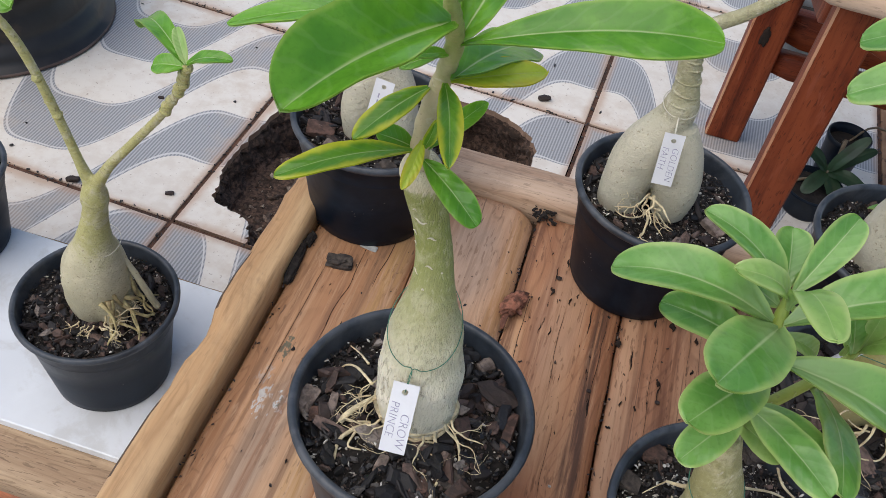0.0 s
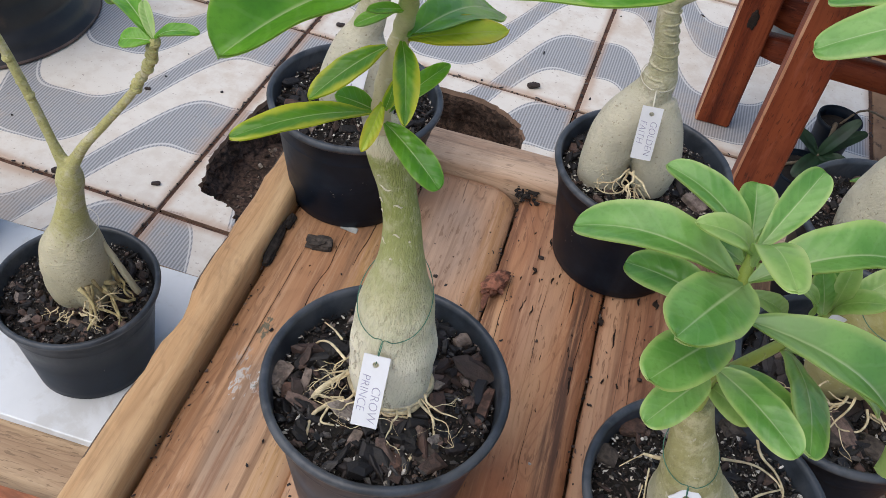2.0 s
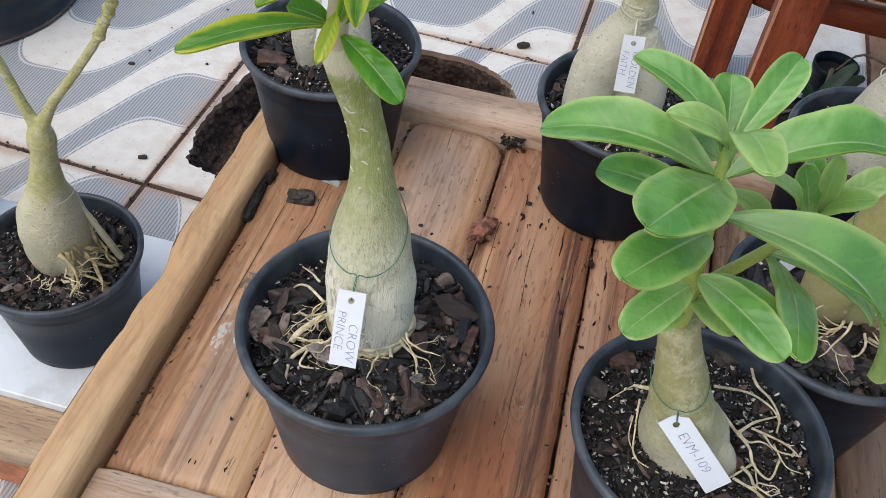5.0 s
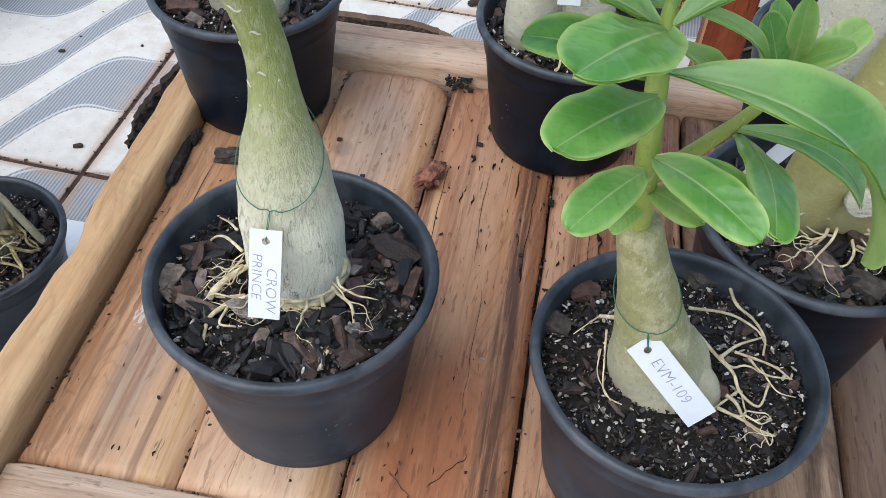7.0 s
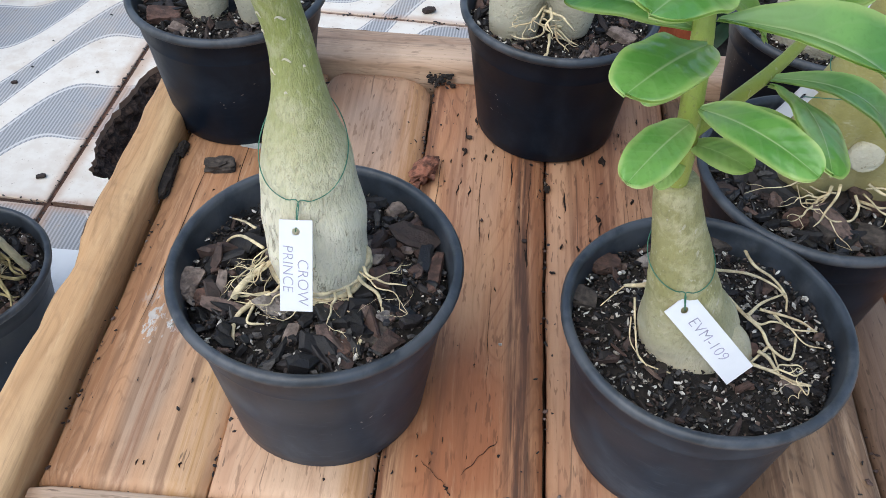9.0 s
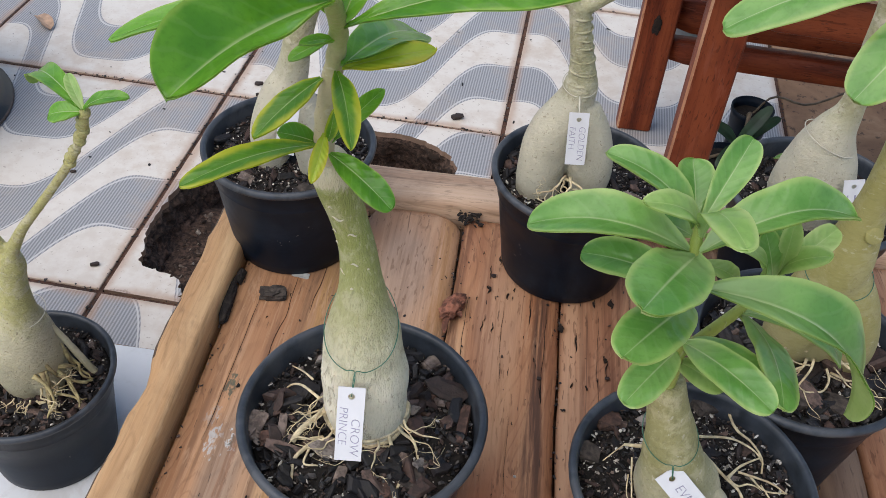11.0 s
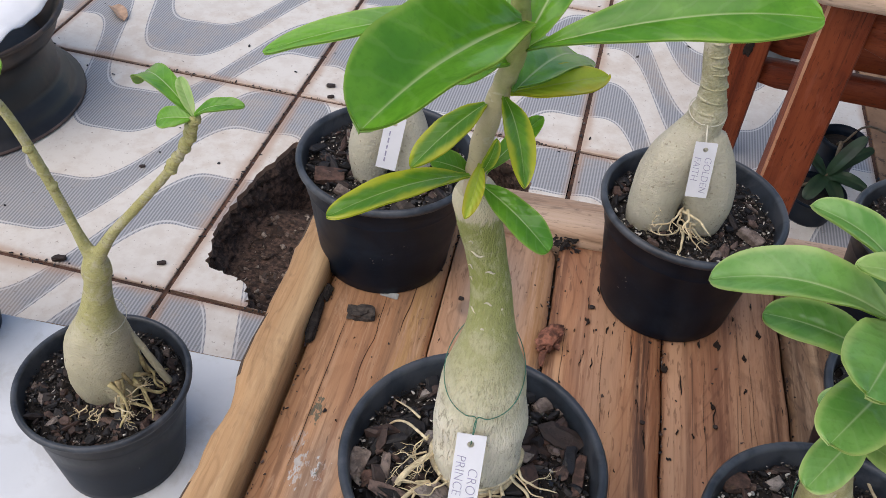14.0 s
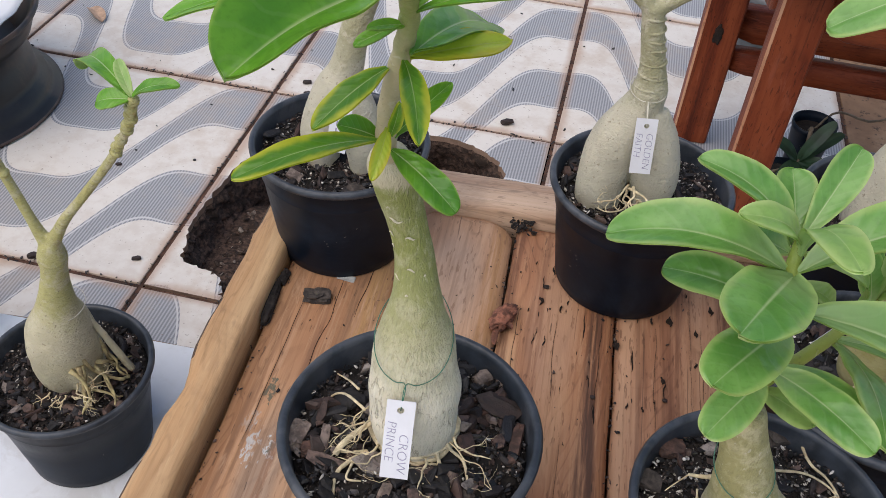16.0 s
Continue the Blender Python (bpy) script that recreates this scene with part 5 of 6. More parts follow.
for a, z, w in ((-1.75, 0.284, 0.0042), (-1.25, 0.272, 0.0030), (-2.3, 0.272, 0.0022), (-1.5, 0.251, 0.0030), (-2.4, 0.243, 0.0030), (-1.1, 0.226, 0.0044), (-1.9, 0.293, 0.0014), (-2.5, 0.262, 0.0016), (-0.9, 0.247, 0.0018), (-1.8, 0.235, 0.0012)):
    c = rad_at(STEM_A, z)
    pts = [(c[0] + (c[2] + 0.0002) * math.cos(a + k * w / c[2] / 2.2), c[1] + (c[2] + 0.0002) * math.sin(a + k * w / c[2] / 2.2), z + 0.0009 * math.sin(k * 1.4 + w * 900), (0.0002, 0.0005, 0.0007, 0.0005, 0.0002)[k + 2] * (1.3 if w > 0.004 else 1)) for k in range(-2, 3)]
    part("leaf_scar", tube(pts, 14, 8, 0.3, 700, 3, flat=0.6), "scar", pa)

# --- the leafy plant beside it ---
pc = potted((0.2634, 0.3481, 0.0), "black pot with a leafy khaki-trunked desert rose", 4, 0.0995, 260, 1100, 820, 0.75, scale=0.99, skin="pot_dusty")
STEM_C = [(0.2585, 0.349, 0.090, 0.0275), (0.2560, 0.349, 0.103, 0.0285), (0.2505, 0.347, 0.118, 0.0258), (0.2460, 0.345, 0.133, 0.0218), (0.2415, 0.3435, 0.150, 0.0188), (0.2350, 0.3405, 0.174, 0.0154), (0.2285, 0.338, 0.197, 0.0125), (0.2238, 0.336, 0.214, 0.0112), (0.2210, 0.335, 0.225, 0.0104), (0.2205, 0.335, 0.2285, 0.0088)]
part("caudex", tube(STEM_C, 54, 30, 0.05, 60, 4), "stem_c", pc, "smooth khaki trunk with a flared foot")
bm = tube([(0.270, 0.342, 0.110, 0.0125), (0.278, 0.338, 0.106, 0.0105), (0.286, 0.336, 0.097, 0.006)], 10, 12, 0.1, 60, 5)
part("root_flare", bm, "stem_c", pc)
part("shoot", tube([(0.2205, 0.3345, 0.220, 0.0052), (0.2180, 0.3270, 0.248, 0.0050), (0.2135, 0.3200, 0.278, 0.0047), (0.2108, 0.3190, 0.303, 0.0045), (0.2092, 0.3245, 0.326, 0.0038), (0.2092, 0.3320, 0.3455, 0.0022)], 40, 14, 0.06, 120, 6), "shoot", pc)
part("shoot", tube([(0.2160, 0.323, 0.262, 0.0033), (0.2290, 0.331, 0.270, 0.0033), (0.2470, 0.346, 0.277, 0.0030), (0.2610, 0.360, 0.283, 0.0026), (0.2690, 0.368, 0.288, 0.0015)], 24, 10, 0.06, 120, 7), "shoot", pc)
leaf(pc, (0.2065, 0.3250, 0.3330), (0.1300, 0.3290, 0.3375), 0.0250, "leaf_c", (0.0, -0.22, 1), 0.155, 0.5, 0.62, 21, 0.08)
leaf(pc, (0.2070, 0.3340, 0.3400), (0.1610, 0.3440, 0.3705), 0.0170, "leaf_c", (0, -0.25, 1), 0.18, 0.6, 0.64, 22)
leaf(pc, (0.2080, 0.3350, 0.3420), (0.2040, 0.3600, 0.3610), 0.0180, "leaf_c", (0.1, -0.7, 0.8), 0.06, 0.35, 0.74, 23)
leaf(pc, (0.2095, 0.3330, 0.3430), (0.2295, 0.3640, 0.3735), 0.0165, "leaf_c", (-0.15, -0.8, 0.6), 0.04, 0.4, 0.72, 24)
leaf(pc, (0.2110, 0.3240, 0.3340), (0.2835, 0.3486, 0.3503), 0.0255, "leaf_c", (0, -0.12, 1), 0.17, 0.65, 0.62, 25, 0.10)
leaf(pc, (0.2090, 0.3215, 0.3340), (0.1782, 0.2650, 0.3515), 0.0335, "leaf_c", (-0.25, -0.55, 1), 0.04, 0.06, 0.54, 26, blunt=0.45)
leaf(pc, (0.2085, 0.3300, 0.3440), (0.1785, 0.3210, 0.3625), 0.0135, "leaf_young", (0.2, -0.3, 1), 0.20, 0.35, 0.6, 27)
leaf(pc, (0.2105, 0.3280, 0.3400), (0.2180, 0.2870, 0.3715), 0.0180, "leaf_young", (-0.2, 0.1, 1), 0.26, 0.1, 0.7, 28)
leaf(pc, (0.2100, 0.3100, 0.3140), (0.1757, 0.2638, 0.3228), 0.0275, "leaf_c", (-0.3, -0.6, 1), 0.05, 0.08, 0.6, 29)
leaf(pc, (0.2135, 0.3150, 0.2740), (0.1868, 0.2803, 0.2705), 0.0198, "leaf_c", (-0.3, -0.6, 1), 0.08, 0.12, 0.6, 30)
leaf(pc, (0.2120, 0.3120, 0.3235), (0.3105, 0.3130, 0.2480), 0.0370, "leaf_c", (0.20, -0.15, 1), 0.22, 0.55, 0.62, 31, 0.05)
leaf(pc, (0.2480, 0.3460, 0.2770), (0.3120, 0.3480, 0.2440), 0.0165, "leaf_c", (0.35, -0.35, 1), 0.22, 0.3, 0.66, 44)
leaf(pc, (0.2155, 0.3150, 0.2815), (0.2535, 0.2763, 0.2839), 0.0205, "leaf_c", (0.1, -0.5, 1), 0.10, 0.12, 0.6, 32)
leaf(pc, (0.2515, 0.3490, 0.2715), (0.2590, 0.2790, 0.2830), 0.0245, "leaf_c", (0.4, -0.5, 0.8), 0.10, 0.05, 0.62, 33)
leaf(pc, (0.2230, 0.3250, 0.2740), (0.2560, 0.2990, 0.2760), 0.0180, "leaf_c", (0.2, -0.5, 1), 0.10, 0.1, 0.62, 45)
leaf(pc, (0.2180, 0.3250, 0.2560), (0.2395, 0.3030, 0.2625), 0.0145, "leaf_young", (0.1, -0.5, 1), 0.08, 0.1, 0.64, 34)
leaf(pc, (0.2085, 0.3230, 0.3120), (0.1585, 0.3350, 0.3150), 0.0210, "leaf_c", (0, -0.35, 1), 0.12, 0.3, 0.62, 35)
leaf(pc, (0.2070, 0.3310, 0.3380), (0.1870, 0.3520, 0.3290), 0.0180, "leaf_c", (0.3, -0.6, 0.8), 0.08, 0.1, 0.62, 36)
leaf(pc, (0.2120, 0.3220, 0.2900), (0.1920, 0.3180, 0.2820), 0.0120, "leaf_c", (0, -0.5, 1), 0.1, 0.1, 0.62, 37)
leaf(pc, (0.2190, 0.3280, 0.2450), (0.2060, 0.3090, 0.2440), 0.0085, "leaf_young", (0, -0.6, 1), 0.1, 0.1, 0.62, 38)
leaf(pc, (0.2125, 0.3250, 0.3270), (0.2434, 0.3514, 0.2920), 0.0110, "leaf_young", (0.3, -0.5, 0.8), 0.08, 0.2, 0.62, 46)
leaf(pc, (0.2130, 0.3310, 0.3390), (0.2535, 0.3520, 0.2975), 0.0070, "leaf_young", (0.4, -0.4, 0.8), 0.20, 0.2, 0.5, 47)
leaf(pc, (0.2650, 0.3650, 0.2860), (0.2490, 0.3582, 0.3240), 0.0130, "leaf_c", (0.1, -0.8, 0.5), 0.05, 0.2, 0.66, 39)
leaf(pc, (0.2680, 0.3670, 0.2880), (0.2620, 0.3600, 0.3310), 0.0110, "leaf_young", (-0.1, -0.8, 0.5), 0.05, 0.3, 0.66, 40)
leaf(pc, (0.2690, 0.3680, 0.2880), (0.2960, 0.3860, 0.3080), 0.0150, "leaf_young", (-0.1, -0.6, 0.8), 0.1, 0.2, 0.66, 41)
leaf(pc, (0.2690, 0.3670, 0.2880), (0.2820, 0.3500, 0.3195), 0.0130, "leaf_young", (-0.3, -0.4, 0.9), 0.16, 0.2, 0.66, 42)
leaf(pc, (0.2660, 0.3670, 0.2870), (0.2560, 0.3790, 0.3180), 0.0110, "leaf_c", (0.3, -0.8, 0.3), 0.05, 0.2, 0.66, 43)
roots(pc, (0.265, 0.342), 3, 31, 0.046, 0.1035, (-0.7, 0.95), 0.0012, 0.016, 0.027, 2, 0.060)
one_root(pc, 0.0010, 230, (0.267, 0.374, 0.1280), (0.293, 0.387, 0.1130), (0.310, 0.384, 0.1070), (0.316, 0.375, 0.1050))
one_root(pc, 0.0011, 231, (0.297, 0.417, 0.1040), (0.300, 0.400, 0.1070), (0.309, 0.391, 0.1070), (0.315, 0.379, 0.1060), (0.314, 0.368, 0.1040))
one_root(pc, 0.0012, 232, (0.268, 0.361, 0.1280), (0.285, 0.355, 0.1140), (0.295, 0.349, 0.1090), (0.299, 0.338, 0.1070), (0.309, 0.332, 0.1060), (0.316, 0.350, 0.1050))
one_root(pc, 0.0011, 233, (0.288, 0.356, 0.1120), (0.298, 0.367, 0.1110), (0.314, 0.379, 0.1070))
one_root(pc, 0.0009, 234, (0.299, 0.340, 0.1070), (0.291, 0.332, 0.1060), (0.284, 0.326, 0.1030))
one_root(pc, 0.0008, 235, (0.304, 0.361, 0.1090), (0.313, 0.353, 0.1070), (0.329, 0.355, 0.1040))
one_root(pc, 0.0009, 236, (0.296, 0.362, 0.1110), (0.317, 0.359, 0.1080), (0.328, 0.355, 0.1040))
one_root(pc, 0.0007, 237, (0.300, 0.340, 0.1060), (0.301, 0.333, 0.1050), (0.303, 0.326, 0.1030))
one_root(pc, 0.0006, 238, (0.311, 0.357, 0.1070), (0.319, 0.344, 0.1060), (0.330, 0.343, 0.1040))
one_root(pc, 0.0007, 239, (0.224, 0.359, 0.1160), (0.225, 0.344, 0.1070), (0.227, 0.324, 0.1050), (0.243, 0.318, 0.1030))
one_root(pc, 0.0005, 240, (0.222, 0.348, 0.1120), (0.222, 0.335, 0.1060), (0.230, 0.320, 0.1050))
one_root(pc, 0.0019, 241, (0.236, 0.365, 0.1240), (0.229, 0.368, 0.1170), (0.220, 0.371, 0.1120))
one_root(pc, 0.0005, 242, (0.220, 0.371, 0.1120), (0.212, 0.366, 0.1060), (0.207, 0.362, 0.1030))
big_chip(pc, (0.2115, 0.396, 0.1030), (0.018, 0.014, 0.006), "chip_brown", 10, 8, 13)
big_chip(pc, (0.1955, 0.368, 0.1030), (0.019, 0.014, 0.006), "chip_grey", -10, 8, 14)
big_chip(pc, (0.2822, 0.421, 0.1030), (0.020, 0.015, 0.007), "chip_grey", 25, 10, 15)
big_chip(pc, (0.2859, 0.339, 0.1030), (0.015, 0.012, 0.006), "chip_brown", 25, 10, 16)
big_chip(pc, (0.3075, 0.316, 0.1030), (0.011, 0.007, 0.005), "chip_pale", 5, 10, 17)
_, hole, _ = label_tag(pc, (0.2361, 0.3247, 0.1545), (0.2760, 0.3118, 0.1150), (0.75, 0.28, 0.4), (("EVM-109", 0.0085, 0.0125, -0.003),))
wire_loop(pc, STEM_C, hole, 0.186, slack=0.0013)

# --- the two-lobed grey plant at the back ---
pb = potted((0.1853, 0.6634, 0), "black pot with a grey two-legged desert rose", 6, 0.099, 260, 800, 680, 0.85, scale=0.983)


def fused(p, name, tubes, mat, label="", voxel=0.0022, it=6):
    """Several limbs grown together into one skin."""
    bm = bmesh.new()
    for k, (pts, n2, sg) in enumerate(tubes):
        tube(pts, n2, sg, 0.05, 50, k, bm)
    ob = part(name, bm, mat, p, label)
    r = ob.modifiers.new("skin", "REMESH")
    r.mode, r.voxel_size, r.use_smooth_shade = "VOXEL", voxel, True
    s2 = ob.modifiers.new("soften", "SMOOTH")
    s2.factor, s2.iterations = 0.5, it
    return ob


STEM_B = [(0.172, 0.660, 0.150, 0.033), (0.172, 0.660, 0.175, 0.029), (0.172, 0.661, 0.190, 0.0190), (0.172, 0.661, 0.204, 0.0150), (0.1690, 0.661, 0.234, 0.0104), (0.164, 0.661, 0.257, 0.0095)]
fused(pb, "caudex", [
    ([(0.150, 0.649, 0.095, 0.0190), (0.1490, 0.649, 0.115, 0.0212), (0.1510, 0.652, 0.138, 0.0225), (0.1570, 0.656, 0.161, 0.0230), (0.1655, 0.659, 0.180, 0.0200), (0.1710, 0.661, 0.196, 0.0158), (0.1722, 0.661, 0.207, 0.0150), (0.1715, 0.661, 0.219, 0.0118), (0.1690, 0.661, 0.235, 0.0099), (0.1640, 0.661, 0.257, 0.0090), (0.1600, 0.661, 0.279, 0.0084)], 56, 24),
    ([(0.1930, 0.650, 0.102, 0.0155), (0.1930, 0.650, 0.124, 0.0195), (0.1900, 0.652, 0.146, 0.0210), (0.1850, 0.656, 0.166, 0.0190), (0.1770, 0.660, 0.186, 0.0155)], 24, 20),
    ([(0.172, 0.680, 0.096, 0.0160), (0.172, 0.674, 0.15, 0.0170)], 10, 16),
    ([(0.160, 0.661, 0.276, 0.0070), (0.148, 0.660, 0.286, 0.0060), (0.134, 0.658, 0.298, 0.0056), (0.114, 0.654, 0.323, 0.0050)], 14, 14),
    ([(0.161, 0.661, 0.275, 0.0070), (0.178, 0.663, 0.287, 0.0060), (0.193, 0.664, 0.298, 0.0055), (0.218, 0.666, 0.323, 0.0050)], 14, 14)], "stem_b", "grey-green trunk with two swollen legs and ringed neck", 0.0017, 3)
for k in range(8):
    z = 0.204 + k * 0.0096 + 0.002 * math.sin(k * 5.1)
    c = rad_at([(0.1722, 0.661, 0.2, 0.0156), (0.1715, 0.661, 0.219, 0.0122), (0.1690, 0.661, 0.24, 0.0100), (0.160, 0.661, 0.283, 0.0086)], z)
    pts = [(c[0] + (c[2] - 0.0008) * math.cos(a), c[1] + (c[2] - 0.0008) * math.sin(a), z + 0.0010 * math.sin(a + k * 2.3), 0.0010 + 0.0003 * math.sin(3 * a + k)) for a in [2 * math.pi * i / 16 for i in range(17)]]
    part("neck_ring", tube(pts, 40, 8, 0.25, 260, k), "stem_b", pb)
roots(pb, (0.174, 0.640), 9, 41, 0.038, 0.1015, (3.8, 6.0), 0.0013, 0.034, 0.010)
big_chip(pb, (0.2356, 0.644, 0.1040), (0.022, 0.012, 0.006), "chip_pale", -35, 12, 18)
big_chip(pb, (0.2117, 0.715, 0.1040), (0.014, 0.010, 0.006), "chip_pale", 15, 8, 19)
_, hole, _ = label_tag(pb, (0.1730, 0.6320, 0.1985), (0.1760, 0.6235, 0.1515), (1, 0.02, 0.06), (("GOLDEN", 0.0078, 0.0118, 0.0010), ("FAITH", 0.0078, 0.0122, -0.0070)))
wire_loop(pb, STEM_B, hole, 0.214, "white_wire", 0.00045)

# --- the plant behind the olive trunk ---
pd = potted((-0.0838, 0.6549, 0), "black pot with a pale forked-foot desert rose", 7, 0.0995, 330, 700, 620, 1.0, scale=0.985)
fused(pd, "caudex", [
    ([(-0.0970, 0.6434, 0.097, 0.015), (-0.0980, 0.6454, 0.125, 0.0185), (-0.0920, 0.6494, 0.152, 0.0195), (-0.0820, 0.6534, 0.175, 0.0185), (-0.0760, 0.6554, 0.192, 0.0145), (-0.0700, 0.6574, 0.22, 0.0125), (-0.0620, 0.6574, 0.25, 0.0115), (-0.0480, 0.6574, 0.285, 0.0105), (-0.0280, 0.6584, 0.33, 0.009)], 40, 22),
    ([(-0.0580, 0.6384, 0.098, 0.012), (-0.0590, 0.6414, 0.125, 0.0165), (-0.0660, 0.6484, 0.152, 0.0175), (-0.0750, 0.6544, 0.178, 0.014)], 20, 18)], "stem_b", "pale grey trunk standing on two legs")
big_chip(pd, (-0.1285, 0.625, 0.1050), (0.026, 0.017, 0.007), "chip_brown", 12, 6, 20)
big_chip(pd, (-0.1120, 0.608, 0.1040), (0.014, 0.010, 0.006), "chip_pale", -12, 8, 21)
big_chip(pd, (-0.0560, 0.603, 0.1040), (0.014, 0.011, 0.006), "chip_grey", -30, 8, 22)
label_tag(pd, (-0.0705, 0.6240, 0.1790), (-0.0765, 0.6140, 0.1330), (1, 0.05, -0.1), (), strip=((0.013, -0.003, 0.004, 0.0012), (0.019, -0.003, 0.0045, 0.0012), (0.0255, -0.003, 0.004, 0.0012), (0.031, -0.003, 0.0045, 0.0012), (0.037, -0.003, 0.004, 0.0012)))

# --- the ochre plant beyond the leafy one ---
pe = potted((0.3555, 0.4795, 0), "black pot with an ochre swollen desert rose", 8, 0.1, 110, 800, 520, 1.9)
fused(pe, "caudex", [
    ([(0.348, 0.486, 0.096, 0.0150), (0.345, 0.484, 0.120, 0.0195), (0.344, 0.480, 0.150, 0.0212), (0.347, 0.476, 0.178, 0.0208), (0.351, 0.474, 0.200, 0.0196), (0.3525, 0.474, 0.222, 0.0172), (0.3523, 0.474, 0.243, 0.0136), (0.352, 0.474, 0.262, 0.0104), (0.352, 0.474, 0.300, 0.0095), (0.350, 0.474, 0.350, 0.0088), (0.343, 0.474, 0.405, 0.008)], 50, 22),
    ([(0.390, 0.482, 0.100, 0.0145), (0.388, 0.480, 0.124, 0.0185), (0.378, 0.477, 0.152, 0.0205), (0.366, 0.474, 0.178, 0.0198), (0.356, 0.474, 0.200, 0.0165)], 22, 20),
    ([(0.364, 0.490, 0.110, 0.0190), (0.362, 0.484, 0.150, 0.0205), (0.354, 0.476, 0.190, 0.0205)], 12, 18)], "stem_e", "ochre trunk with two fat lobes", 0.002, 4)
part("pruning_scar", tube([(0.3560, 0.4650, 0.2430, 0.0062), (0.3565, 0.4610, 0.2450, 0.0060), (0.3567, 0.4600, 0.2455, 0.0032)], 8, 18, 0.1, 300, 3), "stem_e", pe, "ringed pruning scar")
part("root_stub", tube([(0.366, 0.474, 0.146, 0.0100), (0.3645, 0.462, 0.1490, 0.0108), (0.3640, 0.4555, 0.1505, 0.0100), (0.3638, 0.4535, 0.1508, 0.0055)], 14, 20, 0.08, 200, 6), "stem_b", pe, "pale rounded root stub")
roots(pe, (0.366, 0.468), 10, 51, 0.044, 0.102, (3.3, 6.1), 0.0011, 0.026, 0.012)
STEM_E = [(0.350, 0.474, 0.16, 0.037), (0.352, 0.474, 0.19, 0.0255), (0.3525, 0.474, 0.215, 0.0185), (0.3523, 0.474, 0.243, 0.0140)]
big_chip(pe, (0.3539, 0.437, 0.1045), (0.026, 0.018, 0.009), "chip_grey", 10, 12, 23)
big_chip(pe, (0.3790, 0.434, 0.1045), (0.026, 0.016, 0.008), "chip_grey", -35, -10, 24)
big_chip(pe, (0.3380, 0.447, 0.1045), (0.022, 0.014, 0.008), "chip_brown", 30, 10, 25)
big_chip(pe, (0.3900, 0.462, 0.1045), (0.018, 0.012, 0.007), "chip_brown", -5, 10, 26)
_, hole, _ = label_tag(pe, (0.3205, 0.4680, 0.1890), (0.2972, 0.4623, 0.1520), (0.6, 0.3, -0.3), ())
wire_loop(pe, STEM_E, hole, 0.205)
leaf(pe, (0.338, 0.470, 0.412), (0.219, 0.437, 0.389), 0.028, "leaf_c", (0, -0.45, 1), 0.16, 0.1, 0.62, 61)
leaf(pe, (0.338, 0.473, 0.420), (0.226, 0.486, 0.392), 0.030, "leaf_c", (0, -0.45, 1), 0.16, 0.1, 0.62, 62)
leaf(pe, (0.341, 0.470, 0.405), (0.290, 0.420, 0.366), 0.032, "leaf_c", (0, -0.45, 1), 0.12, 0.1, 0.62, 63)
leaf(pe, (0.342, 0.475, 0.405), (0.400, 0.43, 0.42), 0.032, "leaf_c", (0, -0.45, 1), 0.12, 0.1, 0.62, 64)

# --- the grey plant in the far corner of the table ---
pf = potted((0.402, 0.673, 0), "black pot with a grey pear-shaped desert rose", 9, 0.1, 160, 800, 420, 0.9)
fused(pf, "caudex", [
    ([(0.392, 0.668, 0.092, 0.0320), (0.392, 0.668, 0.118, 0.0355), (0.392, 0.668, 0.145, 0.0335), (0.3905, 0.668, 0.166, 0.0272), (0.392, 0.668, 0.187, 0.0192), (0.3965, 0.668, 0.204, 0.0125), (0.398, 0.668, 0.223, 0.0101), (0.3975, 0.668, 0.244, 0.0101), (0.395, 0.668, 0.264, 0.0095), (0.393, 0.668, 0.30, 0.009), (0.388, 0.668, 0.36, 0.0085)], 48, 24)], "stem_b", "smooth grey pear-shaped trunk", 0.002, 3)
pts = [(0.3915 + 0.0236 * math.cos(a), 0.668 + 0.0236 * math.sin(a), 0.178 - 0.008 * math.cos(a), 0.0005) for a in [2 * math.pi * i / 24 for i in range(25)]]
part("wire", tube(pts, 60, 6), "white_wire", pf)
label_tag(pf, (0.4090, 0.6300, 0.1650), (0.4180, 0.6200, 0.1200), (0.95, 0.1, 0.2), (), strip=((0.014, 0.001, 0.02, 0.0012), (0.014, -0.005, 0.017, 0.0012)))
leaf(pf, (0.392, 0.655, 0.155), (0.36, 0.69, 0.136), 0.012, "leaf_c", (0, -0.3, 1), 0.15, 0.1, 0.6, 71)

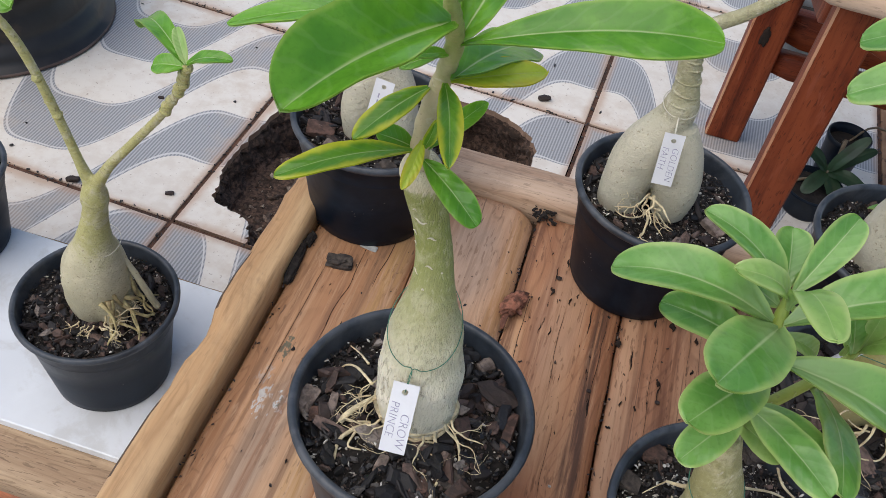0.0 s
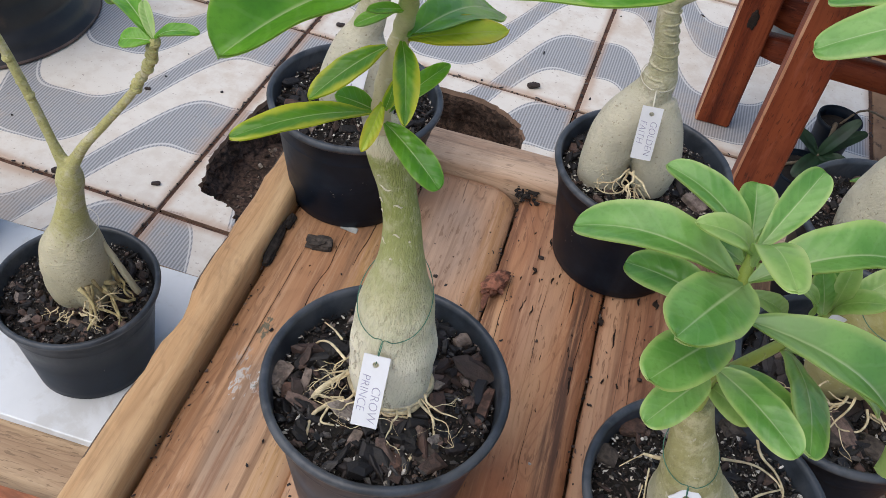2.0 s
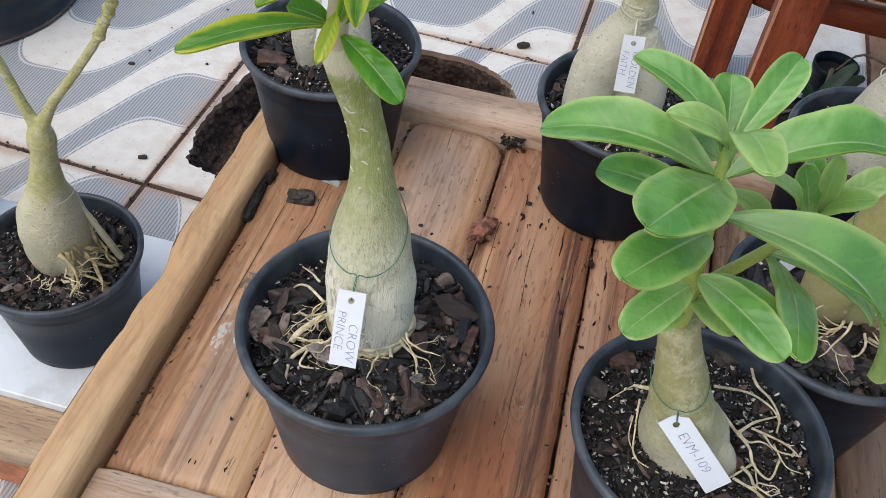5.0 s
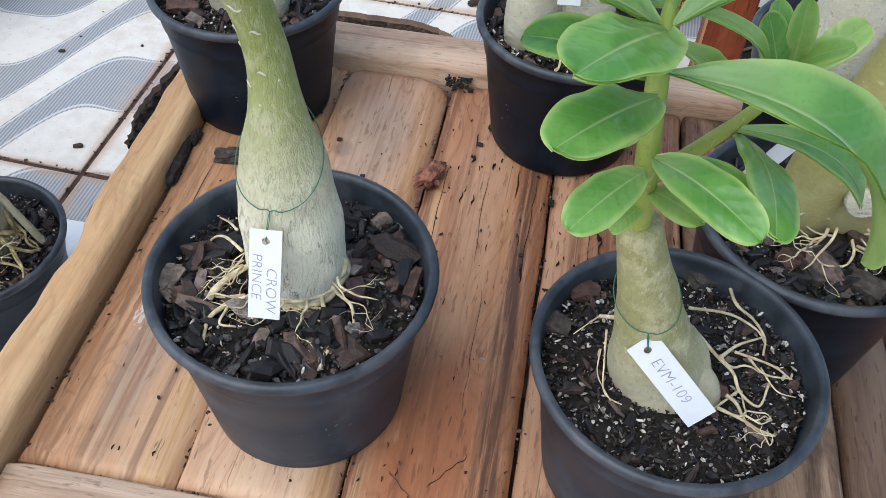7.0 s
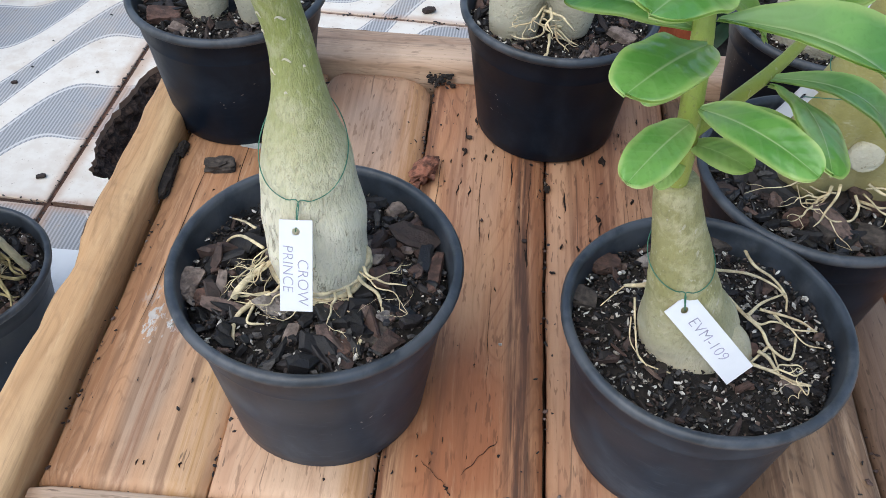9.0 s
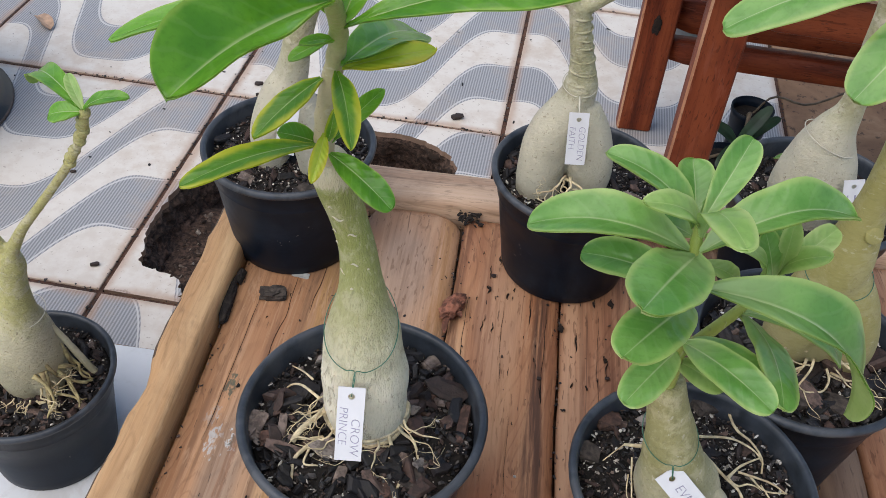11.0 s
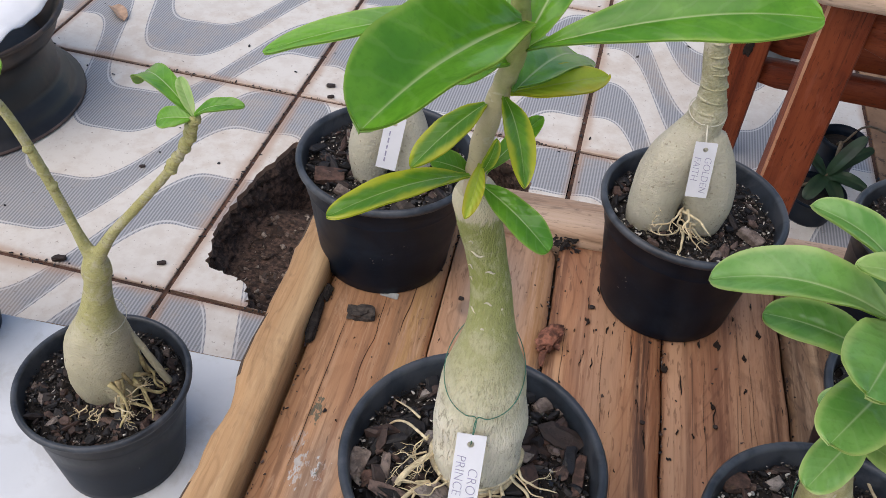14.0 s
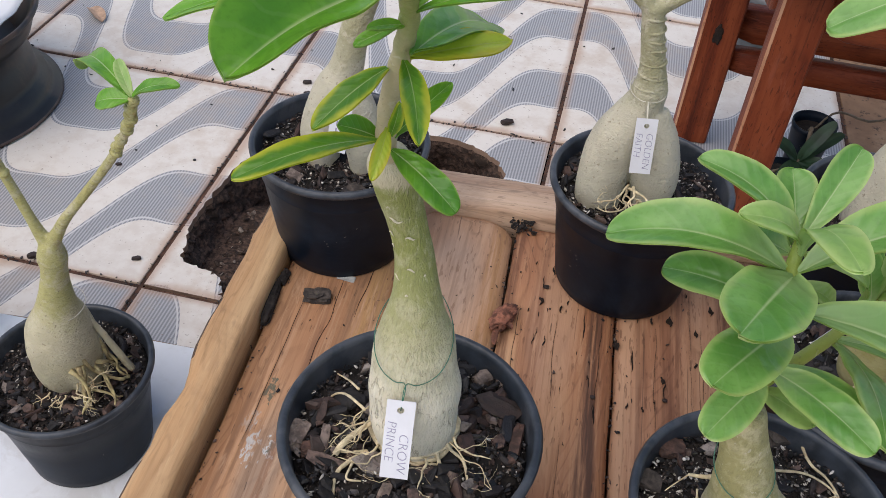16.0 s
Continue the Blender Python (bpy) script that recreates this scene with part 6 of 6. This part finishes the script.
# --- the plant on the white board ---
ZB = -0.21
pl_ = potted((-0.3210, 0.5085, ZB), "black pot with a small forked desert rose on a board", 10, 0.1, 420, 600, 280, 1.0, group="pots on the white board")
fused(pl_, "caudex", [
    ([(-0.3270, 0.522, ZB + 0.084, 0.0250), (-0.3260, 0.521, ZB + 0.098, 0.0305), (-0.3235, 0.518, ZB + 0.115, 0.0325), (-0.3195, 0.515, ZB + 0.138, 0.0330), (-0.3155, 0.511, ZB + 0.164, 0.0310), (-0.3110, 0.510, ZB + 0.186, 0.0262), (-0.3065, 0.509, ZB + 0.209, 0.0175), (-0.3010, 0.509, ZB + 0.236, 0.0128), (-0.2965, 0.509, ZB + 0.258, 0.0112), (-0.2955, 0.509, ZB + 0.266, 0.0124), (-0.2940, 0.509, ZB + 0.276, 0.0112), (-0.2935, 0.509, ZB + 0.284, 0.0088)], 56, 28),
    ([(-0.2975, 0.502, ZB + 0.096, 0.0110), (-0.2995, 0.503, ZB + 0.114, 0.0140), (-0.3070, 0.505, ZB + 0.137, 0.0200)], 14, 18),
    ([(-0.2985, 0.521, ZB + 0.096, 0.0110), (-0.3010, 0.518, ZB + 0.114, 0.0150), (-0.3080, 0.510, ZB + 0.138, 0.0200)], 14, 18),
    ([(-0.2935, 0.509, 0.070, 0.0066), (-0.272, 0.508, 0.105, 0.0047), (-0.2465, 0.508, 0.1377, 0.0040), (-0.209, 0.500, 0.1874, 0.0038), (-0.1835, 0.490, 0.2284, 0.0037), (-0.1745, 0.482, 0.2486, 0.0035), (-0.1718, 0.479, 0.2564, 0.0033)], 44, 14),
    ([(-0.2955, 0.509, 0.070, 0.0066), (-0.3031, 0.510, 0.0953, 0.0047), (-0.3135, 0.512, 0.1325, 0.0043), (-0.3255, 0.510, 0.186, 0.0042), (-0.3377, 0.508, 0.2194, 0.0040), (-0.352, 0.50, 0.25, 0.0039), (-0.360, 0.495, 0.272, 0.0033)], 44, 14)], "stem_l", "khaki trunk that forks into two bare branches", 0.002, 4)
leaf(pl_, (-0.172, 0.480, 0.256), (-0.240, 0.540, 0.232), 0.019, "leaf_a", (0.1, -0.3, 1), 0.20, 0.15, 0.6, 81)
leaf(pl_, (-0.171, 0.479, 0.257), (-0.136, 0.478, 0.272), 0.011, "leaf_a", (-0.2, -0.3, 1), 0.14, 0.3, 0.6, 82)
leaf(pl_, (-0.173, 0.479, 0.255), (-0.197, 0.478, 0.250), 0.016, "leaf_a", (0, -0.5, 1), 0.10, 0.2, 0.62, 83)
leaf(pl_, (-0.172, 0.480, 0.257), (-0.186, 0.496, 0.273), 0.009, "leaf_young", (0.2, -0.7, 0.6), 0.06, 0.3, 0.6, 84)
leaf(pl_, (-0.360, 0.495, 0.270), (-0.288, 0.462, 0.278), 0.026, "leaf_a", (0, -0.6, 1), 0.14, 0.2, 0.62, 85)
leaf(pl_, (-0.360, 0.495, 0.272), (-0.41, 0.455, 0.30), 0.022, "leaf_a", (0, -0.6, 1), 0.10, 0.2, 0.62, 86)
leaf(pl_, (-0.360, 0.495, 0.272), (-0.42, 0.52, 0.30), 0.022, "leaf_a", (0, -0.6, 1), 0.10, 0.2, 0.62, 87)
roots(pl_, (-0.303, 0.497), 7, 61, 0.032, ZB + 0.1035, (5.2, 7.2), 0.0009, 0.036, 0.013, 3)
roots(pl_, (-0.318, 0.496), 6, 62, 0.018, ZB + 0.1035, (4.6, 5.6), 0.0009, 0.016, 0.020, 2)
rnd = random.Random(63)
for k in range(9):
    a = -0.75 + 0.165 * k
    z0 = ZB + 0.150 + rnd.uniform(-0.022, 0.012)
    pts = []
    for i in range(7):
        t = i / 6
        r = 0.0285 + 0.030 * t ** (0.7 + 0.5 * rnd.random()) + 0.0030 * math.sin(5 * t + k)
        b2 = a + 0.16 * math.sin(4.5 * t + 1.9 * k)
        pts.append((-0.3195 + r * math.cos(b2), 0.506 + r * math.sin(b2), max(ZB + 0.1035, z0 - (z0 - ZB - 0.103) * t ** 0.8 + 0.006 * math.sin(7 * t + k) * (1 - t)), (0.0026 - 0.0016 * t) * rnd.uniform(0.7, 1.1)))
    part("root", tube(pts, 26, 8, 0.22, 220, k), "root_olive", pl_, "olive twisted root")
for q0, q1, num in ((Vector((-0.209, 0.500, 0.1874)), Vector((-0.1835, 0.490, 0.2284)), 5), (Vector((-0.1835, 0.490, 0.2284)), Vector((-0.1725, 0.480, 0.2545)), 4), (Vector((-0.3135, 0.512, 0.1325)), Vector((-0.3255, 0.510, 0.186)), 3)):
    for k in range(num):
        u = (q1 - q0).normalized()
        q = q0 + (q1 - q0) * ((k + 0.5 + 0.25 * math.sin(k * 4.7)) / num)
        side = Vector((math.cos(k * 2.4), math.sin(k * 2.4), 0)) * 0.0007
        part("leaf_scar", tube([(*(q - u * 0.0024 + side), 0.0036), (*(q + side), 0.0046), (*(q + u * 0.0014 + side), 0.0044), (*(q + u * 0.003), 0.0034)], 8, 12, 0.12, 260, k), "stem_l", pl_)
part("dry_root", tube([(-0.294, 0.522, ZB + 0.19, 0.0022), (-0.281, 0.524, ZB + 0.155, 0.0032), (-0.268, 0.528, ZB + 0.112, 0.0038), (-0.264, 0.530, ZB + 0.102, 0.003)], 20, 8, 0.2, 200, 4), "stem_l", pl_)
pts = [(-0.306 + 0.0205 * math.cos(a), 0.5135 + 0.0205 * math.sin(a), ZB + 0.203 + 0.003 * math.sin(a), 0.00035) for a in [2 * math.pi * i / 24 for i in range(25)]]
part("wire", tube(pts, 60, 6), "white_wire", pl_)
potted((-0.588, 0.606, ZB), "black nursery pot standing on a white board", 14, 0.1, 200, 300, 160, 1.1, group="pots on the white board")


# ---- the low bench with the white board ----
bench = thing("low_bench", (-0.5, 0.5, FLOOR), "low bench of weathered planks on clay bricks", "bench")
part("plank", board((-0.95, 0.405, -0.2235), (-0.19, 0.405, -0.2235), 0.098, 0.034, n=30, wob=0.002, bev=0.003, seed=31), "old_plank", bench)
part("plank", board((-0.95, 0.612, -0.2235), (-0.19, 0.612, -0.2235), 0.098, 0.034, n=30, wob=0.002, bev=0.003, seed=32), "old_plank", bench)
for x in (-0.36, -0.85):
    for y in (0.365, 0.575):
        bm = block((x - 0.048, y + 0.006, FLOOR), (x + 0.048, y + 0.08, -0.2585), 0.003)
        tagged(part("brick", bm, "brick", bench, shade=False))
wb = part("white_board", block((-0.93, 0.408, -0.2225), (-0.196, 0.648, -0.21), 0.0012), "board", None, shade=False)
tagged(wb, "white laminate board lying on the low bench", "board")


# ---- red stool ----
stool = thing("wooden_stool", (0.65, 1.28, FLOOR), "red varnished wooden bench with square legs and cross rails", "bench")
LEGS = ((0.372, 1.15), (0.322, 1.412), (0.99, 1.10), (0.94, 1.375))
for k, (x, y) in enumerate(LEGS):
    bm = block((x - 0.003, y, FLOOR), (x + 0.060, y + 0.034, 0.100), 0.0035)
    # the left eased edges of each leg are paler
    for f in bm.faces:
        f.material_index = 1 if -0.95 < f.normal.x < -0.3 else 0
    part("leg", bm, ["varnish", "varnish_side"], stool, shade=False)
part("apron", board((0.43, 1.168, 0.100), (0.99, 1.118, 0.100), 0.028, 0.080, seed=41), "varnish_x", stool)
part("cross_rail", board((0.38, 1.440, -0.160), (0.94, 1.400, -0.160), 0.03, 0.042, seed=42), "varnish_x", stool)
part("cross_rail", board((0.38, 1.460, -0.092), (0.94, 1.420, -0.092), 0.03, 0.060, seed=43), "varnish_x", stool)
part("side_rail", board((0.380, 1.182, 0.100), (0.345, 1.414, 0.100), 0.028, 0.068, seed=44), "varnish", stool)
part("seat_board", board((0.33, 1.17, 0.1345), (1.06, 1.115, 0.1345), 0.12, 0.034, n=30, wob=0.004, bev=0.008, seed=45), "rail_x", stool, "rough pale seat board")
# unseen middle board, added to close the seat and shade the floor below
part("seat_board", board((0.32, 1.285, 0.1345), (1.045, 1.23, 0.1345), 0.105, 0.034, n=30, wob=0.004, bev=0.008, seed=47), "rail_x", stool, "rough pale seat board")
part("seat_board", board((0.31, 1.40, 0.1345), (1.03, 1.345, 0.1345), 0.12, 0.034, n=30, wob=0.004, bev=0.008, seed=46), "rail_x", stool, "rough pale seat board")
bm = bmesh.new()
ring = []
for i in range(30):
    a = 2 * math.pi * i / 30
    w = 1 + 0.4 * noise.noise(Vector((math.cos(a) * 2, math.sin(a) * 2, 3.3)))
    ring.append(Vector((0.3475 + 0.0080 * w * math.cos(a), 1.4116, -0.126 + 0.018 * w * math.sin(a))))
mid2 = Vector((0.3475, 1.4116, -0.128))
loft([ring, [q + Vector((0, -0.0012, 0)) for q in ring], [mid2 + (q - mid2) * 0.6 + Vector((0, -0.0018, 0)) for q in ring]], True, True, bm)
part("knot", bm, "slit", stool, "dark rotten knot")


# ---- steel wheel ----
wheel = thing("steel_wheel", (-0.985, 1.2, FLOOR), "black steel car wheel lying flat as a plant stand", "wheel")
WP = ((0.185, 0.006), (0.206, 0.001), (0.2085, 0.004), (0.207, 0.008), (0.197, 0.012), (0.190, 0.022), (0.187, 0.034), (0.176, 0.040), (0.172, 0.052), (0.171, 0.070), (0.163, 0.080), (0.160, 0.098), (0.163, 0.116), (0.172, 0.124),
      (0.185, 0.130), (0.190, 0.142), (0.192, 0.158), (0.203, 0.166), (0.206, 0.171), (0.203, 0.175), (0.196, 0.172), (0.186, 0.160), (0.180, 0.140), (0.165, 0.128), (0.155, 0.10), (0.155, 0.06), (0.165, 0.02), (0.185, 0.006))
part("rim_barrel", lathe(WP, (-0.985, 1.2, FLOOR), 72, 0.004, 3), "steel", wheel)
part("disc", lathe(((0.16, 0.10), (0.12, 0.112), (0.09, 0.10), (0.05, 0.10), (0.03, 0.095), (0.03, 0.085), (0.09, 0.09), (0.12, 0.102), (0.16, 0.09)), (-0.985, 1.2, FLOOR), 48), "steel", wheel)
part("lip", lathe(((0.2055, 0.0012), (0.2095, 0.0035), (0.2085, 0.0075), (0.2055, 0.0085)), (-0.985, 1.2, FLOOR), 72, 0.004, 3), "steel_rust", wheel, "rust-worn lower lip")
bm = bmesh.new()
bmesh.ops.create_grid(bm, x_segments=24, y_segments=24, size=0.5)
for v2 in bm.verts:
    x, y = v2.co.x, v2.co.y
    v2.co = Vector((-0.965 + x * 0.30, 1.2 + y * 0.22, FLOOR + 0.185 + 0.012 * noise.noise(Vector((x * 5, y * 5, 1))) - 0.03 * max(0, abs(x) * 2 - 0.75)))
sheet = part("plastic_sheet", bm, "white_bag", None)
s2 = sheet.modifiers.new("thick", "SOLIDIFY")
s2.thickness = 0.002
tagged(sheet, "crumpled white plastic sheet lying on the steel wheel", "sheet")


# ---- small pots under and behind the stool ----
def small_pot(at, r, h, label, mat="grey_pot"):
    p = thing("nursery_pot", at, label, "pot", "small pots by the stool")
    part("pot", lathe(((0.001, 0.002), (r * 0.72, 0.0), (r * 0.75, 0.004), (r * 0.95, h * 0.86), (r, h * 0.9), (r * 1.02, h), (r * 0.97, h), (r * 0.9, h * 0.86), (r * 0.88, h * 0.8)), at, 32), mat, p)
    part("soil", lathe(((r * 0.89, h * 0.82), (r * 0.4, h * 0.85), (0.0005, h * 0.84)), at, 24, 0.05, 4), "soil", p)
    return p


sp = small_pot((0.542, 1.380, FLOOR), 0.037, 0.100, "small black plastic pot with a dark leafy seedling", "pot")
# assumed low pot, added to fill the shadowed area below the seedling
small_pot((0.500, 1.283, FLOOR), 0.050, 0.052, "small black plastic pot added to fill the dark patch on the tiles", "pot")
small_pot((0.485, 1.80, FLOOR), 0.05, 0.09, "small grey plastic pot beyond the stool")
small_pot((0.60, 1.86, FLOOR), 0.05, 0.09, "small grey plastic pot beyond the stool")
part("stem", tube([(0.538, 1.380, FLOOR + 0.082, 0.004), (0.529, 1.345, FLOOR + 0.104, 0.0035), (0.516, 1.31, FLOOR + 0.062, 0.003), (0.46, 1.285, FLOOR + 0.045, 0.003)], 14, 8), "dark_stem", sp)
for k, (dx, dy, dz, w) in enumerate(((0.040, 0.015, 0.075, 0.022), (-0.055, 0.01, 0.035, 0.024), (0.060, -0.03, 0.004, 0.026), (0.020, -0.055, -0.020, 0.026), (-0.035, -0.050, -0.018, 0.026), (0.065, 0.03, 0.045, 0.022))):
    leaf(sp, (0.516, 1.312, FLOOR + 0.064), (0.516 + dx, 1.312 + dy, FLOOR + 0.064 + dz), w, "dark_leaf", (0, -0.4, 1), 0.1, 0.15, 0.55, 90 + k)
part("runner", tube([(0.545, 1.385, FLOOR + 0.082, 0.002), (0.585, 1.42, FLOOR + 0.102, 0.002), (0.66, 1.45, FLOOR + 0.075, 0.0022), (0.74, 1.47, FLOOR + 0.11, 0.0022), (0.80, 1.48, FLOOR + 0.14, 0.002)], 16, 6, 0.1, 60, 3), "dark_stem", sp)


# ---- loose things ----
def lump(name, at, size, mat, label, seed, rz=0.0, cat="debris", crumple=0.30):
    rnd = random.Random(seed)
    bm = bmesh.new()
    bmesh.ops.create_icosphere(bm, subdivisions=3, radius=0.5)
    for v2 in bm.verts:
        w = 1 + crumple * noise.noise(v2.co * 3.1 + Vector((seed, 0, 0))) + 0.6 * crumple * noise.noise(v2.co * 9 + Vector((seed, 0, 0)))
        v2.co = Vector((max(-0.42, min(0.42, v2.co.x * w)) * size[0], max(-0.42, min(0.42, v2.co.y * w)) * size[1], (max(-0.4, min(0.42, v2.co.z * w)) + 0.4) * size[2]))
        v2.co = Matrix.Rotation(radians(rz), 3, "Z") @ v2.co + Vector(at)
    return tagged(part(name, bm, mat, None, shade=False), label, cat)


lump("bark_chip", (-0.084, 0.566, 0.0002), (0.030, 0.017, 0.009), "chip_grey", "dark flat bark chip lying on the planks", 3, 8, crumple=0.85)
bud = thing("dried_bud", (0.0855, 0.572, 0), "crumpled reddish dried flower bud lying on the planks", "flower bud")
bm = bmesh.new()
bmesh.ops.create_icosphere(bm, subdivisions=4, radius=0.5)
for v2 in bm.verts:
    w = 1 + 0.35 * noise.noise(v2.co * 3.0) + 0.30 * noise.noise(Vector((v2.co.x * 16, v2.co.y * 3, v2.co.z * 9)))
    v2.co = Matrix.Rotation(radians(-24), 3, "Z") @ Vector((v2.co.x * w * 0.019, v2.co.y * w * 0.031, max(-0.0055, v2.co.z * w * 0.013))) + Vector((0.0855, 0.576, 0.0055))
part("calyx", bm, "bud", bud)
for k, (dx, dy, dz, w) in enumerate(((0.010, 0.014, 0.006, 0.006), (-0.009, -0.012, 0.004, 0.006), (0.009, -0.008, 0.005, 0.006), (-0.004, -0.026, 0.001, 0.006))):
    leaf(bud, (0.0855 + dx * 0.3, 0.572 + dy * 0.3, 0.004), (0.0855 + dx, 0.572 + dy, 0.001 + dz), w, "bud", (0.3 - 0.2 * k, 0.2, 1), 0.2, 0.6, 0.6, 300 + k)
lump("charred_stick", (-0.1215, 0.548, 0.0), (0.0100, 0.060, 0.010), "char", "charred stick wedged beside the rail", 6, 4, crumple=0.5)
lump("charred_stick", (-0.1205, 0.582, 0.0), (0.009, 0.020, 0.009), "char", "charred stick wedged beside the rail", 16, -6, crumple=0.5)
# added black crumbs imitate the darkness of an open knot gap
rnd = random.Random(41)
pl, sz = [], []
for k in range(60):
    pl.append(Vector((0.086 + rnd.gauss(0, 0.006), 0.709 + rnd.gauss(0, 0.006), 0.0015 + 0.003 * rnd.random())))
    sz.append(rnd.uniform(0.002, 0.007))
tagged(mesh_ob("char_debris", scatter_mesh("char_debris", pl, sz, rnd), "char", None, shade=False), "dark crumbs standing in for the dark knot gap behind the planks", "debris", kind="stuff")
for k, (x, y, s) in enumerate(((0.10, 0.712, 0.006), (-0.05, 0.505, 0.005), (0.03, 0.58, 0.005), (0.0, 0.62, 0.006), (0.12, 0.64, 0.006), (0.155, 0.418, 0.003), (0.17, 0.52, 0.005), (0.23, 0.53, 0.005))):
    lump("bark_crumb", (x, y - 0.012, 0.0006), (s, s * 0.8, s * 0.5), "chips" if k != 5 else "perlite", "small bark crumb lying on the planks", 20 + k)
lump("lime_flake", (-0.065, 0.5965, 0.0003), (0.020, 0.008, 0.0022), "lime", "white lime flake at the foot of a pot", 31, -4, crumple=1.0)
# fallen leaf and grit on the tiles
lf = thing("fallen_leaf", (-0.837, 1.525, FLOOR), "dry pinkish leaf lying on the tiles", "leaf")
leaf(lf, (-0.8365, 1.5253, FLOOR + 0.004), (-0.8828, 1.5693, FLOOR + 0.006), 0.030, "dead_leaf", (0.3, 0, 1), 0.10, 0.4, 0.5, 95)
rnd = random.Random(77)
pl, sz = [], []
for k in range(150):
    p = tile_point(rnd.uniform(-1.6, 1.8), rnd.uniform(-0.6, 2.2))
    q = p - O
    if 0 < q.dot(TU) / SIDE < 0.9 and 0 < q.dot(TV) / SIDE < 1:
        continue
    pl.append(Vector((p.x, p.y, FLOOR + 0.0015)))
    sz.append(rnd.uniform(0.003, 0.009))
for k in range(1500):
    a, c = rnd.uniform(-1.6, 2.4), rnd.choice((0, 0, 1, 1, 2))
    d = rnd.gauss(0, 0.006)
    p = tile_point(a, c + d) if k % 2 else tile_point(rnd.choice((-1, 0, 0, 1, 1, 2)) + d, rnd.uniform(-0.7, 2.6))
    q = p - O
    if (0.01 < q.dot(TU) / SIDE < 0.99 and 0.01 < q.dot(TV) / SIDE < 0.99) or noise.noise(p * 5) < -0.15:
        continue
    pl.append(Vector((p.x, p.y, FLOOR + 0.0006)))
    sz.append(rnd.uniform(0.002, 0.006))
tagged(mesh_ob("floor_grit", scatter_mesh("floor_grit", pl, sz, rnd), "charcoal", None, shade=False), "dark bark bits scattered over the tiles", "debris", kind="stuff")
for x, y, s in ((-0.475, 0.895, 0.016), (-0.62, 0.865, 0.024), (-0.37, 1.42, 0.02), (-0.36, 1.385, 0.016), (-0.60, 1.10, 0.012), (0.02, 1.385, 0.028)):
    lump("floor_chip", (x, y, FLOOR + 0.0003), (s, s * 0.5, s * 0.4), "chips", "dark bark chip lying on the tiles", int(900 + x * 100), 20)

# ---- floor tiles, one by one ----
TILE0, TILE1 = tile_mesh(0.0), tile_mesh(0.046)
SOILED = tile_mesh(0.0)
SOILED.materials[0] = MAT["tile_soiled"]
for i in range(-6, 7):
    for j in range(-3, 7):
        if (i, j) == (0, 0):
            continue
        t = new("tile", SOILED if i == 2 and j in (0, 1) else TILE1 if i >= 0 and j >= 1 else TILE0)
        t.parent = floor
        t.matrix_basis = Matrix.Translation(tile_point(i + 0.5, j + 0.5) + Vector((0, 0, 0.0004 * math.sin(i * 3.1 + j * 5.3))))
